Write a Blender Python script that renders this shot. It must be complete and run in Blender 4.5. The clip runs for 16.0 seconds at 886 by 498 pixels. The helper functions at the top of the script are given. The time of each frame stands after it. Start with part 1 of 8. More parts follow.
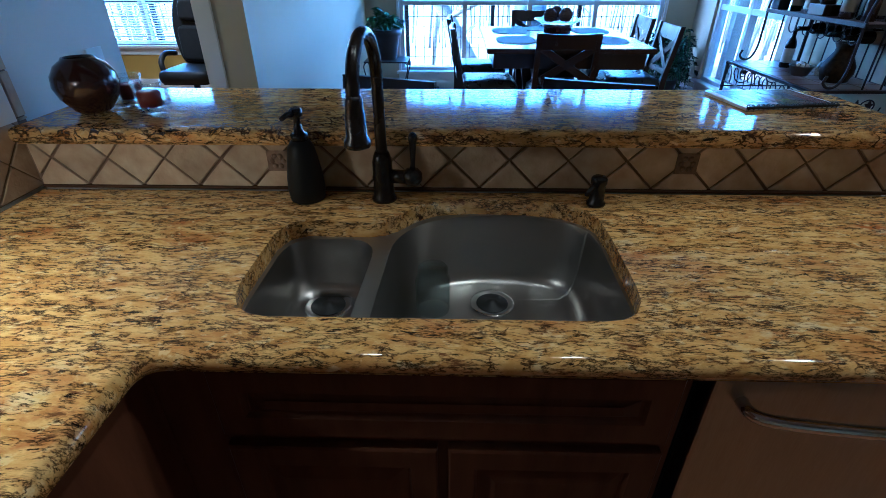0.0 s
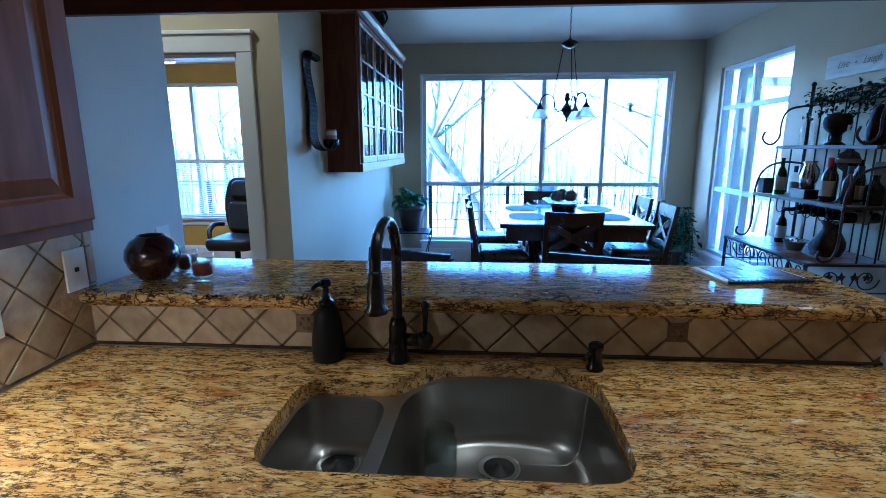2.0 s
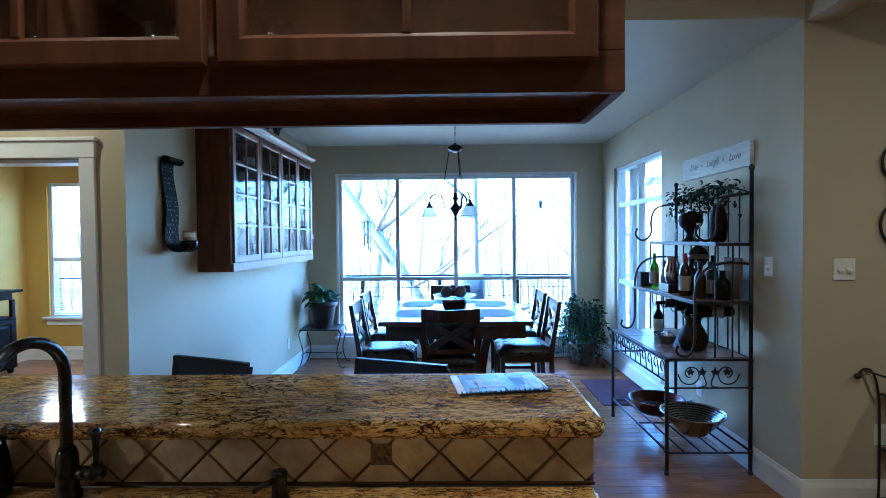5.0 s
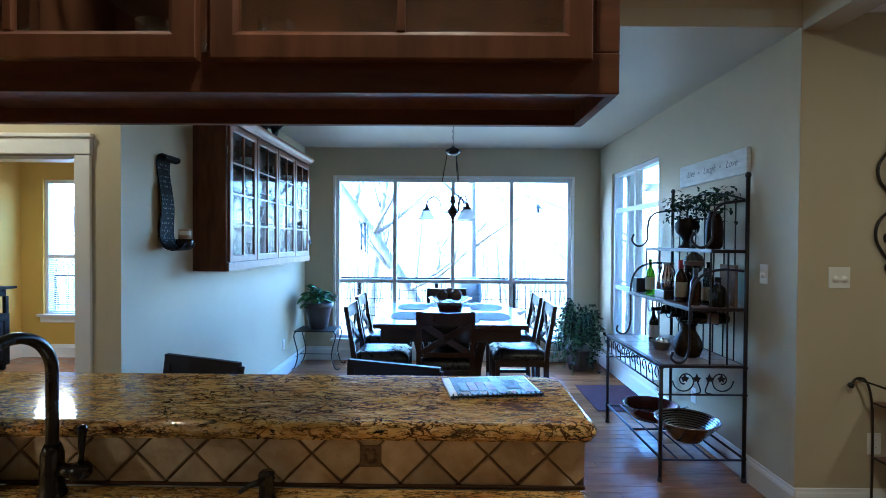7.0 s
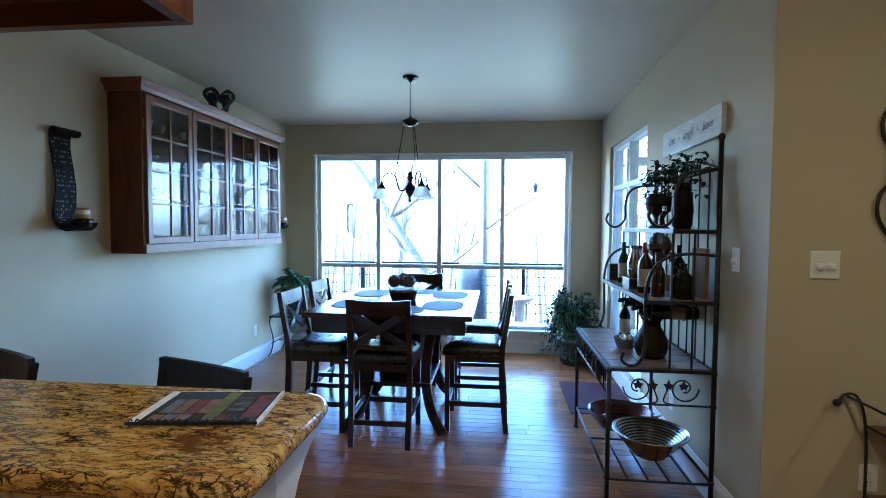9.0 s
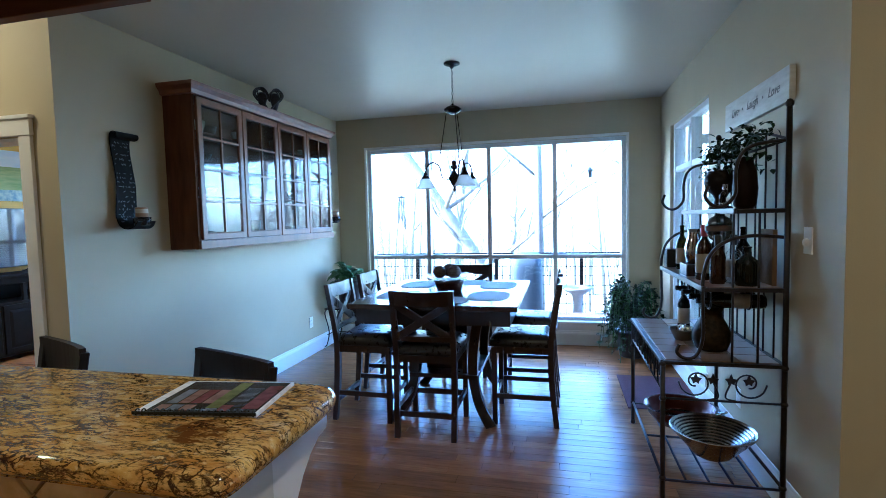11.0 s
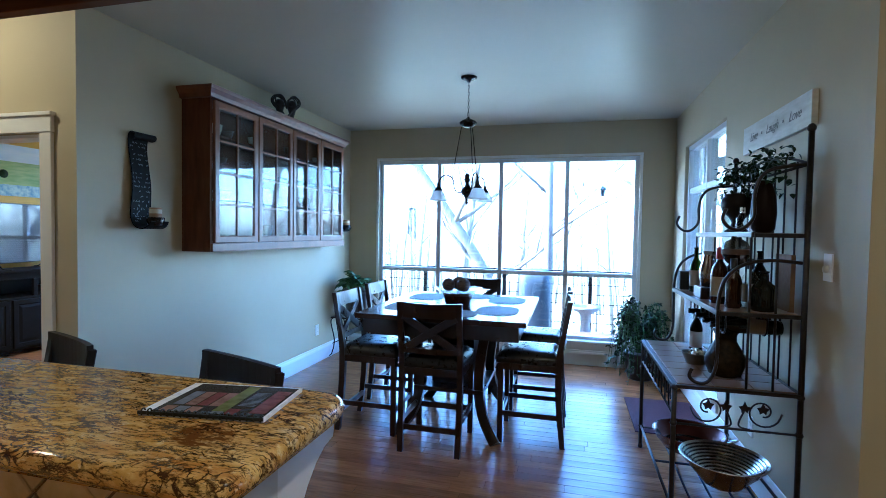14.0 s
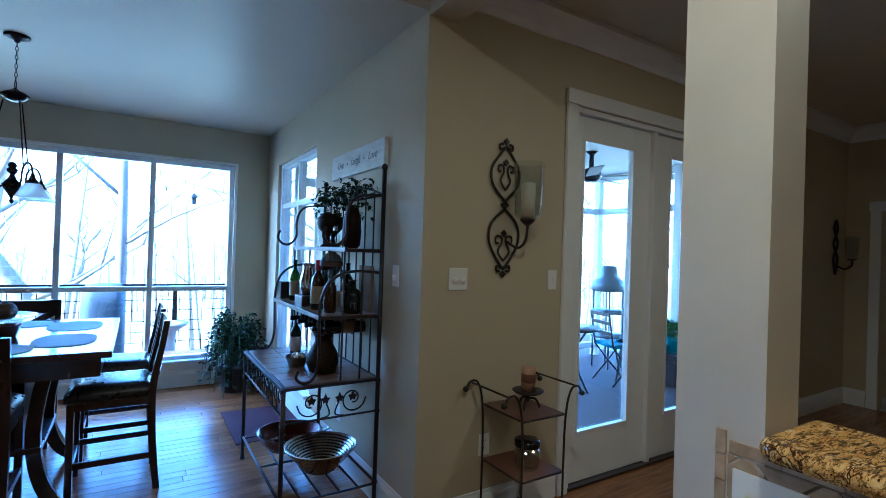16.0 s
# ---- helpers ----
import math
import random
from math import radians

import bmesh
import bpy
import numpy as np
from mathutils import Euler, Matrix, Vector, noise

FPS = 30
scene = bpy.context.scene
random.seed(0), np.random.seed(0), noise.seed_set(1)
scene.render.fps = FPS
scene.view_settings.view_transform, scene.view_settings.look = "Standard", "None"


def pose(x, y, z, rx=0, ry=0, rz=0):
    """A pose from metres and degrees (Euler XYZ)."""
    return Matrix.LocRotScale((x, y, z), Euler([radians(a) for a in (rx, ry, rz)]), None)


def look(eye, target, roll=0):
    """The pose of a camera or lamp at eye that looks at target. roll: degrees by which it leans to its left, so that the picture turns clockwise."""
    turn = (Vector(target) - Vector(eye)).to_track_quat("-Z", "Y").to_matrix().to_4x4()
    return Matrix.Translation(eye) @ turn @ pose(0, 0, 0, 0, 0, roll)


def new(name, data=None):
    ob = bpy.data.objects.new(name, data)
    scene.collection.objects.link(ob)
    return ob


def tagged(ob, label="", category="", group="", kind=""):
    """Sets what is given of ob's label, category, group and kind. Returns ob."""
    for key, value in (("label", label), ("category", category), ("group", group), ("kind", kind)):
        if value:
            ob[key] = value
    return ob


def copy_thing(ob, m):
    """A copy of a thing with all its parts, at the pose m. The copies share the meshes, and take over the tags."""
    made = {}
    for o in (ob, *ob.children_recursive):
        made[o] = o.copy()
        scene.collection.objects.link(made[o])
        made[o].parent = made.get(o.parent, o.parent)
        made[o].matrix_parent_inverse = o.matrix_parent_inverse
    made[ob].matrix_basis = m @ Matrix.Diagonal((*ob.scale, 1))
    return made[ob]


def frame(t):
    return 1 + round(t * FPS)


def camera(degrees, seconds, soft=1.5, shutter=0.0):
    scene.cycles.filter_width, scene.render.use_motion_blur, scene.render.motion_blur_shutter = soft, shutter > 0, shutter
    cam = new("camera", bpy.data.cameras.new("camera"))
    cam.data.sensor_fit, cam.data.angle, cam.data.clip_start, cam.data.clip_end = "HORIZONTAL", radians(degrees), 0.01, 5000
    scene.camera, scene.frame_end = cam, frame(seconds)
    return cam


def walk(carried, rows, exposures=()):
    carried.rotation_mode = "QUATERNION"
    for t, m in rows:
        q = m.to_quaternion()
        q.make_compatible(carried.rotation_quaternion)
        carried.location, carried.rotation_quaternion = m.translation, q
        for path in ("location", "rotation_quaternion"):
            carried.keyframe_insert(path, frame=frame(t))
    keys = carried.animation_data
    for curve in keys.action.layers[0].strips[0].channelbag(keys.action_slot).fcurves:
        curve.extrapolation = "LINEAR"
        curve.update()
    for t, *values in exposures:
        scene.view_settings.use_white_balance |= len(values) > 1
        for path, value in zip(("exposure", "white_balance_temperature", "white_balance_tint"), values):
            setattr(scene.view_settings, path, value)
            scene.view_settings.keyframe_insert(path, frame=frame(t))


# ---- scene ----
# ---------- camera and walk: t, x, y, z, yaw, pitch, roll ----------
cam = camera(84.3, 16.0, soft=0.6)
PATH = [
    (0, 0.027, -0.029, 1.427, 1.58, -30.49, -0.12),
    (0.5, 0.014, -0.051, 1.467, 2.26, -23.63, -0.11),
    (1, 0.011, -0.096, 1.474, 1.99, -18.35, -0.18),
    (1.5, 0.007, -0.113, 1.479, 1.34, -16.00, 0.82),
    (2, 0.059, -0.143, 1.480, 4.04, -11.75, -0.05),
    (2.5, 0.352, -0.186, 1.494, 4.34, -10.06, 1.57),
    (3, 0.613, -0.133, 1.481, 0.23, -5.73, 1.61),
    (3.5, 0.736, -0.111, 1.527, 0.66, -4.24, -0.93),
    (4, 0.770, -0.098, 1.522, 0.63, -2.14, -1.32),
    (4.2, 0.778, -0.094, 1.528, 1.03, -1.01, -1.36),
    (6.3, 0.765, -0.043, 1.532, -0.23, -1.77, 1.01),
    (6.5, 0.767, -0.043, 1.532, 0.22, -0.57, 1.01),
    (7, 0.786, -0.066, 1.525, 0.47, -0.85, 0.40),
    (7.5, 0.990, 0.069, 1.493, -1.05, -1.35, -0.12),
    (8, 1.307, 0.168, 1.516, 2.23, -2.57, 0.76),
    (8.5, 1.457, 0.314, 1.508, 3.70, -1.32, 0.52),
    (9, 1.559, 0.393, 1.497, 6.36, -2.66, 0.33),
    (9.5, 1.639, 0.447, 1.473, 9.77, -5.62, -0.09),
    (9.7, 1.649, 0.453, 1.473, 10.37, -4.97, -0.09),
    (11.8, 1.674, 0.499, 1.476, 14.36, -2.71, -1.88),
    (12, 1.672, 0.499, 1.476, 14.11, -2.41, -1.88),
    (12.5, 1.651, 0.502, 1.469, 14.18, -2.66, -0.62),
    (13, 1.641, 0.507, 1.463, 14.02, -3.46, -0.49),
    (13.5, 1.645, 0.508, 1.463, 14.60, -3.26, 0.05),
    (14, 1.646, 0.500, 1.465, 14.41, -1.94, 0.93),
    (14.5, 1.616, 0.507, 1.474, 11.14, -3.32, 1.83),
    (15, 1.484, 0.506, 1.490, 3.62, -2.10, 1.66),
    (15.5, 1.391, 0.521, 1.464, -16.20, -0.73, 2.04),
    (16, 1.492, 0.479, 1.485, -32.03, 0.31, 1.87),
]
walk(cam, [(t, pose(x, y, z, 90, 0, yaw) @ pose(0, 0, 0, pitch, 0, 0) @ pose(0, 0, 0, 0, 0, roll)) for t, x, y, z, yaw, pitch, roll in PATH],
     exposures=[(0.0, 4.54, 3560, 8), (0.7, 4.58, 3580, 8), (2.0, 4.60, 3560, 8), (4.0, 4.92, 3780, 7), (7.0, 5.02, 4050, 6), (8.5, 5.02, 4330, 6), (13.0, 4.94, 4180, 7), (14.5, 4.90, 4150, 7), (16.0, 4.72, 3840, 7)])

# ---------- world, sun, lamps ----------
world = bpy.data.worlds.new("sky")
scene.world = world
world.use_nodes = True
wn = world.node_tree.nodes
sky = wn.new("ShaderNodeTexSky")
sky.sky_type = "NISHITA"
sky.sun_disc = False
sky.sun_elevation, sky.sun_rotation = radians(42), radians(264)
sky.air_density, sky.dust_density = 1.0, 1.5
wn["Background"].inputs["Strength"].default_value = 0.15
world.node_tree.links.new(sky.outputs[0], wn["Background"].inputs["Color"])
sun_data = bpy.data.lights.new("sun", "SUN")
sun_data.energy, sun_data.angle, sun_data.color = 2.5, radians(0.6), (1.0, 0.95, 0.88)
sun = new("sun", sun_data)
sun.matrix_world = look((-10, -1, 9), (0, 0, 0))


def area_lamp(name, x, y, z, size, watts, colour):
    d = bpy.data.lights.new(name, "AREA")
    d.shape, d.size, d.energy, d.color = "DISK", size, watts, colour
    ob = new(name, d)
    ob.matrix_world = look((x, y, z), (x, y + 0.001, z - 1))
    return ob


WARM = (1.0, 0.70, 0.32)
CANS = [(0.35, -0.95, 0.035), (-0.35, 0.54, 0.16), (0.75, 0.54, 0.55), (2.0, 0.75, 0.80), (-1.75, 2.0, 0.62), (4.3, 0.9, 0.5)]
for cx, cy, watts in CANS:
    area_lamp("downlight_glow", cx, cy, 2.935, 0.11, watts, WARM)
area_lamp("under_cabinet_glow", -0.93, 0.42, 1.304, 0.06, 0.24, WARM)

# ---------- materials ----------
def mat(name, col, rough=0.5, metal=0.0, col2=None, scale=8.0, stretch=(1, 1, 1), amount=0.5, bump=0.0, bscale=60.0,
        coat=0.0, per_object=0.0, spec=0.5, rough_var=0.0):
    """A node material: two-scale colour variation, fine relief, roughness variation."""
    m = bpy.data.materials.new(name)
    m.use_nodes = True
    nt = m.node_tree
    n, link = nt.nodes, nt.links.new
    b = n["Principled BSDF"]
    b.inputs["Roughness"].default_value, b.inputs["Metallic"].default_value = rough, metal
    b.inputs["Coat Weight"].default_value, b.inputs["Coat Roughness"].default_value = coat, 0.12
    b.inputs["Specular IOR Level"].default_value = spec
    co = n.new("ShaderNodeTexCoord")
    mp = n.new("ShaderNodeMapping")
    mp.inputs["Scale"].default_value = stretch
    link(co.outputs["Object"], mp.inputs["Vector"])
    t1 = n.new("ShaderNodeTexNoise")
    t1.inputs["Scale"].default_value, t1.inputs["Detail"].default_value = scale, 8
    link(mp.outputs[0], t1.inputs["Vector"])
    t2 = n.new("ShaderNodeTexNoise")
    t2.inputs["Scale"].default_value, t2.inputs["Detail"].default_value = scale * 0.17, 3
    link(mp.outputs[0], t2.inputs["Vector"])
    add = n.new("ShaderNodeMath")
    add.operation = "MULTIPLY_ADD"
    add.inputs[1].default_value = 0.6
    link(t1.outputs[0], add.inputs[0])
    half = n.new("ShaderNodeMath")
    half.operation = "MULTIPLY"
    half.inputs[1].default_value = 0.4
    link(t2.outputs[0], half.inputs[0])
    link(half.outputs[0], add.inputs[2])
    ramp = n.new("ShaderNodeMapRange")
    ramp.inputs["From Min"].default_value, ramp.inputs["From Max"].default_value = 0.32, 0.68
    ramp.inputs["To Max"].default_value = amount * 2
    link(add.outputs[0], ramp.inputs["Value"])
    mix = n.new("ShaderNodeMix")
    mix.data_type = "RGBA"
    mix.inputs["A"].default_value = (*col, 1)
    mix.inputs["B"].default_value = (*(col2 or [c * 0.75 for c in col]), 1)
    link(ramp.outputs[0], mix.inputs["Factor"])
    out = mix.outputs["Result"]
    if per_object:
        oi = n.new("ShaderNodeObjectInfo")
        r = n.new("ShaderNodeMapRange")
        r.inputs["To Min"].default_value, r.inputs["To Max"].default_value = 1 - per_object, 1 + per_object
        link(oi.outputs["Random"], r.inputs["Value"])
        mul = n.new("ShaderNodeMix")
        mul.data_type, mul.blend_type = "RGBA", "MULTIPLY"
        mul.inputs["Factor"].default_value = 1
        link(out, mul.inputs["A"])
        comb = n.new("ShaderNodeCombineColor")
        for k in range(3):
            link(r.outputs[0], comb.inputs[k])
        link(comb.outputs[0], mul.inputs["B"])
        out = mul.outputs["Result"]
    link(out, b.inputs["Base Color"])
    if rough_var:
        rr = n.new("ShaderNodeMapRange")
        rr.inputs["To Min"].default_value, rr.inputs["To Max"].default_value = rough - rough_var, rough + rough_var
        link(t1.outputs[0], rr.inputs["Value"])
        link(rr.outputs[0], b.inputs["Roughness"])
    if bump:
        t3 = n.new("ShaderNodeTexNoise")
        t3.inputs["Scale"].default_value, t3.inputs["Detail"].default_value = bscale, 4
        link(mp.outputs[0], t3.inputs["Vector"])
        bp = n.new("ShaderNodeBump")
        bp.inputs["Strength"].default_value, bp.inputs["Distance"].default_value = bump, 0.004
        link(t3.outputs[0], bp.inputs["Height"])
        link(bp.outputs[0], b.inputs["Normal"])
    return m


def granite(name, seam_scale, seam_width, seam_gap, knot=None):
    """Gold granite: cream ground, ochre and rust clouds, short dark flecks lying along the slab."""
    m = bpy.data.materials.new(name)
    m.use_nodes = True
    nt = m.node_tree
    n, link = nt.nodes, nt.links.new
    b = n["Principled BSDF"]
    b.inputs["Roughness"].default_value = 0.075
    co = n.new("ShaderNodeTexCoord")
    warp = n.new("ShaderNodeTexNoise")
    warp.inputs["Scale"].default_value = 5
    link(co.outputs["Object"], warp.inputs["Vector"])
    wadd = n.new("ShaderNodeMix")
    wadd.data_type, wadd.blend_type = "RGBA", "LINEAR_LIGHT"
    wadd.inputs["Factor"].default_value = 0.022
    link(co.outputs["Object"], wadd.inputs["A"])
    link(warp.outputs["Color"], wadd.inputs["B"])

    def tex(scale, stretch, turn, lo, hi, detail=6, rough=0.6):
        mp = n.new("ShaderNodeMapping")
        mp.inputs["Scale"].default_value = stretch
        mp.inputs["Rotation"].default_value = (0, 0, radians(turn))
        link(wadd.outputs["Result"], mp.inputs["Vector"])
        t = n.new("ShaderNodeTexNoise")
        t.inputs["Scale"].default_value, t.inputs["Detail"].default_value, t.inputs["Roughness"].default_value = scale, detail, rough
        link(mp.outputs[0], t.inputs["Vector"])
        r = n.new("ShaderNodeMapRange")
        r.inputs["From Min"].default_value, r.inputs["From Max"].default_value = lo, hi
        link(t.outputs[0], r.inputs["Value"])
        return r.outputs[0]

    def over(under, colour, fac):
        x = n.new("ShaderNodeMix")
        x.data_type = "RGBA"
        if isinstance(under, tuple):
            x.inputs["A"].default_value = (*under, 1)
        else:
            link(under, x.inputs["A"])
        x.inputs["B"].default_value = (*colour, 1)
        link(fac, x.inputs["Factor"])
        return x.outputs["Result"]

    def vein(scale, stretch, turn, width, gap):
        """Thin broken lines along the level curves of a noise."""
        line = tex(scale, stretch, turn, 0.5 - width, 0.5 + width, 9, 0.62)
        a = n.new("ShaderNodeMath")
        a.operation = "PINGPONG"
        a.inputs[1].default_value = 0.5
        link(line, a.inputs[0])
        g = n.new("ShaderNodeMath")
        g.operation = "MULTIPLY"
        link(a.outputs[0], g.inputs[0])
        link(tex(scale * 0.8, stretch, turn + 20, gap, gap + 0.08, 4, 0.6), g.inputs[1])
        d = n.new("ShaderNodeMath")
        d.operation = "MULTIPLY"
        d.use_clamp = True
        d.inputs[1].default_value = 2.0
        link(g.outputs[0], d.inputs[0])
        return d.outputs[0]

    def cells(scale, stretch, turn, width, gap):
        """Dark seams between crystals, broken up by a mask."""
        wn2 = n.new("ShaderNodeTexNoise")
        wn2.inputs["Scale"].default_value, wn2.inputs["Detail"].default_value = scale * 1.3, 5
        link(co.outputs["Object"], wn2.inputs["Vector"])
        w2 = n.new("ShaderNodeMix")
        w2.data_type, w2.blend_type = "RGBA", "LINEAR_LIGHT"
        w2.inputs["Factor"].default_value = 0.55 / scale
        link(wadd.outputs["Result"], w2.inputs["A"])
        link(wn2.outputs["Color"], w2.inputs["B"])
        mp = n.new("ShaderNodeMapping")
        mp.inputs["Scale"].default_value = stretch
        mp.inputs["Rotation"].default_value = (0, 0, radians(turn))
        link(w2.outputs["Result"], mp.inputs["Vector"])
        vo = n.new("ShaderNodeTexVoronoi")
        vo.feature = "DISTANCE_TO_EDGE"
        vo.inputs["Scale"].default_value = scale
        link(mp.outputs[0], vo.inputs["Vector"])
        r = n.new("ShaderNodeMapRange")
        r.inputs["From Min"].default_value, r.inputs["From Max"].default_value = width, width * 0.35
        link(vo.outputs["Distance"], r.inputs["Value"])
        g = n.new("ShaderNodeMath")
        g.operation = "MULTIPLY"
        link(r.outputs[0], g.inputs[0])
        link(tex(scale * 0.45, stretch, turn + 15, gap, gap + 0.10, 5, 0.65), g.inputs[1])
        return g.outputs[0]

    c = over((0.54, 0.30, 0.050), (0.72, 0.47, 0.13), tex(20, (1, 2.2, 2), 12, 0.40, 0.60, 8, 0.68))
    c = over(c, (0.46, 0.205, 0.030), tex(6, (1, 2.5, 2), 10, 0.50, 0.68, 7, 0.68))
    c = over(c, (0.36, 0.125, 0.018), tex(2.6, (1, 2.0, 2), 8, 0.58, 0.68, 7, 0.7))
    c = over(c, (0.72, 0.54, 0.25), tex(10, (1, 2.0, 2), 24, 0.60, 0.70, 7, 0.65))
    c = over(c, (0.17, 0.078, 0.022), tex(16, (1, 4.2, 3), 10, 0.555, 0.62, 9, 0.72))
    c = over(c, (0.72, 0.52, 0.20), tex(34, (1, 1.6, 1.6), 30, 0.585, 0.66, 5, 0.6))
    c = over(c, (0.060, 0.027, 0.010), cells(seam_scale, (1, 2.3, 2), 12, seam_width, seam_gap))
    c = over(c, (0.050, 0.024, 0.010), vein(9, (1, 3.8, 3), 12, 0.030, 0.42))
    c = over(c, (0.024, 0.013, 0.008), vein(15, (1, 4.4, 3), 8, 0.036, 0.44))
    c = over(c, (0.018, 0.011, 0.008), tex(24, (1, 4.4, 3), 12, 0.59, 0.635, 8, 0.70))
    if knot:
        # a rust-brown mineral knot in the slab
        away = n.new("ShaderNodeVectorMath")
        away.operation = "DISTANCE"
        away.inputs[1].default_value = knot
        link(wadd.outputs["Result"], away.inputs[0])
        near = n.new("ShaderNodeMapRange")
        near.inputs["From Min"].default_value, near.inputs["From Max"].default_value = 0.062, 0.050
        link(away.outputs["Value"], near.inputs["Value"])
        both = n.new("ShaderNodeMath")
        both.operation = "MULTIPLY"
        link(near.outputs[0], both.inputs[0])
        link(tex(30, (1, 2, 1), 20, 0.36, 0.52, 7, 0.7), both.inputs[1])
        c = over(c, (0.14, 0.056, 0.013), both.outputs[0])
    link(c, b.inputs["Base Color"])
    return m


def pane_glass(name, tint=(0.95, 0.97, 0.98), rough=0.015, most=0.5):
    """Thin glass: clear, with a skin that mirrors more at a slant."""
    m = bpy.data.materials.new(name)
    m.use_nodes = True
    nt = m.node_tree
    n, link = nt.nodes, nt.links.new
    n.remove(n["Principled BSDF"])
    clear = n.new("ShaderNodeBsdfTransparent")
    clear.inputs[0].default_value = (*tint, 1)
    gloss = n.new("ShaderNodeBsdfGlossy")
    gloss.inputs["Roughness"].default_value = rough
    lw = n.new("ShaderNodeLayerWeight")
    pw = n.new("ShaderNodeMath")
    pw.operation = "POWER"
    pw.inputs[1].default_value = 4
    link(lw.outputs["Facing"], pw.inputs[0])
    mr = n.new("ShaderNodeMapRange")
    mr.inputs["To Min"].default_value, mr.inputs["To Max"].default_value = 0.05, most
    link(pw.outputs[0], mr.inputs["Value"])
    mx = n.new("ShaderNodeMixShader")
    link(mr.outputs[0], mx.inputs[0])
    link(clear.outputs[0], mx.inputs[1])
    link(gloss.outputs[0], mx.inputs[2])
    link(mx.outputs[0], n["Material Output"].inputs[0])
    return m


def frosted(name):
    """Thin white glass that lets most of the light behind it through."""
    m = bpy.data.materials.new(name)
    m.use_nodes = True
    nt = m.node_tree
    n, link = nt.nodes, nt.links.new
    n.remove(n["Principled BSDF"])
    clear, milk, mx = n.new("ShaderNodeBsdfTransparent"), n.new("ShaderNodeBsdfTranslucent"), n.new("ShaderNodeMixShader")
    milk.inputs[0].default_value = (0.95, 0.95, 0.94, 1)
    mx.inputs[0].default_value = 0.55
    link(clear.outputs[0], mx.inputs[1])
    link(milk.outputs[0], mx.inputs[2])
    link(mx.outputs[0], n["Material Output"].inputs[0])
    return m


def glow(name, colour, strength):
    m = bpy.data.materials.new(name)
    m.use_nodes = True
    b = m.node_tree.nodes["Principled BSDF"]
    b.inputs["Base Color"].default_value = (*colour, 1)
    b.inputs["Emission Color"].default_value = (*colour, 1)
    b.inputs["Emission Strength"].default_value = strength
    return m


M_WALL = mat("greige_wall_paint", (0.50, 0.43, 0.275), 0.6, col2=(0.465, 0.395, 0.25), scale=3, amount=0.4, bump=0.12, bscale=160)
M_CEIL = mat("ceiling_paint", (0.52, 0.47, 0.35), 0.42, col2=(0.49, 0.44, 0.32), scale=3, amount=0.4, bump=0.15, bscale=120)
M_YELLOW = mat("ochre_wall_paint", (0.55, 0.36, 0.050), 0.6, col2=(0.51, 0.33, 0.045), scale=3, amount=0.4, bump=0.1, bscale=160)
M_WHITE = mat("white_trim_paint", (0.80, 0.78, 0.74), 0.35, col2=(0.74, 0.72, 0.68), scale=5, amount=0.3, bump=0.04)
M_VINYL = mat("white_vinyl_frame", (0.72, 0.73, 0.74), 0.4, col2=(0.66, 0.67, 0.68), scale=5, amount=0.3)
M_PLATE = mat("white_plastic_plate", (0.78, 0.76, 0.70), 0.3, col2=(0.74, 0.72, 0.66), scale=9, amount=0.2)
M_CHERRY = mat("cherry_wood", (0.145, 0.057, 0.023), 0.42, col2=(0.066, 0.025, 0.011), scale=5, stretch=(5, 5, 0.8), amount=0.5, bump=0.06, bscale=40, coat=0.0, spec=0.16, rough_var=0.08)
M_CHERRY_H = mat("cherry_wood_lengthwise", (0.145, 0.057, 0.023), 0.42, col2=(0.066, 0.025, 0.011), scale=5, stretch=(0.8, 0.8, 6), amount=0.5, bump=0.06, bscale=40, coat=0.0, spec=0.16, rough_var=0.08)
# Same cherry as above, made lighter and glossier for window light on these fronts.
M_CHERRY_SATIN_LIT = mat("window_lit_satin_cherry", (0.20, 0.075, 0.029), 0.36, col2=(0.105, 0.038, 0.015), scale=5, stretch=(5, 5, 0.8), amount=0.35, bump=0.03, bscale=40, coat=0.10, spec=0.42, rough_var=0.03)
M_STOOLWOOD = mat("black_brown_stool_wood", (0.016, 0.010, 0.008), 0.42, col2=(0.009, 0.006, 0.005), scale=6, stretch=(4, 4, 0.8), amount=0.5, bump=0.05, spec=0.3, rough_var=0.08)
M_DARKWOOD = mat("espresso_stained_wood", (0.030, 0.015, 0.010), 0.3, col2=(0.013, 0.007, 0.005), scale=6, stretch=(4, 4, 0.8), amount=0.5, bump=0.05, coat=0.4, rough_var=0.08)
M_TABLETOP = mat("espresso_table_top", (0.05, 0.026, 0.017), 0.2, col2=(0.025, 0.012, 0.008), scale=5, stretch=(6, 0.9, 3), amount=0.5, bump=0.03, coat=0.3, rough_var=0.06)
M_LEATHER = mat("black_leatherette", (0.014, 0.014, 0.016), 0.29, col2=(0.028, 0.027, 0.028), scale=30, amount=0.5, bump=0.2, bscale=260, rough_var=0.08)
M_IRON = mat("black_wrought_iron", (0.022, 0.02, 0.02), 0.42, 0.5, col2=(0.04, 0.03, 0.025), scale=25, amount=0.5, bump=0.15, bscale=150)
M_BRONZE = mat("oil_rubbed_bronze", (0.010, 0.009, 0.009), 0.26, 0.3, col2=(0.020, 0.014, 0.012), scale=14, amount=0.4, bump=0.03, rough_var=0.08)
M_STEEL = mat("brushed_stainless", (0.38, 0.365, 0.345), 0.33, 1.0, col2=(0.39, 0.372, 0.35), scale=60, stretch=(1, 6, 6), amount=0.4)
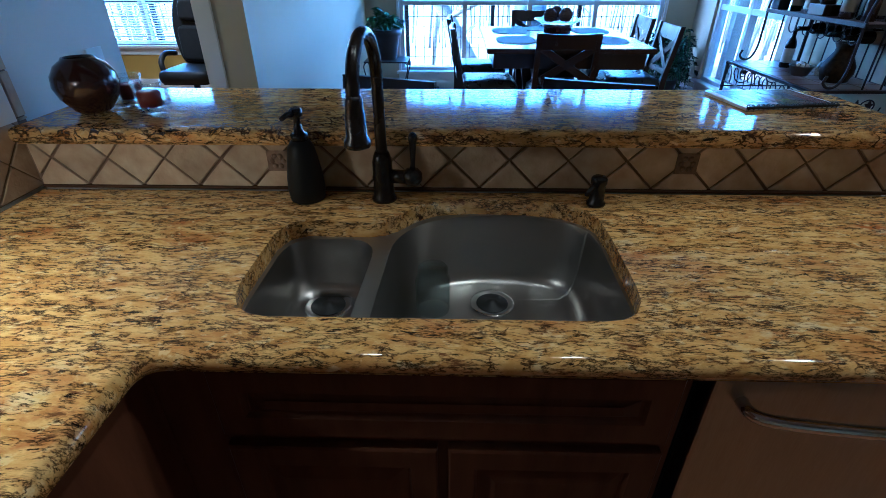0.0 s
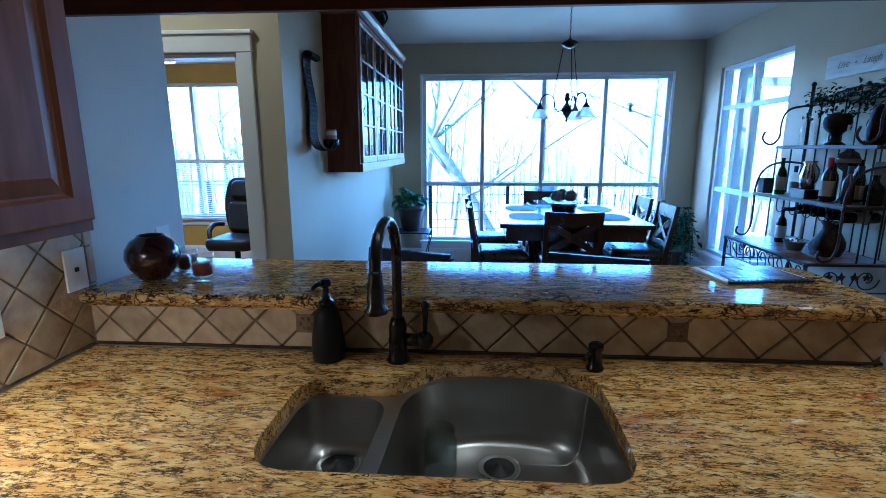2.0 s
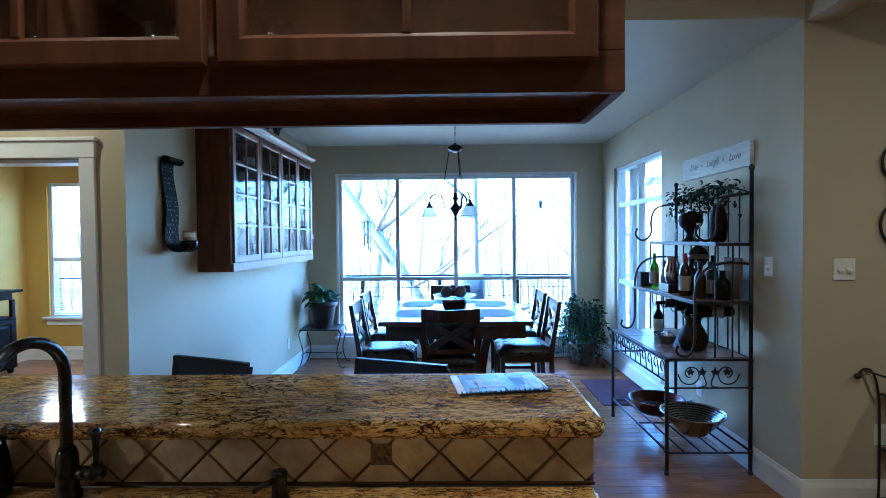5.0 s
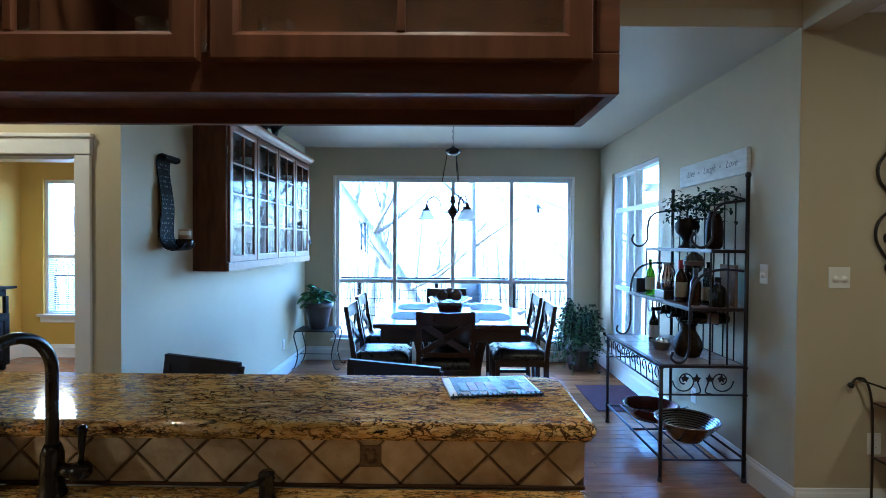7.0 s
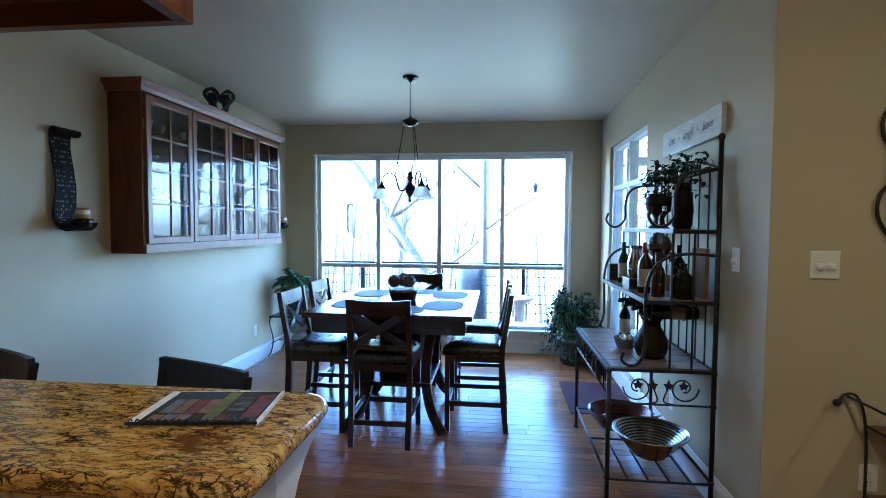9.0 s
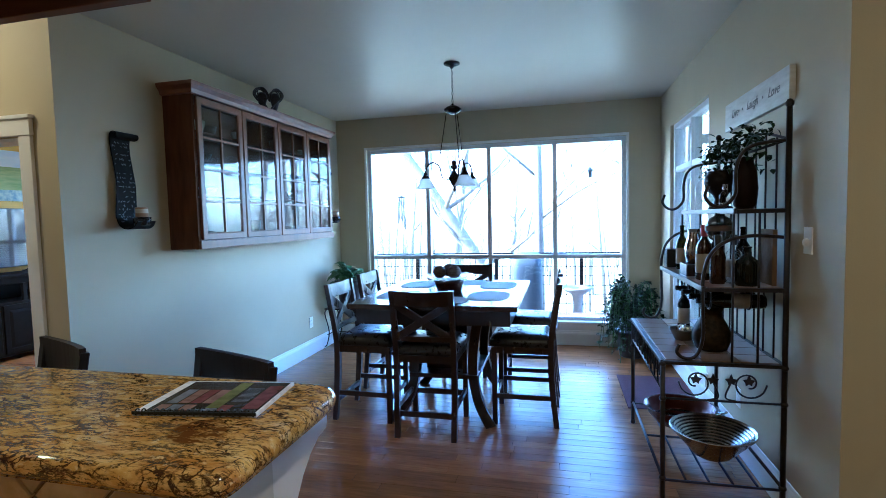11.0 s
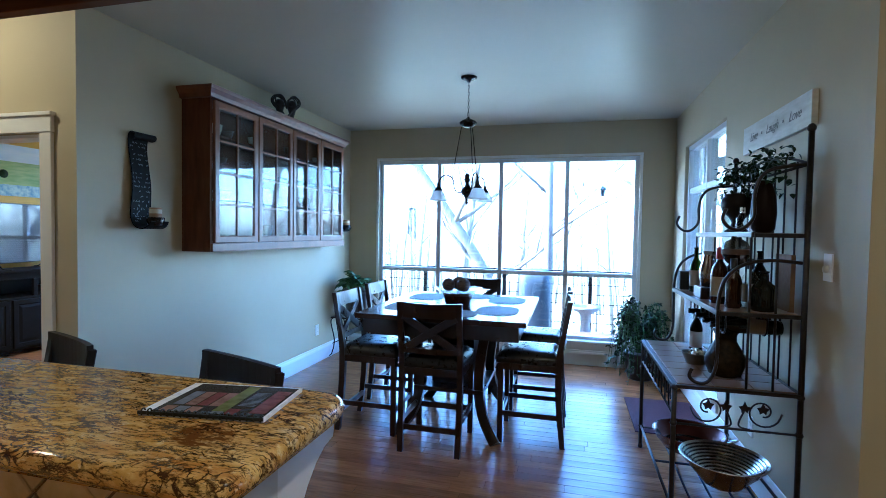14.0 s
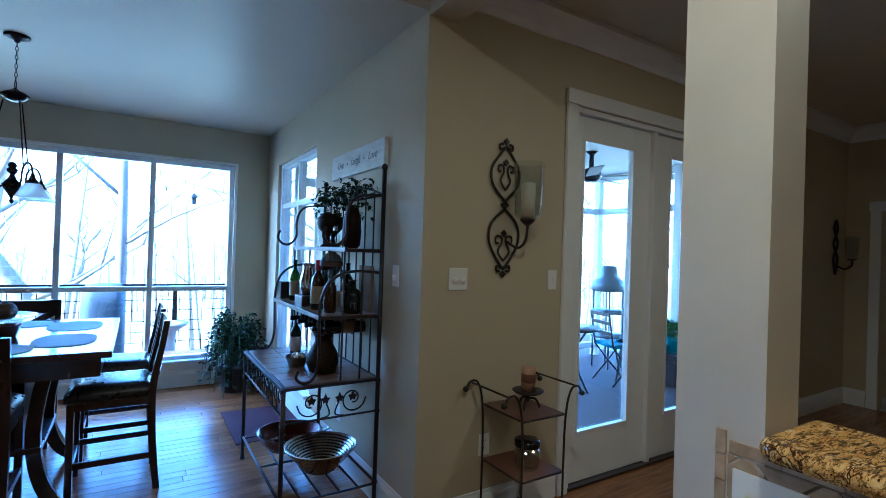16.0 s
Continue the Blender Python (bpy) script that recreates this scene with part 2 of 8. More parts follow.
M_SATIN = mat("satin_stainless_rim", (0.46, 0.45, 0.43), 0.42, 1.0, scale=6, amount=0.3)
M_STEELDARK = mat("stainless_appliance", (0.42, 0.40, 0.37), 0.34, 1.0, col2=(0.36, 0.34, 0.31), scale=40, stretch=(14, 14, 1), amount=0.5, rough_var=0.06)
M_CHROME = mat("polished_chrome", (0.7, 0.7, 0.7), 0.08, 1.0, scale=20, amount=0.1)
M_BLACK = mat("black_drain_rubber", (0.01, 0.01, 0.01), 0.5, scale=20, amount=0.3)
M_GRANITE = granite("gold_granite", 17, 0.078, 0.46, (1.040, 1.293, 1.08))
M_GRANITE_STREAKED = granite("streaked_gold_granite", 15, 0.055, 0.55)
M_TILE = mat("tumbled_travertine", (0.54, 0.42, 0.25), 0.6, col2=(0.33, 0.22, 0.11), scale=18, amount=0.6, bump=0.8, bscale=55, per_object=0.2)
M_GROUT = mat("brown_grout", (0.21, 0.135, 0.075), 0.9, scale=60, amount=0.5, bump=0.4, bscale=220)
M_ROSETTE = mat("antique_relief_tile", (0.25, 0.16, 0.085), 0.5, col2=(0.11, 0.065, 0.035), scale=40, amount=0.6, bump=0.6, bscale=90)
M_PLANK = mat("hickory_plank", (0.40, 0.195, 0.072), 0.22, col2=(0.20, 0.088, 0.032), scale=7, stretch=(0.7, 7, 3), amount=0.55, bump=0.06, bscale=30, per_object=0.24, spec=0.36, rough_var=0.06)
M_PLANK_GAP = mat("plank_gap", (0.05, 0.025, 0.012), 0.8, scale=20, amount=0.3)
M_PANE = pane_glass("window_glass")
M_DOORPANE = pane_glass("cabinet_door_glass", (0.90, 0.93, 0.93), 0.012, 0.20)
M_GLASS = pane_glass("clear_glass", (0.93, 0.95, 0.95), 0.02, 0.9)
M_RED_GLASS = mat("maroon_glaze", (0.045, 0.014, 0.012), 0.18, col2=(0.025, 0.009, 0.008), scale=12, amount=0.5, coat=0.4, bump=0.02)
M_WAX_RED = mat("red_candle_wax", (0.34, 0.06, 0.035), 0.45, scale=20, amount=0.3)
M_WAX = mat("ivory_candle_wax", (0.70, 0.62, 0.47), 0.5, scale=20, amount=0.2)
M_WAX_TAN = mat("tan_candle_wax", (0.42, 0.25, 0.13), 0.5, scale=25, amount=0.4)
M_LEAF = mat("green_leaf", (0.05, 0.12, 0.03), 0.4, col2=(0.09, 0.17, 0.045), scale=20, amount=0.6)
M_LEAF_DARK = mat("dark_ivy_leaf", (0.008, 0.020, 0.008), 0.42, spec=0.15, col2=(0.020, 0.038, 0.013), scale=20, amount=0.6)
M_POT = mat("dark_ceramic_pot", (0.05, 0.04, 0.036), 0.35, scale=12, amount=0.4, bump=0.05)
M_SOIL = mat("potting_soil", (0.03, 0.02, 0.014), 0.9, scale=40, amount=0.5, bump=0.6)


# ---------- mesh helpers ----------
def box(bm, x0, x1, y0, y1, z0, z1, bev=0.0):
    r = bmesh.ops.create_cube(bm, size=1, matrix=Matrix.LocRotScale(((x0 + x1) / 2, (y0 + y1) / 2, (z0 + z1) / 2), None, (x1 - x0, y1 - y0, z1 - z0)))
    if bev:
        es = list({e for v in r["verts"] for e in v.link_edges})
        bmesh.ops.bevel(bm, geom=es, offset=bev, segments=2, profile=0.6, affect="EDGES")


def turned_box(bm, m, sx, sy, sz, bev=0.0):
    r = bmesh.ops.create_cube(bm, size=1, matrix=m @ Matrix.Diagonal((sx, sy, sz, 1)))
    if bev:
        es = list({e for v in r["verts"] for e in v.link_edges})
        bmesh.ops.bevel(bm, geom=es, offset=bev, segments=2, profile=0.6, affect="EDGES")


def beam(bm, a, b, w, d, bev=0.0, up=(0, 0, 1)):
    """A bar of section w x d from a to b."""
    a, b = Vector(a), Vector(b)
    z = (b - a).normalized()
    x = Vector(up).cross(z)
    x = x.normalized() if x.length > 1e-4 else Vector((1, 0, 0))
    m = Matrix((x, z.cross(x), z)).transposed().to_4x4()
    turned_box(bm, Matrix.Translation((a + b) / 2) @ m, w, d, (b - a).length, bev)


def tube(bm, pts, r, n=8, closed=False):
    """A round bar swept along pts; r is a number or one a point."""
    pts = [Vector(p) for p in pts]
    rs = r if isinstance(r, (list, tuple)) else [r] * len(pts)
    rings, ref = [], None
    for i, p in enumerate(pts):
        if closed:
            d = pts[(i + 1) % len(pts)] - pts[i - 1]
        else:
            d = pts[min(i + 1, len(pts) - 1)] - pts[max(i - 1, 0)]
        d.normalize()
        if ref is None:
            ref = d.orthogonal().normalized()
        ref = (ref - d * ref.dot(d)).normalized()
        side = d.cross(ref)
        rings.append([bm.verts.new(p + (ref * math.cos(a) + side * math.sin(a)) * rs[i]) for a in [2 * math.pi * k / n for k in range(n)]])
    for i in range(len(rings) - (0 if closed else 1)):
        A, B = rings[i], rings[(i + 1) % len(rings)]
        for k in range(n):
            f = bm.faces.new((A[k], A[(k + 1) % n], B[(k + 1) % n], B[k]))
            f.smooth = True
    if not closed:
        bm.faces.new(rings[0][::-1])
        bm.faces.new(rings[-1])


def lathe(bm, prof, c=(0, 0, 0), n=24, axis="z"):
    """A turned body: prof is (radius, height) from bottom to top."""
    rings = []
    for r, h in prof:
        ring = []
        for k in range(n):
            a = 2 * math.pi * k / n
            v = Vector((r * math.cos(a), r * math.sin(a), h))
            if axis == "y":
                v = Vector((v.x, -v.z, v.y))
            if axis == "x":
                v = Vector((v.z, v.y, -v.x))
            ring.append(bm.verts.new(Vector(c) + v))
        rings.append(ring)
    for A, B in zip(rings, rings[1:]):
        for k in range(n):
            f = bm.faces.new((A[k], A[(k + 1) % n], B[(k + 1) % n], B[k]))
            f.smooth = True
    if prof[0][0] > 1e-4:
        bm.faces.new(rings[0][::-1])
    if prof[-1][0] > 1e-4:
        bm.faces.new(rings[-1])


def arc(cx, cy, r, a0, a1, n=8):
    return [(cx + r * math.cos(radians(a0 + (a1 - a0) * k / n)), cy + r * math.sin(radians(a0 + (a1 - a0) * k / n))) for k in range(n + 1)]


def smooth_path(pts, n=6):
    """Catmull-Rom through pts."""
    P = [Vector(p) for p in pts]
    out = []
    for i in range(len(P) - 1):
        a, b, c, d = P[max(i - 1, 0)], P[i], P[i + 1], P[min(i + 2, len(P) - 1)]
        for k in range(n):
            t = k / n
            out.append(0.5 * (2 * b + (c - a) * t + (2 * a - 5 * b + 4 * c - d) * t * t + (3 * b - a - 3 * c + d) * t ** 3))
    return out + [P[-1]]


def round_poly(pts, radii, n=6):
    """A polygon with rounded corners; radii one a corner."""
    out = []
    for i, p in enumerate(pts):
        p, a, b = Vector(p), Vector(pts[i - 1]), Vector(pts[(i + 1) % len(pts)])
        r = radii[i]
        if r <= 0:
            out.append(tuple(p))
            continue
        u, v = (a - p).normalized(), (b - p).normalized()
        for k in range(n + 1):
            t = k / n
            q = (p + u * r) * (1 - t) ** 2 + p * 2 * t * (1 - t) + (p + v * r) * t * t
            out.append(tuple(q))
    return out


def slab(bm, loop, z0, z1, holes=(), edge=0.0, steps=4):
    """A flat slab from a counter-clockwise loop, with holes and a rounded outer edge."""
    def offset(pts, d):
        out = []
        for i, p in enumerate(pts):
            a, b, c = Vector(pts[i - 1]), Vector(p), Vector(pts[(i + 1) % len(pts)])
            n1 = Vector(((b - a).y, -(b - a).x)).normalized()
            n2 = Vector(((c - b).y, -(c - b).x)).normalized()
            m = (n1 + n2)
            m = m / max(m.dot(n1), 0.3)
            out.append(b - m * d)
        return out
    prof = [(0.0, z0), (0.0, z1)]
    if edge:
        h = z1 - z0
        prof = [(edge * 0.5, z0)]
        prof += [(edge * (1 - math.cos(radians(t))), z0 + h * 0.5 + h * 0.5 * math.sin(radians(t))) for t in [-70 + 160 * k / (steps * 2) for k in range(steps * 2 + 1)]]
    rings = [[bm.verts.new((q.x, q.y, z)) for q in offset(loop, d)] for d, z in prof]
    n = len(loop)
    for A, B in zip(rings, rings[1:]):
        for k in range(n):
            f = bm.faces.new((A[k], A[(k + 1) % n], B[(k + 1) % n], B[k]))
            f.smooth = bool(edge)
    tops, bots = [rings[-1]], [rings[0]]
    for hole in holes:
        t = [bm.verts.new((x, y, z1)) for x, y in hole]
        b = [bm.verts.new((x, y, z0)) for x, y in hole]
        m = len(hole)
        for k in range(m):
            bm.faces.new((t[k], t[(k + 1) % m], b[(k + 1) % m], b[k]))
        tops.append(t)
        bots.append(b)
    for loops in (tops, bots):
        if not holes:
            bm.faces.new(loops[0])
            continue
        es = []
        for lp in loops:
            for k in range(len(lp)):
                e = bm.edges.get((lp[k], lp[(k + 1) % len(lp)])) or bm.edges.new((lp[k], lp[(k + 1) % len(lp)]))
                es.append(e)
        bmesh.ops.triangle_fill(bm, use_beauty=True, edges=es)
    bmesh.ops.recalc_face_normals(bm, faces=bm.faces)


def mesh_object(name, bm, material):
    me = bpy.data.meshes.new(name)
    bm.to_mesh(me)
    bm.free()
    me.materials.append(material)
    return new(name, me)


def structure(name, bm, material, label, category):
    return tagged(mesh_object(name, bm, material), label, category, "", "structure")


def thing(name, label, category, loc=(0, 0, 0), group=""):
    e = new(name)
    e.empty_display_size = 0.05
    e.location = loc
    return tagged(e, label, category, group)


def part(name, bm, material, parent, label=""):
    """bm, in the world's coordinates, as ONE mesh under a thing or a part."""
    ob = mesh_object(name, bm, material)
    ob.parent = parent
    if parent.type == "EMPTY":
        ob.matrix_parent_inverse = Matrix.Translation(-Vector(parent.location))
    return tagged(ob, label)


def solid(name, material, parent, *boxes, bev=0.0, label=""):
    bm = bmesh.new()
    for b in boxes:
        box(bm, *b, bev=bev)
    return part(name, bm, material, parent, label)


def NB():
    return bmesh.new()

# ---------- large structure ----------
H_NOOK, H_KIT = 2.72, 2.95
XL, XR, YW, YC = -1.04, 2.73, 6.20, 2.66      # nook: left wall, right wall, window wall, its open side
bm = NB()
box(bm, -6.2, 9.0, -3.2, 8.2, -0.12, -0.012)
structure("floor", bm, M_PLANK_GAP, "honey brown hardwood plank floor with dark gaps", "floor")
FLOOR = bpy.data.objects["floor"]

# window wall of the nook and the study behind it
WX0, WX1, WZ0, WZ1 = -0.645, 2.375, 0.27, 2.335
bm = NB()
for b in ((XL - 0.12, WX0, YW, YW + 0.14, 0, 2.95), (WX1, XR + 0.14, YW, YW + 0.14, 0, 2.95), (WX0, WX1, YW, YW + 0.14, 0, WZ0), (WX0, WX1, YW, YW + 0.14, WZ1, 2.95)):
    box(bm, *b)
structure("wall_north", bm, M_WALL, "greige painted wall round a wide picture window", "wall")
# right wall of the nook with the side window
SY0, SY1, SZ0, SZ1 = 4.465, 5.75, 0.27, 2.335
bm = NB()
for b in ((XR, XR + 0.14, YC, SY0, 0, 2.95), (XR, XR + 0.14, SY1, YW, 0, 2.95), (XR, XR + 0.14, SY0, SY1, 0, SZ0), (XR, XR + 0.14, SY0, SY1, SZ1, 2.95)):
    box(bm, *b)
structure("wall_east", bm, M_WALL, "greige painted nook wall with a tall side window", "wall")
# left wall of the nook
bm = NB()
box(bm, XL - 0.12, XL, YC, YW, 0, 2.95)
structure("wall_west", bm, M_WALL, "greige painted nook wall behind the glass cabinet", "wall")
# wall in the plane of the nook's open side: study doorway, band over the nook, patio doors
DX0, DX1, DH = -2.38, -1.285, 1.99
PX0, PX1, PH = 3.815, 5.50, 2.43
bm = NB()
box(bm, DX1, XL - 0.12, YC, YC + 0.12, 0, 2.95)
box(bm, DX0, DX1, YC, YC + 0.12, DH, 2.95)
box(bm, -6.2, DX0, YC, YC + 0.12, 0, 2.95)
structure("wall_study", bm, M_WALL, "greige wall with a cased opening to the study", "wall")
bm = NB()
box(bm, XL - 0.12, XR + 0.14, YC, YC + 0.12, H_NOOK + 0.1, 2.95)
structure("header", bm, M_WALL, "painted drop between the kitchen ceiling and the nook ceiling", "wall")
bm = NB()
box(bm, XR + 0.14, PX0, YC, YC + 0.14, 0, 2.95)
box(bm, PX0, PX1, YC, YC + 0.14, PH, 2.95)
box(bm, PX1, 9.0, YC, YC + 0.14, 0, 2.95)
structure("wall_patio", bm, M_WALL, "tan painted wall with glazed patio doors", "wall")
# kitchen: left wall, back wall, far living room walls
bm = NB()
box(bm, XL - 0.12, XL + 0.01, -3.2, 1.68, 0, 2.95)
structure("wall_kitchen", bm, mat("pale_kitchen_paint", (0.64, 0.60, 0.50), 0.6, col2=(0.60, 0.56, 0.46), scale=3, amount=0.4, bump=0.12, bscale=160), "pale painted kitchen wall ending at the hall", "wall")
bm = NB()
box(bm, -6.2, 9.0, -3.34, -3.2, 0, 2.95)
structure("wall_south", bm, M_WALL, "plain greige wall behind the kitchen", "wall")
bm = NB()
box(bm, 8.0, 8.14, -3.2, 1.45, 0, 2.95)
box(bm, 8.0, 8.14, 2.36, 2.66, 0, 2.95)
box(bm, 8.0, 8.14, 1.45, 2.36, 2.05, 2.95)
structure("wall_living", bm, M_WALL, "greige living room wall with a doorway", "wall")
bm = NB()
box(bm, 10.2, 10.34, -0.8, 3.0, 0, 2.95)
box(bm, 8.14, 10.34, 2.5, 2.64, 0, 2.95)
box(bm, 8.14, 10.34, -0.9, -0.76, 0, 2.95)
structure("wall_bedroom", bm, M_WALL, "greige wall of the room past the living room", "wall")
bm = NB()
box(bm, 8.0, 10.34, -0.9, 2.64, 2.5, 2.6)
structure("ceiling_bedroom", bm, M_CEIL, "painted ceiling of the far room", "ceiling")
bm = NB()
box(bm, 8.0, 10.3, -0.9, 2.6, -0.10, 0.004)
structure("carpet_bedroom", bm, mat("grey_carpet", (0.30, 0.28, 0.26), 0.95, scale=60, amount=0.5, bump=0.6, bscale=200), "grey carpet of the far room", "carpet")
bm = NB()
box(bm, -2.9, -2.78, -3.2, YC, 0, 2.95)
structure("wall_hall", bm, M_WALL, "greige hall wall", "wall")
# study
bm = NB()
SWX0, SWX1, SWZ0, SWZ1 = -4.42, -2.92, 0.55, 2.29
for b in ((-4.85, SWX0, YW, YW + 0.14, 0, 2.95), (SWX1, XL - 0.12, YW, YW + 0.14, 0, 2.95), (SWX0, SWX1, YW, YW + 0.14, 0, SWZ0), (SWX0, SWX1, YW, YW + 0.14, SWZ1, 2.95)):
    box(bm, *b)
structure("wall_study_north", bm, M_YELLOW, "ochre yellow study wall with a window", "wall")
bm = NB()
box(bm, -4.85, -4.71, YC + 0.12, YW, 0, 2.95)
structure("wall_study_west", bm, M_YELLOW, "ochre yellow study wall behind the television", "wall")
bm = NB()
box(bm, XL - 0.14, XL - 0.124, YC + 0.124, YW, 0, 2.60)
structure("wall_study_east", bm, M_YELLOW, "ochre yellow study wall", "wall")
bm = NB()
box(bm, -4.71, XL - 0.14, YC + 0.121, YW, 2.52, 2.60)
structure("ceiling_study", bm, mat("study_ceiling_paint", (0.70, 0.66, 0.56), 0.6, scale=4, amount=0.3, bump=0.1), "pale painted study ceiling", "ceiling")
# ceilings
bm = NB()
box(bm, XL, XR, YC, YW, H_NOOK, H_NOOK + 0.1)
structure("ceiling_nook", bm, M_CEIL, "satin greige painted ceiling over the dining nook", "ceiling")
bm = NB()
box(bm, -6.3, 9.1, -3.34, YC + 0.12, H_KIT, H_KIT + 0.1)
structure("ceiling_kitchen", bm, M_CEIL, "painted kitchen and living room ceiling", "ceiling")
bm = NB()
box(bm, -6.4, 10.5, -3.5, YW + 0.6, 3.06, 3.12)
structure("roof", bm, mat("grey_roofing", (0.12, 0.11, 0.10), 0.9, scale=10, amount=0.4), "plain roof deck over the house", "roof")
bm = NB()
box(bm, -6.34, -6.2, -3.34, 2.78, 0, 2.95)
box(bm, 9.0, 9.14, -3.34, -0.9, 0, 2.95)
structure("wall_outer", bm, M_WALL, "plain outer wall", "wall")


def profile_run(name, a, b, out, prof, label, material=M_WHITE):
    """Trim of section prof (out from the wall, height) along a wall from a to b."""
    bm = NB()
    a, b, out = Vector(a), Vector(b), Vector(out)
    A = [bm.verts.new(a + out * d + Vector((0, 0, z))) for d, z in prof]
    B = [bm.verts.new(b + out * d + Vector((0, 0, z))) for d, z in prof]
    n = len(prof)
    for k in range(n):
        bm.faces.new((A[k], A[(k + 1) % n], B[(k + 1) % n], B[k]))
    bm.faces.new(A)
    bm.faces.new(B)
    bmesh.ops.recalc_face_normals(bm, faces=bm.faces)
    return structure(name, bm, material, label, "trim")


BASE = [(0, 0), (0.016, 0), (0.016, 0.125), (0.012, 0.14), (0.007, 0.15), (0.004, 0.165), (0, 0.168)]
for a, b, o in (((XL, YC, 0), (XL, YW, 0), (1, 0, 0)), ((XL, YW, 0), (XR, YW, 0), (0, -1, 0)), ((XR, YW, 0), (XR, YC - 0.018, 0), (-1, 0, 0)),
                ((XR + 0.0005, YC, 0), (PX0 - 0.10, YC, 0), (0, -1, 0)), ((DX1 + 0.09, YC, 0), (XL + 0.016, YC, 0), (0, -1, 0)),
                ((PX1 + 0.10, YC, 0), (8.0, YC, 0), (0, -1, 0)), ((8.0, 2.66, 0), (8.0, 2.46, 0), (-1, 0, 0)), ((8.0, 1.35, 0), (8.0, -3.2, 0), (-1, 0, 0)),
                ((-4.71, YW, 0), (XL - 0.14, YW, 0), (0, -1, 0)), ((-4.71, 2.8, 0), (-4.71, YW, 0), (1, 0, 0)),
                ((10.2, 2.5, 0), (10.2, -0.7, 0), (-1, 0, 0))):
    profile_run("baseboard", a, b, o, BASE, "white painted baseboard with a moulded top")
CROWN = [(0, H_KIT), (0, H_KIT - 0.15), (0.015, H_KIT - 0.15), (0.03, H_KIT - 0.11), (0.075, H_KIT - 0.05), (0.10, H_KIT - 0.03), (0.10, H_KIT)]
profile_run("crown_moulding", (2.906, YC, 0), (8.0, YC, 0), (0, -1, 0), CROWN, "painted crown moulding over the patio doors")
profile_run("crown_moulding", (8.0, YC, 0), (8.0, -3.2, 0), (-1, 0, 0), CROWN, "painted crown moulding of the living room")


# windows: a fixed grid of panes in a frame
def window(name, axis, at, u0, u1, z0, z1, us, zs, label, depth=0.09, bar=0.05, inward=-1, sill=True):
    w = thing(name, label, "window", (0, 0, 0))
    w["kind"] = "structure"

    def bx(u, v, a, b, d0, d1):
        return (u, v, d0, d1, a, b) if axis == "y" else (d0, d1, u, v, a, b)
    d0, d1 = at + 0.03, at + 0.03 + depth
    f = 0.045
    bm = NB()
    for b in ((u0, u0 + f, z0, z1), (u1 - f, u1, z0, z1), (u0 + f, u1 - f, z0, z0 + f), (u0 + f, u1 - f, z1 - f, z1)):
        box(bm, *bx(*b, d0, d1), bev=0.004)
    part("window_frame", bm, M_VINYL, w)
    for u in us:
        bm = NB()
        box(bm, *bx(u - bar / 2, u + bar / 2, z0 + f, z1 - f, d0 + 0.006, d1 - 0.01), bev=0.004)
        part("mullion", bm, M_VINYL, w)
    edges = [u0 + f] + list(us) + [u1 - f]
    for k in range(len(edges) - 1):
        a = edges[k] + (bar / 2 if k else 0)
        b = edges[k + 1] - (bar / 2 if k < len(edges) - 2 else 0)
        for z in zs:
            bm = NB()
            box(bm, *bx(a, b, z - bar / 2, z + bar / 2, d0 + 0.008, d1 - 0.012), bev=0.004)
            part("rail", bm, M_VINYL, w)
        zz = [z0 + f] + list(zs) + [z1 - f]
        for j in range(len(zz) - 1):
            bm = NB()
            box(bm, *bx(a + 0.001, b - 0.001, zz[j] + (bar / 2 if j else 0) + 0.001, zz[j + 1] - (bar / 2 if j < len(zz) - 2 else 0) - 0.001, d0 + 0.035, d0 + 0.039))
            p = part("pane", bm, M_PANE, w)
            p.visible_shadow = False
    if sill:
        bm = NB()
        if axis == "y":
            box(bm, u0 - 0.05, u1 + 0.05, at - 0.06, at + 0.03, z0 - 0.022, z0 + 0.008, bev=0.006)
            box(bm, u0 - 0.03, u1 + 0.03, at - 0.016, at - 0.001, z0 - 0.10, z0 - 0.023, bev=0.004)
        else:
            box(bm, at - 0.06, at + 0.03, u0 - 0.05, u1 + 0.05, z0 - 0.022, z0 + 0.008, bev=0.006)
            box(bm, at - 0.016, at - 0.001, u0 - 0.03, u1 + 0.03, z0 - 0.10, z0 - 0.023, bev=0.004)
        part("window_sill", bm, M_WHITE, w)
    return w


window("window_1", "y", YW, WX0, WX1, WZ0, WZ1, (0.112, 0.86, 1.612), (1.012,), "wide white picture window of four lights over low lights")
window("window_2", "x", XR, SY0, SY1, SZ0, SZ1, (5.12,), (1.01, 1.90), "tall white side window towards the porch")
window("window_3", "y", YW, SWX0, SWX1, SWZ0, SWZ1, (-3.67,), (1.30,), "white study window with lowered slatted blind", sill=True)
# side rail of the picture window's trim
bm = NB()
for b in ((WX0 - 0.03, WX0, YW - 0.012, YW - 0.001, WZ0, WZ1 + 0.03), (WX1, WX1 + 0.03, YW - 0.012, YW - 0.001, WZ0, WZ1 + 0.03), (WX0, WX1, YW - 0.012, YW - 0.001, WZ1, WZ1 + 0.03)):
    box(bm, *b, bev=0.003)
structure("trim_window", bm, M_WHITE, "narrow white trim round the picture window", "trim")

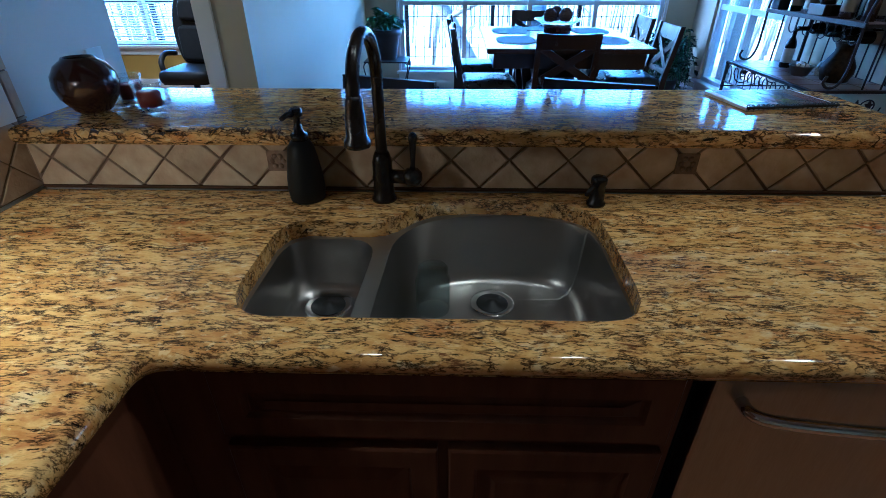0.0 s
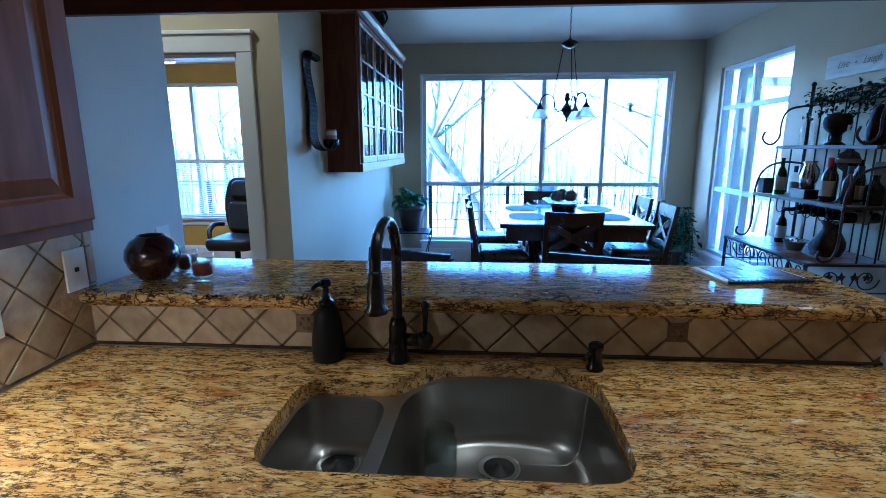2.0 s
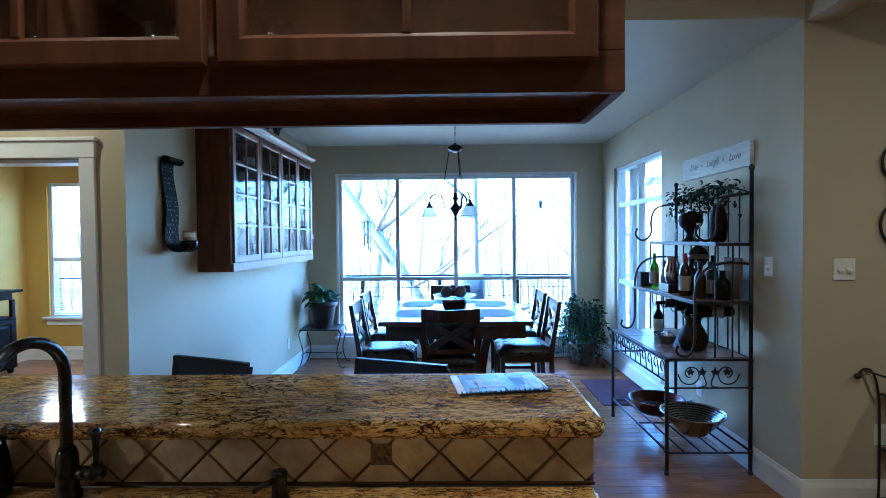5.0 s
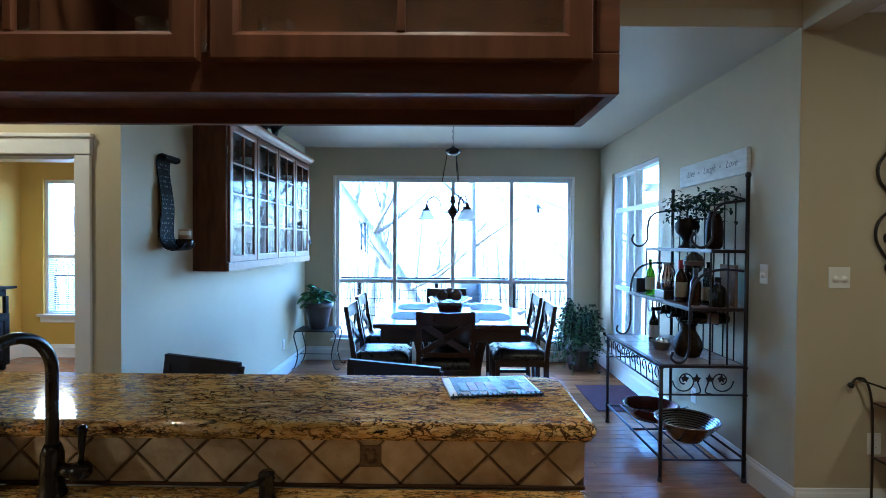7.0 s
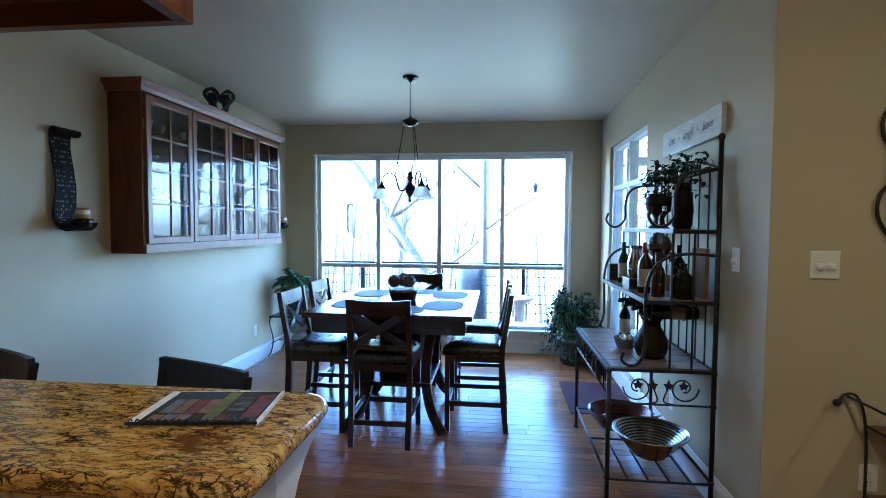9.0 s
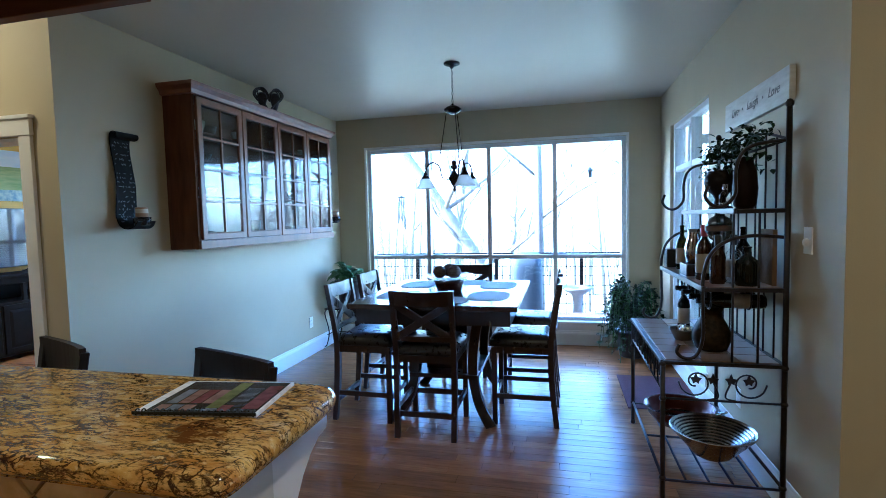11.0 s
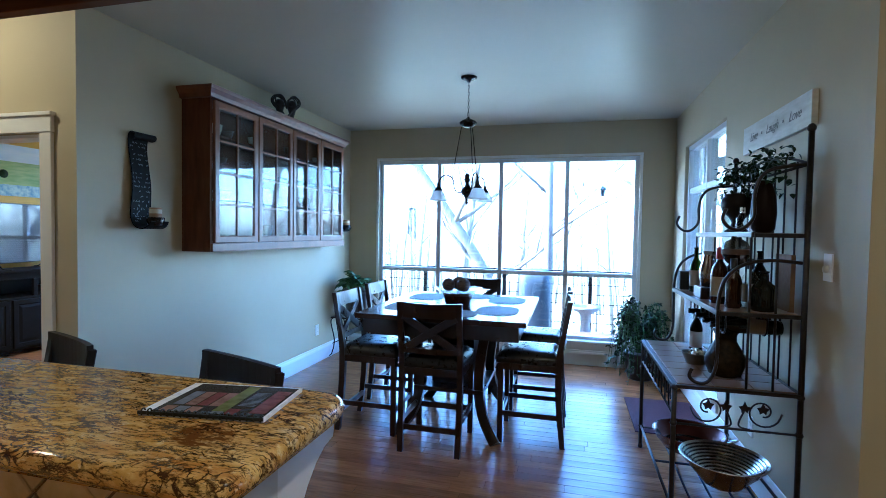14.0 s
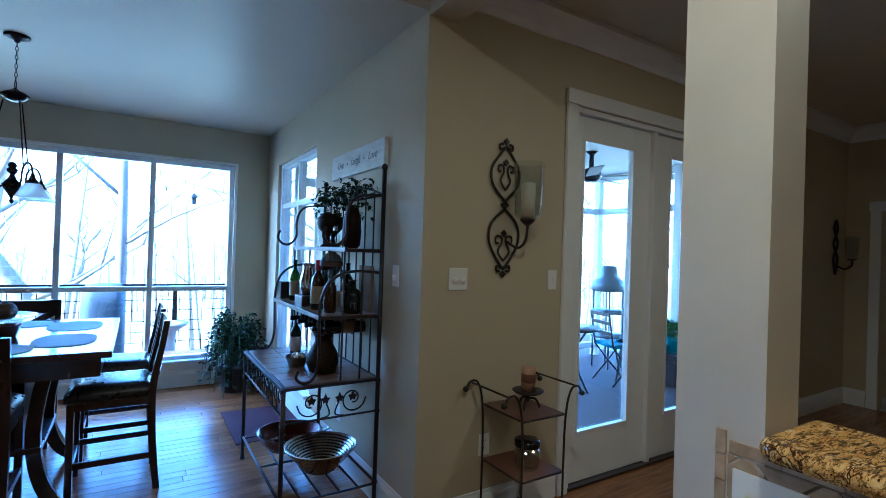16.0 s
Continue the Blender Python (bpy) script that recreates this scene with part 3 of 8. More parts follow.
# study doorway casing
bm = NB()
box(bm, DX1, DX1 + 0.085, YC - 0.022, YC - 0.001, 0, DH + 0.005, bev=0.004)
box(bm, DX0 - 0.085, DX0, YC - 0.022, YC - 0.001, 0, DH + 0.005, bev=0.004)
box(bm, DX0 - 0.09, DX1 + 0.09, YC - 0.026, YC - 0.001, DH + 0.007, DH + 0.10, bev=0.004)
box(bm, DX0 - 0.10, DX1 + 0.10, YC - 0.036, YC - 0.001, DH + 0.10, DH + 0.122, bev=0.005)
box(bm, DX1 - 0.018, DX1 - 0.0005, YC, YC + 0.12, 0, DH - 0.02)
box(bm, DX0 + 0.0005, DX0 + 0.018, YC, YC + 0.12, 0, DH - 0.02)
box(bm, DX0 + 0.02, DX1 - 0.02, YC, YC + 0.12, DH - 0.018, DH - 0.0005)
structure("trim_doorway", bm, M_WHITE, "white door casing with a stepped head", "trim")

bm = NB()
box(bm, XR + 0.002, 2.905, -3.2, YC - 0.001, 2.70, 2.949)
structure("beam", bm, M_WALL, "painted dropped beam between kitchen and living room", "beam")
# column and half wall with granite ledge
bm = NB()
box(bm, 2.775, 2.945, 1.056, 1.284, 0, 2.699)
structure("column", bm, mat("cream_column_paint", (0.62, 0.56, 0.45), 0.55, scale=4, amount=0.3, bump=0.1, bscale=150), "square cream painted column at the half wall", "column")
bm = NB()
box(bm, 2.785, 2.93, -2.4, 1.054, 0, 1.035)
structure("wall_half", bm, M_WALL, "half wall under a granite ledge", "wall")
bm = NB()
slab(bm, round_poly([(2.70, -2.4), (3.02, -2.4), (3.02, 1.052), (2.70, 1.052)], [0, 0, 0.02, 0.06]), 1.037, 1.08, edge=0.018)
tagged(mesh_object("granite_ledge", bm, M_GRANITE), "gold granite ledge on the tiled half wall", "ledge")

# ---------- kitchen ----------
CT = 0.914
sink_cut = [(-0.325, 0.745), (-0.318, 0.70), (-0.30, 0.666), (-0.275, 0.650), (-0.245, 0.643), (0.325, 0.643), (0.355, 0.648), (0.382, 0.666), (0.399, 0.70), (0.405, 0.745), (0.408, 0.93), (0.403, 1.02)]
sink_cut += [(0.38, 1.065), (0.33, 1.098), (0.25, 1.115), (0.12, 1.12), (0.03, 1.108), (-0.02, 1.075), (-0.06, 1.025), (-0.09, 1.0), (-0.125, 0.992), (-0.27, 0.995), (-0.305, 0.975), (-0.322, 0.93)]
bm = NB()
outer = round_poly([(-1.024, 1.176), (-1.024, -2.3), (-0.405, -2.3), (-0.405, 0.545), (1.182, 0.545), (1.182, 1.176)], [0, 0, 0, 0.03, 0.05, 0])
slab(bm, outer, CT - 0.042, CT, holes=[sink_cut[::-1]], edge=0.02)
tagged(mesh_object("countertop", bm, M_GRANITE_STREAKED), "polished gold granite worktop with a sink cut-out", "worktop")
bm = NB()
slab(bm, round_poly([(-1.026, 1.142), (1.208, 1.142), (1.208, 1.60), (-1.026, 1.60)], [0, 0.05, 0.09, 0]), 1.038, 1.08, edge=0.02)
tagged(mesh_object("breakfast_bar", bm, M_GRANITE), "raised gold granite breakfast bar with rounded edge", "bar top")
bm = NB()
box(bm, -1.026, 1.172, 1.19, 1.33, 0, 1.036)
structure("wall_bar", bm, mat("bar_wall_paint", (0.62, 0.58, 0.5), 0.55, scale=4, amount=0.3, bump=0.1), "painted pony wall under the breakfast bar", "wall")

cb = thing("corbel", "white painted curved corbel under the bar overhang", "corbel", (1.13, 1.33, 0.6))
bm = NB()
prof = [(1.331, 1.036), (1.565, 1.036), (1.565, 1.00)] + [(1.331 + 0.225 * (1 - math.sin(radians(a))) + 0.004, 0.985 - 0.45 * (1 - math.cos(radians(a)))) for a in range(0, 91, 10)] + [(1.331, 0.535)]
for x in (1.085, 1.168):
    bm.faces.new([bm.verts.new((x, y, z)) for y, z in prof])
bm.faces.ensure_lookup_table()
A, B = [list(f.verts) for f in bm.faces]
for k in range(len(A)):
    bm.faces.new((A[k], A[(k + 1) % len(A)], B[(k + 1) % len(A)], B[k]))
bmesh.ops.recalc_face_normals(bm, faces=bm.faces)
part("bracket", bm, M_WHITE, cb)


def clip_poly(poly, u0, u1, v0, v1):
    for k, lim, s in ((0, u0, 1), (0, u1, -1), (1, v0, 1), (1, v1, -1)):
        out = []
        for i, p in enumerate(poly):
            q = poly[i - 1]
            a, b = (q[k] - lim) * s, (p[k] - lim) * s
            if a * b < 0:
                t = a / (a - b)
                out.append((q[0] + (p[0] - q[0]) * t, q[1] + (p[1] - q[1]) * t))
            if b >= 0:
                out.append(p)
        poly = out
        if not poly:
            return []
    return poly


def diamonds(parent, put, u0, u1, v0, v1, uc, vc, step=0.1254, skip=()):
    """Tumbled tiles set on the diagonal, cut at the edges; put(u, v, out) gives the place."""
    ni = int((u1 - u0) / step) + 3
    rnd = random.Random(5)
    for i in range(-2 * ni, 2 * ni):
        for j in range(-10, 11):
            if (i + j) % 2:
                continue
            cu, cv = uc + i * step / 2, vc + j * step / 2
            h = step / 2 - 0.0042
            poly = clip_poly([(cu - h, cv), (cu, cv - h), (cu + h, cv), (cu, cv + h)], u0 + 0.001, u1 - 0.001, v0 + 0.002, v1 - 0.002)
            if len(poly) < 3 or any(abs(cu - a) < h and abs(cv - b) < h for a, b in skip):
                continue
            area = abs(sum(p[0] * q[1] - q[0] * p[1] for p, q in zip(poly, poly[1:] + poly[:1]))) / 2
            if area < 2e-4:
                continue
            mu, mv = sum(p[0] for p in poly) / len(poly), sum(p[1] for p in poly) / len(poly)
            bm = NB()
            out = 0.0075 + rnd.uniform(-0.0012, 0.0012)
            jit = [(rnd.uniform(-0.0014, 0.0014), rnd.uniform(-0.0014, 0.0014)) for _ in poly]
            back = [bm.verts.new(put(p[0] + a, p[1] + b, 0.0)) for p, (a, b) in zip(poly, jit)]
            mid = [bm.verts.new(put(p[0] + a, p[1] + b, out - 0.002)) for p, (a, b) in zip(poly, jit)]
            top = [bm.verts.new(put(p[0] + a + (mu - p[0]) * 0.06, p[1] + b + (mv - p[1]) * 0.06, out)) for p, (a, b) in zip(poly, jit)]
            n = len(poly)
            for A, B in ((back, mid), (mid, top)):
                for k in range(n):
                    bm.faces.new((A[k], A[(k + 1) % n], B[(k + 1) % n], B[k]))
            bm.faces.new(top)
            bmesh.ops.recalc_face_normals(bm, faces=bm.faces)
            part("tile", bm, M_TILE, parent)


# base cabinets and dishwasher
cab = thing("sink_cabinet", "cherry wood sink base cabinet with raised panel doors", "cabinet", (0.05, 0.62, 0))
solid("body", M_CHERRY, cab, (-0.36, 0.47, 0.60, 0.625, 0.10, 0.870), (-0.36, -0.34, 0.66, 1.16, 0.10, 0.870), (0.45, 0.47, 0.66, 1.16, 0.10, 0.870), (-0.34, 0.45, 0.66, 1.16, 0.10, 0.12))
solid("toe_kick", M_DARKWOOD, cab, (-0.36, 0.47, 0.69, 0.71, 0, 0.099))


def raised_door(parent, put, u0, u1, v0, v1, name="door", handle=None, material=M_CHERRY):
    """A framed door with a raised field; put(u, v, out) gives the place."""
    s = 0.055
    bm = NB()
    prof = [(0.0, 0.0), (0.0, 0.016), (0.004, 0.02), (s - 0.006, 0.02), (s, 0.011), (s + 0.004, 0.010), (s + 0.035, 0.018)]
    rings = [[bm.verts.new(put(*p, d)) for p in ((u0 + i, v0 + i), (u1 - i, v0 + i), (u1 - i, v1 - i), (u0 + i, v1 - i))] for i, d in prof]
    for A, B in zip(rings, rings[1:]):
        for k in range(4):
            bm.faces.new((A[k], A[(k + 1) % 4], B[(k + 1) % 4], B[k]))
    bm.faces.new(rings[-1])
    bmesh.ops.recalc_face_normals(bm, faces=bm.faces)
    return part(name, bm, material, parent)


def front(y):
    return lambda u, v, d: (u, y - d, v)


raised_door(cab, front(0.599), -0.34, 0.045, 0.13, 0.66)
raised_door(cab, front(0.599), 0.065, 0.45, 0.13, 0.66)
raised_door(cab, front(0.599), -0.34, 0.45, 0.69, 0.85, "drawer_front")
lc = thing("corner_cabinet", "cherry wood base cabinet under the side worktop", "cabinet", (-0.72, -0.5, 0))
solid("body", M_CHERRY, lc, (-1.02, -0.45, -2.28, 0.60, 0.10, 0.870), (-1.02, -0.362, 0.602, 1.16, 0.10, 0.870))
solid("toe_kick", M_DARKWOOD, lc, (-1.0, -0.53, -2.28, 0.55, 0, 0.099), (-1.0, -0.38, 0.70, 1.14, 0, 0.099))
for k in range(3):
    y0 = -0.02 - 0.5 * k
    raised_door(lc, lambda u, v, d: (-0.449 + d, u, v), y0 - 0.44, y0, 0.14, 0.84)
dw = thing("dishwasher", "stainless steel dishwasher with a curved bar handle", "dishwasher", (0.80, 0.62, 0))
solid("body", M_BLACK, dw, (0.50, 1.10, 0.64, 1.14, 0.02, 0.868))
solid("front_panel", M_STEELDARK, dw, (0.502, 1.098, 0.592, 0.638, 0.11, 0.845), bev=0.006)
bm = NB()
tube(bm, smooth_path([(0.555, 0.594, 0.79), (0.57, 0.555, 0.79), (0.70, 0.542, 0.782), (0.80, 0.538, 0.78), (0.90, 0.542, 0.782), (1.03, 0.555, 0.79), (1.045, 0.594, 0.79)]), 0.011, 10)
part("handle", bm, M_CHROME, dw, "polished chrome bar handle")
ec = thing("end_panel", "cherry wood end panel beside the dishwasher", "panel", (1.125, 0.9, 0))
solid("panel", M_CHERRY, ec, (1.102, 1.165, 0.60, 1.17, 0, 0.870), bev=0.003)

# sink: two steel bowls in one undermount flange
sink = thing("sink", "undermount brushed stainless double bowl sink", "sink", (0.05, 0.9, 0.70))


def bowl(name, loop, depth, drain):
    bm = NB()
    n = len(loop)
    cx, cy = sum(p[0] for p in loop) / n, sum(p[1] for p in loop) / n
    zt = CT - 0.043
    prof = [(1.0, 0.0), (0.985, -0.012), (0.955, -depth * 0.55), (0.925, -depth * 0.82), (0.87, -depth * 0.95), (0.78, -depth), (0.25, -depth - 0.006)]
    rings = []
    for s, dz in prof:
        sx = 1 - (1 - s) * 1.0
        k = drain if s < 0.5 else (cx, cy)
        rings.append([bm.verts.new((k[0] + (p[0] - cx) * sx, k[1] + (p[1] - cy) * sx, zt + dz)) for p in loop])
    for A, B in zip(rings, rings[1:]):
        for i in range(n):
            f = bm.faces.new((A[i], A[(i + 1) % n], B[(i + 1) % n], B[i]))
            f.smooth = True
    bm.faces.new(rings[-1])
    bmesh.ops.recalc_face_normals(bm, faces=bm.faces)
    for f in bm.faces:
        f.normal_flip()
    ob = part(name, bm, M_STEEL, sink)
    bm = NB()
    zb = zt - depth - 0.005
    lathe(bm, [(0.056, zb), (0.056, zb + 0.003), (0.048, zb + 0.004), (0.042, zb + 0.001)], (drain[0], drain[1], 0), 28)
    part("drain_ring", bm, M_CHROME, ob, "chrome drain flange")
    bm = NB()
    lathe(bm, [(0.0, zb + 0.002), (0.040, zb + 0.0015), (0.0395, zb + 0.002), (0.016, zb + 0.002), (0.010, zb + 0.010), (0.0, zb + 0.011)], (drain[0], drain[1], 0), 24)
    part("drain_basket", bm, M_BLACK, ob)
    return ob


small = round_poly([(-0.318, 0.650), (-0.118, 0.650), (-0.105, 0.985), (-0.312, 0.985)], [0.085, 0.05, 0.08, 0.08])
large = round_poly([(-0.082, 0.650), (0.398, 0.650), (0.402, 1.0), (0.37, 1.075), (0.25, 1.112), (0.10, 1.112), (-0.01, 1.07), (-0.07, 0.98)], [0.05, 0.085, 0.05, 0.06, 0.05, 0.05, 0.05, 0.05])
bowl("small_bowl", small, 0.135, (-0.222, 0.915))
bowl("large_bowl", large, 0.185, (0.168, 1.0))
bm = NB()
slab(bm, [(-0.345, 0.63), (0.425, 0.63), (0.425, 1.135), (-0.345, 1.135)], CT - 0.048, CT - 0.0425, holes=[small[::-1], large[::-1]])
part("flange", bm, M_SATIN, sink)

# glass tumbler in the large bowl
g = thing("glass_jar", "clear glass jar upside down in the sink bowl", "jar", (0.021, 0.966, 0.686))
bm = NB()
lathe(bm, [(0.0, 0.803), (0.032, 0.802), (0.032, 0.786), (0.0385, 0.773), (0.0385, 0.70), (0.037, 0.688), (0.040, 0.688), (0.042, 0.70), (0.042, 0.775), (0.036, 0.788), (0.036, 0.806), (0.033, 0.810), (0.0, 0.808)], (0.021, 0.966, 0), 24)
part("body", bm, pane_glass("jar_glass", (0.80, 0.84, 0.84), 0.04, 0.95), g)

# faucet
fx, fy = -0.104, 1.113
fa = thing("faucet", "oil-rubbed bronze gooseneck kitchen faucet with side lever", "faucet", (fx, fy, CT))
bm = NB()
lathe(bm, [(0.030, CT), (0.031, CT + 0.006), (0.026, CT + 0.014), (0.024, CT + 0.05), (0.026, CT + 0.062), (0.024, CT + 0.07), (0.024, CT + 0.10), (0.020, CT + 0.115), (0.016, CT + 0.125)], (fx, fy, 0))
part("base", bm, M_BRONZE, fa)
sx, sy = fx - 0.016, fy - 0.19
neck = [(fx, fy, CT + 0.10), (fx, fy, CT + 0.24)]
neck += [(fx + (sx - fx) * (1 - math.cos(radians(a))) / 2, fy + (sy - fy) * (1 - math.cos(radians(a))) / 2, CT + 0.298 + 0.095 * math.sin(radians(a))) for a in range(0, 181, 15)]
neck += [(sx, sy, CT + 0.275)]
bm = NB()
tube(bm, smooth_path(neck, 3), 0.0135, 14)
part("spout", bm, M_BRONZE, fa)
bm = NB()
lathe(bm, [(0.025, CT + 0.200), (0.027, CT + 0.204), (0.026, CT + 0.212), (0.0205, CT + 0.220), (0.0195, CT + 0.262), (0.0165, CT + 0.278), (0.0175, CT + 0.284), (0.0155, CT + 0.292), (0.0145, CT + 0.298)], (sx, sy, 0), 20)
part("spray_head", bm, M_BRONZE, fa)
bm = NB()
tube(bm, [(fx + 0.02, fy, CT + 0.062), (fx + 0.065, fy - 0.006, CT + 0.062)], 0.017, 14)
lathe(bm, [(0.0, 0), (0.018, 0.004), (0.024, 0.014), (0.024, 0.03), (0.016, 0.04), (0.0, 0.042)], (fx + 0.072, fy - 0.007, CT + 0.042), 18)
part("valve", bm, M_BRONZE, fa)
bm = NB()
tube(bm, [(fx + 0.072, fy - 0.007, CT + 0.07), (fx + 0.074, fy - 0.006, CT + 0.10), (fx + 0.075, fy - 0.005, CT + 0.15), (fx + 0.075, fy - 0.005, CT + 0.158), (fx + 0.075, fy - 0.005, CT + 0.166), (fx + 0.075, fy - 0.005, CT + 0.172)], [0.007, 0.0055, 0.009, 0.012, 0.010, 0.004], 12)
part("lever", bm, M_BRONZE, fa)

# soap bottle
so = thing("soap_dispenser", "matte black pump soap bottle on the worktop", "soap dispenser", (-0.295, 1.113, CT))
bm = NB()
lathe(bm, [(0.036, CT), (0.042, CT + 0.004), (0.045, CT + 0.03), (0.043, CT + 0.06), (0.036, CT + 0.11), (0.031, CT + 0.135), (0.022, CT + 0.150), (0.019, CT + 0.152)], (-0.295, 1.113, 0))
part("bottle", bm, mat("matte_black_glass", (0.010, 0.010, 0.010), 0.5, scale=20, amount=0.3, spec=0.2), so)
bm = NB()
lathe(bm, [(0.020, CT + 0.150), (0.020, CT + 0.166), (0.012, CT + 0.170), (0.008, CT + 0.190), (0.008, CT + 0.205), (0.015, CT + 0.208), (0.014, CT + 0.222), (0.010, CT + 0.225)], (-0.295, 1.113, 0), 16)
tube(bm, [(-0.295, 1.113, CT + 0.216), (-0.308, 1.083, CT + 0.217), (-0.314, 1.066, CT + 0.212)], [0.008, 0.006, 0.005], 10)
part("pump", bm, M_BRONZE, so)
# side sprayer
ai = thing("lotion_pump", "black deck-mounted dispenser pump beside the sink", "dispenser", (0.414, 1.095, CT))
bm = NB()
lathe(bm, [(0.022, CT), (0.023, CT + 0.006), (0.018, CT + 0.012), (0.0165, CT + 0.05), (0.019, CT + 0.056), (0.019, CT + 0.068), (0.016, CT + 0.072), (0.0, CT + 0.073)], (0.414, 1.095, 0), 20)
part("body", bm, M_BRONZE, ai)
bm = NB()
tube(bm, [(0.414, 1.095, CT + 0.055), (0.388, 1.06, CT + 0.056), (0.373, 1.04, CT + 0.05)], [0.007, 0.006, 0.005], 10)
part("nozzle", bm, M_BRONZE, ai)

# maroon pot and two votive candles on the bar
BT = 1.08
pot = thing("round_pot", "dark maroon glazed round pot on the bar", "pot", (-0.89, 1.29, BT))
bm = NB()
lathe(bm, [(0.030, BT), (0.044, BT + 0.010), (0.068, BT + 0.043), (0.077, BT + 0.072), (0.073, BT + 0.098), (0.058, BT + 0.122), (0.040, BT + 0.134), (0.036, BT + 0.140), (0.032, BT + 0.139), (0.033, BT + 0.131), (0.048, BT + 0.113), (0.064, BT + 0.072), (0.0, BT + 0.02)], (-0.89, 1.29, 0), 32)
part("body", bm, M_RED_GLASS, pot)
for vx, vy in ((-0.747, 1.31), (-0.852, 1.40)):
    v = thing("votive_candle", "red candle in a clear glass votive", "candle", (vx, vy, BT), "votive candles on the bar")
    bm = NB()
    lathe(bm, [(0.028, BT), (0.033, BT + 0.004), (0.035, BT + 0.06), (0.038, BT + 0.075), (0.0355, BT + 0.075), (0.032, BT + 0.06), (0.030, BT + 0.012), (0.0, BT + 0.010)], (vx, vy, 0), 24)
    part("glass", bm, M_GLASS, v)
    bm = NB()
    lathe(bm, [(0.028, BT + 0.0125), (0.0285, BT + 0.048), (0.024, BT + 0.052), (0.0, BT + 0.050)], (vx, vy, 0), 20)
    part("wax", bm, M_WAX_RED, v)

# spiral bound brochure on the bar
bk = thing("brochure", "glossy printed brochure with black comb binding on the bar", "brochure", (0.95, 1.45, BT))
bmat = Matrix.Translation((0.845, 1.332, BT)) @ Matrix.Rotation(radians(8), 4, "Z") @ Matrix.Diagonal((1, 0.92, 1, 1))
COVER = {"white": (0.72, 0.72, 0.72), "dark": (0.03, 0.03, 0.035), "green": (0.10, 0.105, 0.03), "red": (0.10, 0.034, 0.03), "grey": (0.11, 0.11, 0.12), "tan": (0.15, 0.085, 0.06)}
CM = {k: mat("print_" + k, v, 0.22, scale=60, amount=0.7, col2=[min(1, c * 2.0) for c in v], spec=0.3) for k, v in COVER.items()}


def flat(name, key, u0, u1, v0, v1, z0, z1, label=""):
    bm = NB()
    box(bm, u0, u1, v0, v1, z0, z1)
    bmesh.ops.transform(bm, matrix=bmat, verts=bm.verts)
    part(name, bm, CM[key], bk, label)


flat("page_block", "white", 0, 0.27, 0.004, 0.215, 0.0005, 0.008)
flat("cover", "dark", 0.022, 0.264, 0.008, 0.209, 0.0081, 0.0086, "dark glossy cover with photographs")
for k in range(6):
    flat("photo", ("tan", "grey", "tan", "dark", "grey", "red")[k], 0.035 + 0.028 * k, 0.06 + 0.028 * k, 0.016, 0.05, 0.0087, 0.009)
for k in range(4):
    flat("photo", ("grey", "tan", "red", "tan")[k], 0.04 + 0.027 * k, 0.064 + 0.027 * k, 0.06, 0.15, 0.0087, 0.009)
flat("band", "green", 0.145, 0.175, 0.03, 0.20, 0.0091, 0.0094)
flat("block", "red", 0.225, 0.26, 0.03, 0.18, 0.0087, 0.009)
for k in range(12):
    flat("text_line", "grey", 0.182, 0.218, 0.07 + 0.008 * k, 0.073 + 0.008 * k, 0.0087, 0.009)
bm = NB()
for k in range(19):
    u = 0.008 + 0.0142 * k
    tube(bm, [(u, 0.008 + 0.007 * math.cos(a), 0.0075 + 0.0068 * math.sin(a)) for a in [2 * math.pi * j / 10 for j in range(10)]], 0.0016, 6, closed=True)
box(bm, 0.0, 0.27, 0.0005, 0.004, 0.004, 0.011, bev=0.001)
bmesh.ops.transform(bm, matrix=bmat, verts=bm.verts)
part("comb_binding", bm, M_BLACK, bk, "black plastic comb binding")


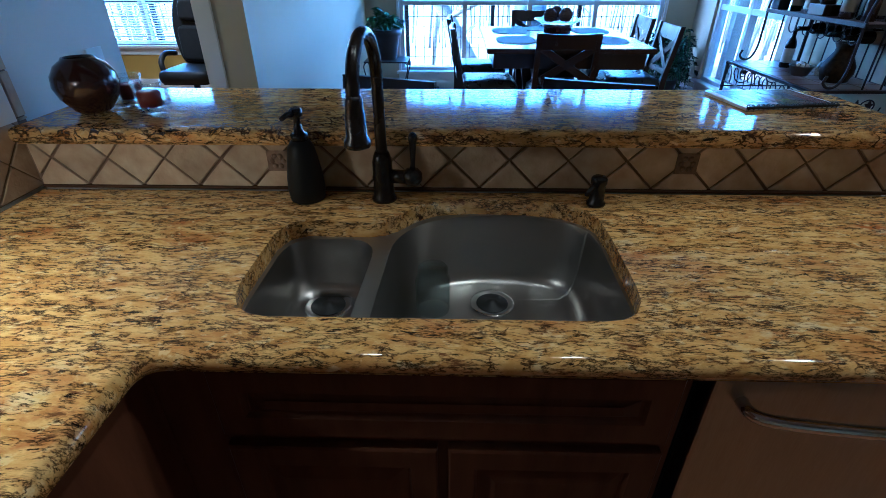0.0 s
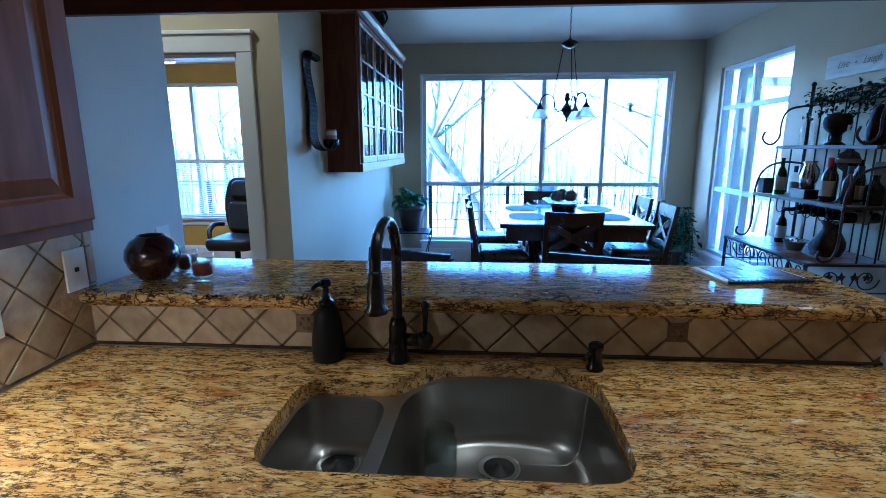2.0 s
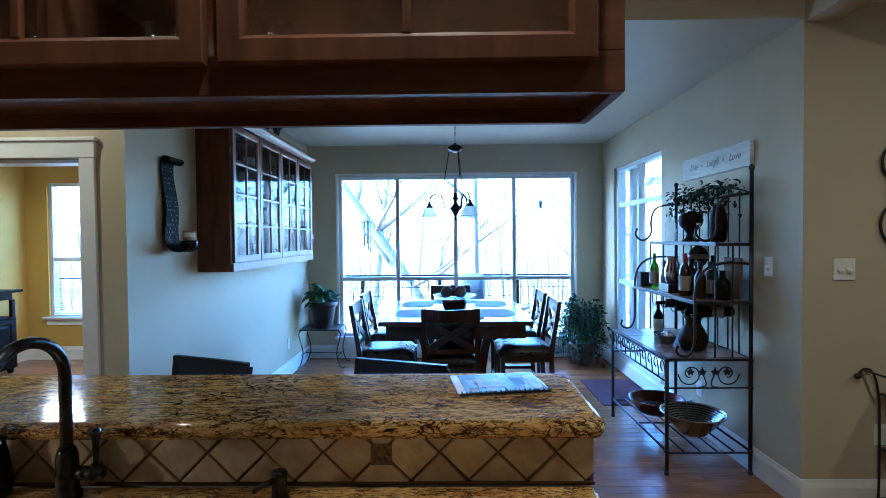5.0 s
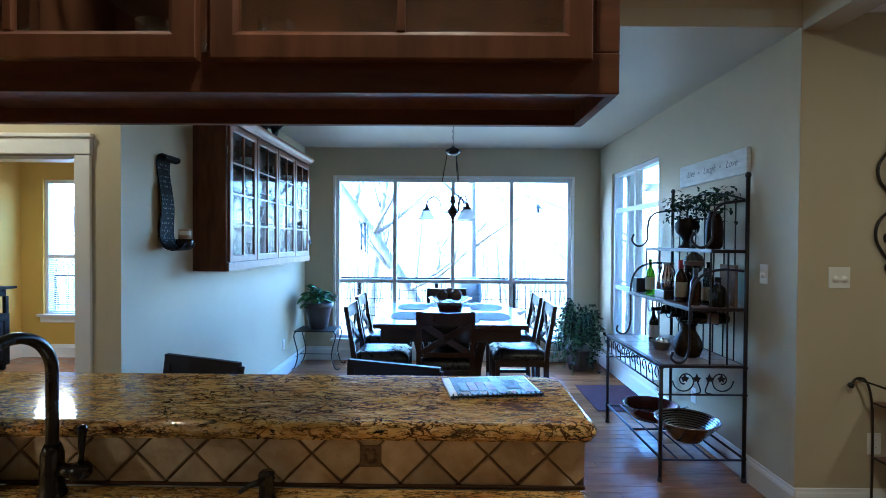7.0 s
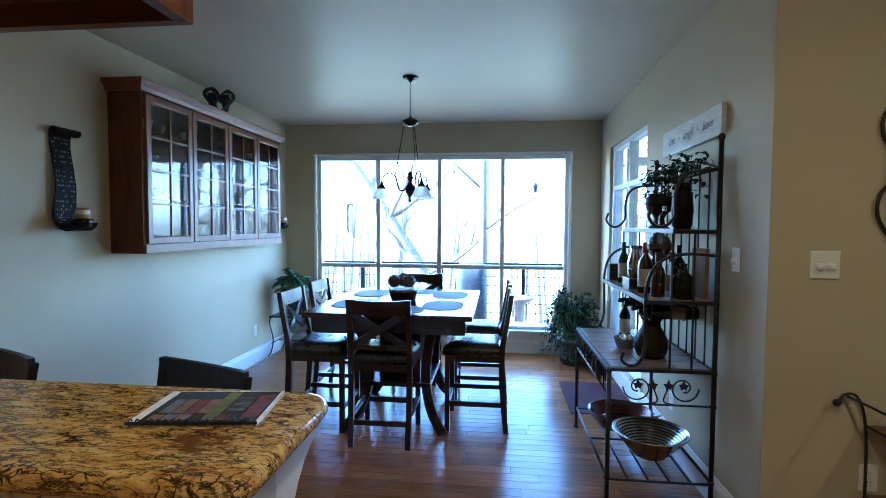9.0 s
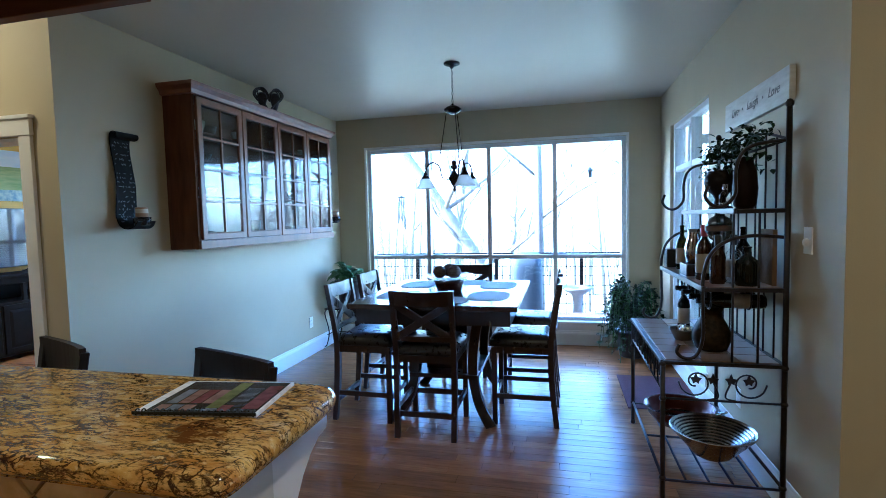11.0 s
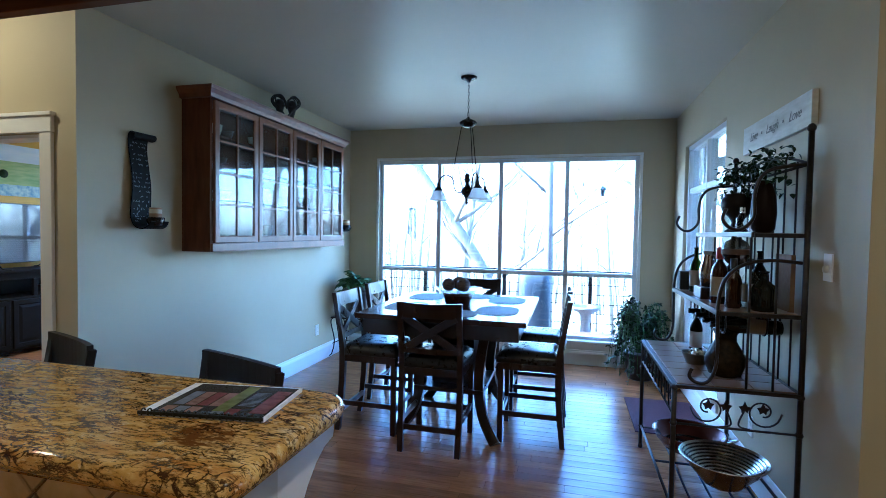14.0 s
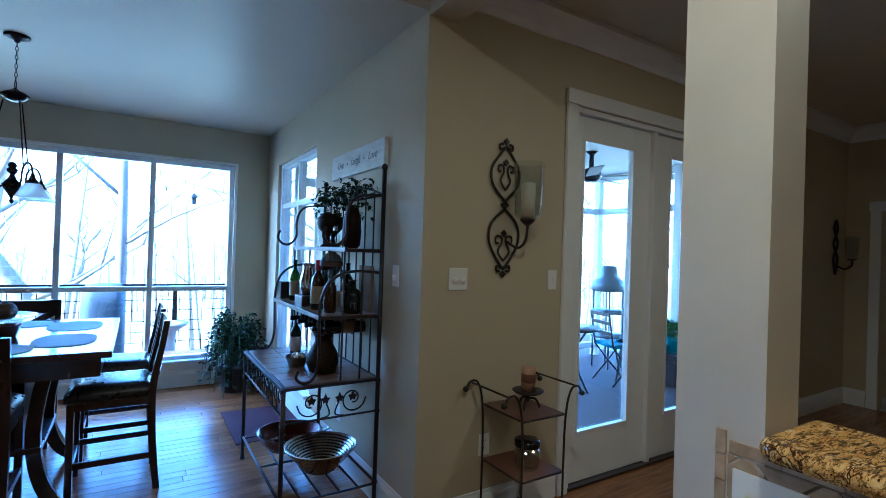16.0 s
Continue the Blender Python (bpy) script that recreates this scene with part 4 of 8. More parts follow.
# glass-door cabinets
def glass_door(parent, put, u0, u1, v0, v1, cols, rows, material, split=None):
    """A framed door with glazing bars; put(u, v, out) maps to the world."""
    def bx(bm, a, b, c, d, o0, o1):
        p, q = Vector(put(a, c, o0)), Vector(put(b, d, o1))
        box(bm, min(p.x, q.x), max(p.x, q.x), min(p.y, q.y), max(p.y, q.y), min(p.z, q.z), max(p.z, q.z), bev=0.0025)
    s = 0.05
    bm = NB()
    prof = [(0.0, 0.0), (0.0, 0.0175), (0.0025, 0.02), (s - 0.008, 0.02), (s - 0.003, 0.0165), (s, 0.015), (s, 0.0)]
    rings = [[bm.verts.new(put(*p, d)) for p in ((u0 + i, v0 + i), (u1 - i, v0 + i), (u1 - i, v1 - i), (u0 + i, v1 - i))] for i, d in prof]
    for A, B in zip(rings, rings[1:] + rings[:1]):
        for k in range(4):
            bm.faces.new((A[k], A[(k + 1) % 4], B[(k + 1) % 4], B[k]))
    bmesh.ops.recalc_face_normals(bm, faces=bm.faces)
    d = part("door", bm, material, parent)
    us = [u0 + s + (u1 - u0 - 2 * s) * k / cols for k in range(cols + 1)]
    vs = [v0 + s + (v1 - v0 - 2 * s) * k / rows for k in range(rows + 1)] if split is None else split
    for u in us[1:-1]:
        bm = NB()
        bx(bm, u - 0.008, u + 0.008, v0 + s, v1 - s, 0.003, 0.018)
        part("glazing_bar", bm, material, d)
    for v in vs[1:-1]:
        bm = NB()
        bx(bm, u0 + s, u1 - s, v - 0.008, v + 0.008, 0.0035, 0.0175)
        part("glazing_bar", bm, material, d)
    bm = NB()
    p, q = Vector(put(u0 + s, v0 + s, 0.008)), Vector(put(u1 - s, v1 - s, 0.011))
    box(bm, min(p.x, q.x), max(p.x, q.x), min(p.y, q.y), max(p.y, q.y), min(p.z, q.z), max(p.z, q.z))
    part("pane", bm, M_DOORPANE, d).visible_shadow = False
    return d


hc = thing("hanging_cabinet", "cherry wood cabinet hanging over the bar with glazed doors", "cabinet", (0.1, 1.02, 1.80))
HX0, HX1, HY0, HY1, HZ = -1.026, 1.145, 0.868, 1.13, 1.798
for b in ((HX0, HX1, HY0 + 0.02, HY1 - 0.02, HZ + 0.035, HZ + 0.055), (HX1 - 0.02, HX1, HY0 + 0.02, HY1 - 0.02, HZ, H_KIT - 0.002), (HX0, HX0 + 0.02, HY0 + 0.02, HY1 - 0.02, HZ + 0.056, H_KIT - 0.002),
      (0.04, 0.06, HY0 + 0.02, HY1 - 0.02, HZ + 0.056, H_KIT - 0.1), (HX0 + 0.02, HX1 - 0.02, HY0 + 0.02, HY1 - 0.02, H_KIT - 0.1, H_KIT - 0.002)):
    solid("panel", M_CHERRY, hc, b)
fw = 0.72
for y0, y1 in ((HY0, HY0 + 0.0195), (HY1 - 0.0195, HY1)):
    bs = [(HX0, HX1, y0, y1, HZ, HZ + 0.075), (HX0, HX1, y0, y1, H_KIT - 0.15, H_KIT - 0.002)]
    for k in range(4):
        xx = HX1 - 0.045 - k * (fw - 0.005)
        bs.append((max(xx, HX0), xx + 0.045, y0, y1, HZ + 0.0755, H_KIT - 0.1505))
    solid("face_frame", M_CHERRY_H, hc, *bs, bev=0.002)
for k in range(3):
    a = HX1 - 0.035 - (k + 1) * (fw - 0.005) + 0.005
    b = HX1 - 0.035 - k * (fw - 0.005) - 0.02
    glass_door(hc, front(HY0 - 0.001), a, b, HZ + 0.055, H_KIT - 0.14, 2, 3, M_CHERRY)
    # Unseen solid doors, added in place of glazed ones to keep nook light out.
    raised_door(hc, lambda u, v, d: (u, HY1 + 0.001 + d, v), a, b, HZ + 0.055, H_KIT - 0.14)
# Unseen board, added to darken the cabinet behind its glazed fronts.
solid("unseen_back_board", M_CHERRY, hc, (HX0 + 0.021, HX1 - 0.021, HY1 - 0.032, HY1 - 0.0205, HZ + 0.056, H_KIT - 0.101))
for gx, gy in [(1.02, 0.94), (0.94, 1.02), (0.85, 0.94), (0.76, 1.03), (0.67, 0.95), (0.57, 1.02), (0.49, 0.94), (0.34, 1.0), (0.25, 0.94), (0.16, 1.03), (0.0, 0.95), (-0.1, 1.02), (-0.2, 0.94), (-0.3, 1.03), (-0.4, 0.95), (-0.5, 1.0)]:
    gl = thing("wine_glass", "upright clear drinking glass on the cabinet floor", "glass", (gx, gy, HZ + 0.055), "glasses in the hanging cabinet")
    z = HZ + 0.0555
    bm = NB()
    lathe(bm, [(0.03, z), (0.034, z + 0.01), (0.038, z + 0.10), (0.036, z + 0.10), (0.031, z + 0.014), (0.0, z + 0.012)], (gx, gy, 0), 16)
    part("glass", bm, M_GLASS, gl)

wc = thing("wall_cabinet", "cherry wood wall cabinet with a raised panel door", "cabinet", (-0.86, 0.3, 1.31))
solid("body", M_CHERRY, wc, (-1.024, -0.70, -1.2, 0.85, 1.31, 2.6), bev=0.002)
for k in range(4):
    raised_door(wc, lambda u, v, d: (-0.699 + d, u, v), 0.835 - 0.5 * (k + 1) + 0.02, 0.835 - 0.5 * k, 1.335, 2.57)

# ---------- dining nook ----------
dc = thing("display_cabinet", "cherry wood wall cabinet with four glazed doors and cherry light rail", "cabinet", (-0.88, 4.41, 1.29))
CX0, CX1, CY0, CY1, CZ0, CZ1 = XL + 0.001, -0.80, 3.43, 5.50, 1.30, 2.405
for b in ((CX0, CX1, CY0, CY0 + 0.02, CZ0, CZ1), (CX0, CX1, CY1 - 0.02, CY1, CZ0, CZ1), (CX0, CX0 + 0.01, CY0 + 0.02, CY1 - 0.02, CZ0 + 0.05, CZ1), (CX0 + 0.01, CX1, CY0 + 0.02, CY1 - 0.02, CZ0 + 0.05, CZ0 + 0.07), (CX0, CX1, CY0 + 0.02, CY1 - 0.02, CZ1 - 0.02, CZ1)):
    solid("panel", M_CHERRY, dc, b, bev=0.001)
for z in (1.68, 1.93, 2.13):
    solid("shelf", M_CHERRY, dc, (CX0 + 0.01, CX1 - 0.03, CY0 + 0.021, CY1 - 0.021, z, z + 0.015))
solid("light_rail", M_CHERRY_SATIN_LIT, dc, (CX1 + 0.001, CX1 + 0.021, CY0, CY1, CZ0, CZ0 + 0.06), bev=0.003)
bm = NB()
prof = [(0.0, 2.38), (0.02, 2.385), (0.028, 2.41), (0.05, 2.435), (0.055, 2.458), (0.0, 2.46)]
rings = [[bm.verts.new(p) for p in ((CX0, CY0 - d, z), (CX1 + 0.001 + d, CY0 - d, z), (CX1 + 0.001 + d, CY1 + d, z), (CX0, CY1 + d, z))] for d, z in prof]
for A, B in zip(rings, rings[1:]):
    for k in range(3):
        bm.faces.new((A[k], A[k + 1], B[k + 1], B[k]))
bm.faces.new(rings[-1])
bmesh.ops.recalc_face_normals(bm, faces=bm.faces)
part("crown", bm, M_CHERRY_SATIN_LIT, dc)
wd = (CY1 - CY0 - 0.04) / 4
for k in range(4):
    a = CY0 + 0.02 + wd * k
    glass_door(dc, lambda u, v, d: (CX1 + 0.001 + d, u, v), a + 0.006, a + wd - 0.006, CZ0 + 0.065, CZ1 - 0.035, 2, 4, M_CHERRY_SATIN_LIT)
M_CHINA = mat("cream_china", (0.66, 0.60, 0.48), 0.25, scale=12, amount=0.4, coat=0.3)
M_CHINA_BROWN = mat("brown_stoneware", (0.16, 0.09, 0.05), 0.35, scale=12, amount=0.5)
for k, (dy, zz, r, h, m) in enumerate([(3.62, 2.146, 0.055, 0.09, 0), (3.75, 2.146, 0.05, 0.07, 1), (4.10, 2.146, 0.06, 0.08, 0), (4.62, 2.146, 0.05, 0.09, 1), (5.15, 2.146, 0.06, 0.07, 0), (3.65, 1.946, 0.07, 0.05, 1), (4.2, 1.946, 0.08, 0.05, 1), (4.7, 1.946, 0.06, 0.10, 1), (3.7, 1.696, 0.07, 0.06, 1), (4.3, 1.696, 0.07, 0.12, 1), (4.9, 1.696, 0.06, 0.08, 1), (3.65, 1.361, 0.08, 0.06, 1), (4.25, 1.361, 0.06, 0.14, 1), (4.8, 1.361, 0.08, 0.08, 1)]):
    d = thing("bowl", "cream china bowl on a cabinet shelf" if m == 0 else "brown stoneware bowl on a cabinet shelf", "bowl", (-0.92, dy, zz), "dishes in the display cabinet")
    bm = NB()
    lathe(bm, [(r * 0.5, zz), (r * 0.6, zz + 0.006), (r * 0.85, zz + h * 0.5), (r, zz + h), (r * 0.93, zz + h), (r * 0.75, zz + h * 0.5), (r * 0.4, zz + 0.015), (0, zz + 0.012)], (-0.92, dy, 0), 20)
    part("body", bm, (M_CHINA, M_CHINA_BROWN)[m], d)


# counter-height dining chair, facing +y, base at the origin
def counter_chair():
    c = thing("dining_chair", "espresso wooden counter chair with X back and black padded seat", "chair", (0, 0, 0), "chairs round the dining table")
    w, dp, sh = 0.20, 0.20, 0.60
    for sx in (-1, 1):
        bm = NB()
        pts = smooth_path([(sx * w * 0.98, -dp - 0.03, 0), (sx * w, -dp, 0.30), (sx * w, -dp + 0.005, 0.60), (sx * w, -dp - 0.035, 0.85), (sx * w, -dp - 0.06, 1.01)], 5)
        ring = None
        for i, p in enumerate(pts):
            t = 0.017 + 0.004 * math.sin(min(p.z, 0.8) / 0.8 * math.pi)
            q = [bm.verts.new(p + Vector((dx * 0.018, dy * t, 0))) for dx, dy in ((-1, -1), (1, -1), (1, 1), (-1, 1))]
            if ring:
                for k in range(4):
                    bm.faces.new((ring[k], ring[(k + 1) % 4], q[(k + 1) % 4], q[k]))
            else:
                bm.faces.new(q[::-1])
            ring = q
        bm.faces.new(ring)
        part("leg", bm, M_DARKWOOD, c)
        bm = NB()
        beam(bm, (sx * (w - 0.005), dp, 0), (sx * (w - 0.005), dp, sh - 0.04), 0.036, 0.036, 0.004)
        part("leg", bm, M_DARKWOOD, c)
        bm = NB()
        box(bm, sx * w - 0.011, sx * w + 0.011, -dp, dp, 0.19, 0.225, bev=0.003)
        part("stretcher", bm, M_DARKWOOD, c)
        bm = NB()
        box(bm, sx * w - 0.011, sx * w + 0.011, -dp + 0.01, dp, sh - 0.085, sh - 0.035, bev=0.003)
        part("apron", bm, M_DARKWOOD, c)
    for y, z0, z1 in ((dp, 0.16, 0.20), (-dp, 0.14, 0.175), (dp, sh - 0.085, sh - 0.035), (-dp, sh - 0.085, sh - 0.035)):
        bm = NB()
        box(bm, -w + 0.018, w - 0.018, y - 0.011, y + 0.011, z0, z1, bev=0.003)
        part("stretcher" if z0 < 0.4 else "apron", bm, M_DARKWOOD, c)
    bm = NB()
    bmesh.ops.create_grid(bm, x_segments=10, y_segments=10, size=1)
    for v in bm.verts:
        x, y = v.co.x, v.co.y
        e = max(abs(x), abs(y))
        v.co = Vector((x * (w + 0.015) * (1 - 0.03 * y * y), y * (dp + 0.02) + 0.012, sh + 0.028 + 0.024 * (1 - e ** 4) - (0.02 if e > 0.99 else 0)))
    g2 = bmesh.ops.extrude_face_region(bm, geom=list(bm.faces))
    for v in [q for q in g2["geom"] if isinstance(q, bmesh.types.BMVert)]:
        v.co.z = sh - 0.034
    bmesh.ops.recalc_face_normals(bm, faces=bm.faces)
    for f in bm.faces:
        f.smooth = True
    part("seat", bm, M_LEATHER, c, "black padded leatherette seat")
    # back: curved top rail, lower rail, X

    def lean(z):
        return -dp - 0.002 - 0.06 * ((z - 0.6) / 0.41) ** 1.1

    def rail(name, z0, z1, dip):
        bm = NB()
        n = 10
        for k in range(n):
            x0, x1 = -w + 0.01 + (2 * w - 0.02) * k / n, -w + 0.01 + (2 * w - 0.02) * (k + 1) / n
            bow = lambda x: -0.018 * (1 - (x / w) ** 2)
            vs = []
            for x in (x0, x1):
                for z in (z0, z1 + dip * (x / w) ** 2):
                    for d in (-0.011, 0.011):
                        vs.append(bm.verts.new((x, lean(z) + bow(x) + d, z)))
            for f in ((0, 1, 3, 2), (4, 6, 7, 5), (0, 4, 5, 1), (2, 3, 7, 6), (0, 2, 6, 4), (1, 5, 7, 3)):
                bm.faces.new([vs[i] for i in f])
        bmesh.ops.remove_doubles(bm, verts=bm.verts, dist=1e-4)
        bmesh.ops.recalc_face_normals(bm, faces=bm.faces)
        part(name, bm, M_DARKWOOD, c)
    rail("top_rail", 0.905, 1.002, 0.008)
    rail("lower_rail", 0.665, 0.70, 0.0)
    bm = NB()
    for s in (-1, 1):
        beam(bm, (-s * (w - 0.02), lean(0.69) - 0.006, 0.69), (s * (w - 0.02), lean(0.915) - 0.006, 0.915), 0.05, 0.018 + 0.002 * s, 0.003, up=(0, 1, 0))
    part("x_brace", bm, M_DARKWOOD, c)
    return c


chair = counter_chair()
spots = [(0.78, 3.793, 0), (0.255, 3.97, -90), (0.22, 4.64, -91), (1.405, 4.10, 90), (1.41, 4.72, 90), (0.785, 5.10, 180)]
for k, (x, y, a) in enumerate(spots):
    m = pose(x, y, 0, 0, 0, a)
    if k:
        copy_thing(chair, m)
for o in (chair,):
    o.matrix_basis = pose(*spots[0][:2], 0, 0, 0, spots[0][2])

TX0, TX1, TY0, TY1, TZ = 0.235, 1.40, 3.58, 4.93, 0.905
tb = thing("dining_table", "espresso counter-height square dining table with glossy top", "table", (0.82, 4.25, 0))
solid("tabletop", M_TABLETOP, tb, (TX0, TX1, TY0, TY1, TZ - 0.035, TZ), bev=0.006)
solid("apron", M_DARKWOOD, tb, (TX0 + 0.05, TX1 - 0.05, TY0 + 0.05, TY0 + 0.075, TZ - 0.14, TZ - 0.036), (TX0 + 0.05, TX1 - 0.05, TY1 - 0.075, TY1 - 0.05, TZ - 0.14, TZ - 0.036), (TX0 + 0.05, TX0 + 0.075, TY0 + 0.076, TY1 - 0.076, TZ - 0.14, TZ - 0.036), (TX1 - 0.075, TX1 - 0.05, TY0 + 0.076, TY1 - 0.076, TZ - 0.14, TZ - 0.036), bev=0.003)
mx, my = (TX0 + TX1) / 2, (TY0 + TY1) / 2
for sx in (-1, 1):
    for sy in (-1, 1):
        bm = NB()
        pts = smooth_path([(mx + sx * 0.30, my + sy * 0.36, TZ - 0.04), (mx + sx * 0.24, my + sy * 0.29, 0.60), (mx + sx * 0.22, my + sy * 0.27, 0.34), (mx + sx * 0.27, my + sy * 0.33, 0.13), (mx + sx * 0.37, my + sy * 0.43, 0.0)], 5)
        tube(bm, pts, 0.047, 4)
        for f in bm.faces:
            f.smooth = False
        part("leg", bm, M_DARKWOOD, tb)
solid("lower_shelf", M_DARKWOOD, tb, (mx - 0.26, mx + 0.26, my - 0.32, my + 0.32, 0.30, 0.33), bev=0.004)
solid("pedestal", M_DARKWOOD, tb, (mx - 0.16, mx + 0.16, my - 0.18, my + 0.18, 0.331, TZ - 0.04), bev=0.004)
M_MAT = mat("grey_blue_placemat", (0.30, 0.33, 0.36), 0.7, col2=(0.24, 0.27, 0.30), scale=90, amount=0.5, bump=0.4, bscale=200)
for x, y, a in ((mx + 0.02, TY0 + 0.21, 0), (TX0 + 0.24, my - 0.25, 90), (TX0 + 0.24, my + 0.32, 90), (TX1 - 0.24, my - 0.25, 90), (TX1 - 0.24, my + 0.32, 90), (mx, TY1 - 0.2, 0)):
    pm = thing("placemat", "grey-blue oval woven placemat on the table", "placemat", (x, y, TZ), "placemats on the table")
    bm = NB()
    loop = [(x + (0.21 if a == 0 else 0.15) * math.copysign(abs(math.cos(t)) ** 0.7, math.cos(t)), y + (0.15 if a == 0 else 0.21) * math.copysign(abs(math.sin(t)) ** 0.7, math.sin(t))) for t in [2 * math.pi * k / 32 for k in range(32)]]
    slab(bm, loop, TZ + 0.0005, TZ + 0.004)
    part("mat", bm, M_MAT, pm)
bw = thing("fruit_bowl", "dark red footed bowl of decorative balls on the table", "bowl", (mx, 4.22, TZ))
bm = NB()
lathe(bm, [(0.095, TZ + 0.0005), (0.10, TZ + 0.01), (0.115, TZ + 0.07), (0.125, TZ + 0.095), (0.118, TZ + 0.095), (0.105, TZ + 0.05), (0.0, TZ + 0.03)], (mx, 4.22, 0), 28)
part("base", bm, M_RED_GLASS, bw)
bm = NB()
lathe(bm, [(0.10, TZ + 0.092), (0.14, TZ + 0.100), (0.185, TZ + 0.125), (0.19, TZ + 0.13), (0.183, TZ + 0.129), (0.135, TZ + 0.106), (0.0, TZ + 0.098)], (mx, 4.22, 0), 32)
part("dish", bm, M_GLASS, bw, "wide clear glass dish")
M_BALL = mat("woven_brown_ball", (0.035, 0.02, 0.02), 0.6, col2=(0.13, 0.10, 0.095), scale=34, stretch=(1, 1, 3), amount=0.6, bump=0.4)
for x, y, z, r in ((-0.07, -0.03, 0.155, 0.05), (0.05, -0.04, 0.158, 0.052), (-0.01, 0.06, 0.16, 0.052)):
    bl = thing("decorative_ball", "striped brown woven decorative ball in the bowl", "ball", (mx + x, 4.22 + y, TZ + z - r), "balls in the bowl")
    bm = NB()
    bmesh.ops.create_uvsphere(bm, u_segments=20, v_segments=12, radius=r, matrix=Matrix.Translation((mx + x, 4.22 + y, TZ + z)))
    for v in bm.verts:
        d = v.co - Vector((mx + x, 4.22 + y, TZ + z))
        v.co += d * 0.035 * math.cos(6 * math.atan2(d.y, d.x))
    for f in bm.faces:
        f.smooth = True
    part("body", bm, M_BALL, bl)

# bar stools: only their curved backs rise over the bar
def stool():
    c = thing("bar_stool", "espresso wooden bar stool with a curved top rail at the bar", "stool", (0, 0, 0), "stools at the bar")
    for sx in (-1, 1):
        bm = NB()
        beam(bm, (sx * 0.19, -0.20, 0), (sx * 0.185, -0.185, 0.64), 0.034, 0.034, 0.004)
        beam(bm, (sx * 0.185, -0.185, 0.64), (sx * 0.195, -0.245, 1.01), 0.034, 0.030, 0.004)
        part("leg", bm, M_STOOLWOOD, c)
        bm = NB()
        beam(bm, (sx * 0.19, 0.18, 0), (sx * 0.185, 0.17, 0.62), 0.034, 0.034, 0.004)
        part("leg", bm, M_STOOLWOOD, c)
        bm = NB()
        box(bm, sx * 0.188 - 0.01, sx * 0.188 + 0.01, -0.18, 0.17, 0.22, 0.25, bev=0.003)
        part("stretcher", bm, M_STOOLWOOD, c)
    bm = NB()
    box(bm, -0.17, 0.17, 0.165, 0.185, 0.18, 0.21, bev=0.003)
    box(bm, -0.17, 0.17, -0.20, -0.18, 0.26, 0.29, bev=0.003)
    part("stretcher", bm, M_STOOLWOOD, c)
    bm = NB()
    box(bm, -0.205, 0.205, -0.165, 0.20, 0.60, 0.655, bev=0.015)
    part("seat", bm, M_LEATHER, c, "black padded seat")
    for zc, hh in ((0.955, 0.072), (0.80, 0.022)):
        bm = NB()
        n = 10
        prev = None
        for k in range(n + 1):
            x = -0.205 + 0.41 * k / n
            y = -0.185 - 0.06 * (zc - 0.64) / 0.37 - 0.022 * (1 - (x / 0.205) ** 2)
            top = hh - 0.006 * (1 - (x / 0.205) ** 2)
            q = [bm.verts.new((x, y + d, zc + s)) for d, s in ((-0.011, -hh), (0.011, -hh), (0.011, top), (-0.011, top))]
            if prev:
                for j in range(4):
                    bm.faces.new((prev[j], prev[(j + 1) % 4], q[(j + 1) % 4], q[j]))
            else:
                bm.faces.new(q)
            prev = q
        bm.faces.new(prev[::-1])
        bmesh.ops.recalc_face_normals(bm, faces=bm.faces)
        part("back_rail", bm, M_STOOLWOOD, c)
    return c


st = stool()
# stool faces the bar (-y), its back towards the nook
copy_thing(st, pose(-0.33, 1.765, 0, 0, 0, 180 - 21))
st.matrix_basis = pose(0.492, 1.705, 0, 0, 0, 180 - 19)


# ---------- wrought iron baker's rack ----------
def wire(bm, pts, r=0.006, n=8, sm=5):
    tube(bm, smooth_path(pts, sm), r, n)


def spiral(cx, cy, r0, r1, a0, turns, n=14):
    return [(cx + (r0 + (r1 - r0) * k / n) * math.cos(radians(a0 + 360 * turns * k / n)), cy + (r0 + (r1 - r0) * k / n) * math.sin(radians(a0 + 360 * turns * k / n))) for k in range(n + 1)]


RX0, RX1, RY0, RY1 = 2.158, 2.69, 3.055, 4.085
rk = thing("bakers_rack", "black wrought iron baker's rack with brown tiled shelves against the wall", "rack", (2.43, 3.6, 0))
M_SHELF = mat("brown_ceramic_shelf_tile", (0.22, 0.14, 0.09), 0.28, col2=(0.20, 0.12, 0.07), scale=8, stretch=(4, 1, 1), amount=0.5, bump=0.08, per_object=0.15)
for x, y, top in ((RX0, RY0, 0.745), (RX0, RY1, 0.745), (RX1, RY0, 1.955), (RX1, RY1, 1.955)):
    bm = NB()
    tube(bm, [(x, y, 0), (x, y, top)], 0.0125, 10)
    lathe(bm, [(0.015, 0), (0.017, 0.01), (0.0125, 0.03)], (x, y, 0), 10)
    for z in (0.152, 0.56, 0.735):
        lathe(bm, [(0.0125, z - 0.012), (0.018, z), (0.0125, z + 0.012)], (x, y, 0), 10)
    if top > 1:
        lathe(bm, [(0.012, top - 0.01), (0.018, top), (0.018, top + 0.012), (0.01, top + 0.024), (0.0, top + 0.028)], (x, y, 0), 10)
    part("post", bm, M_IRON, rk)
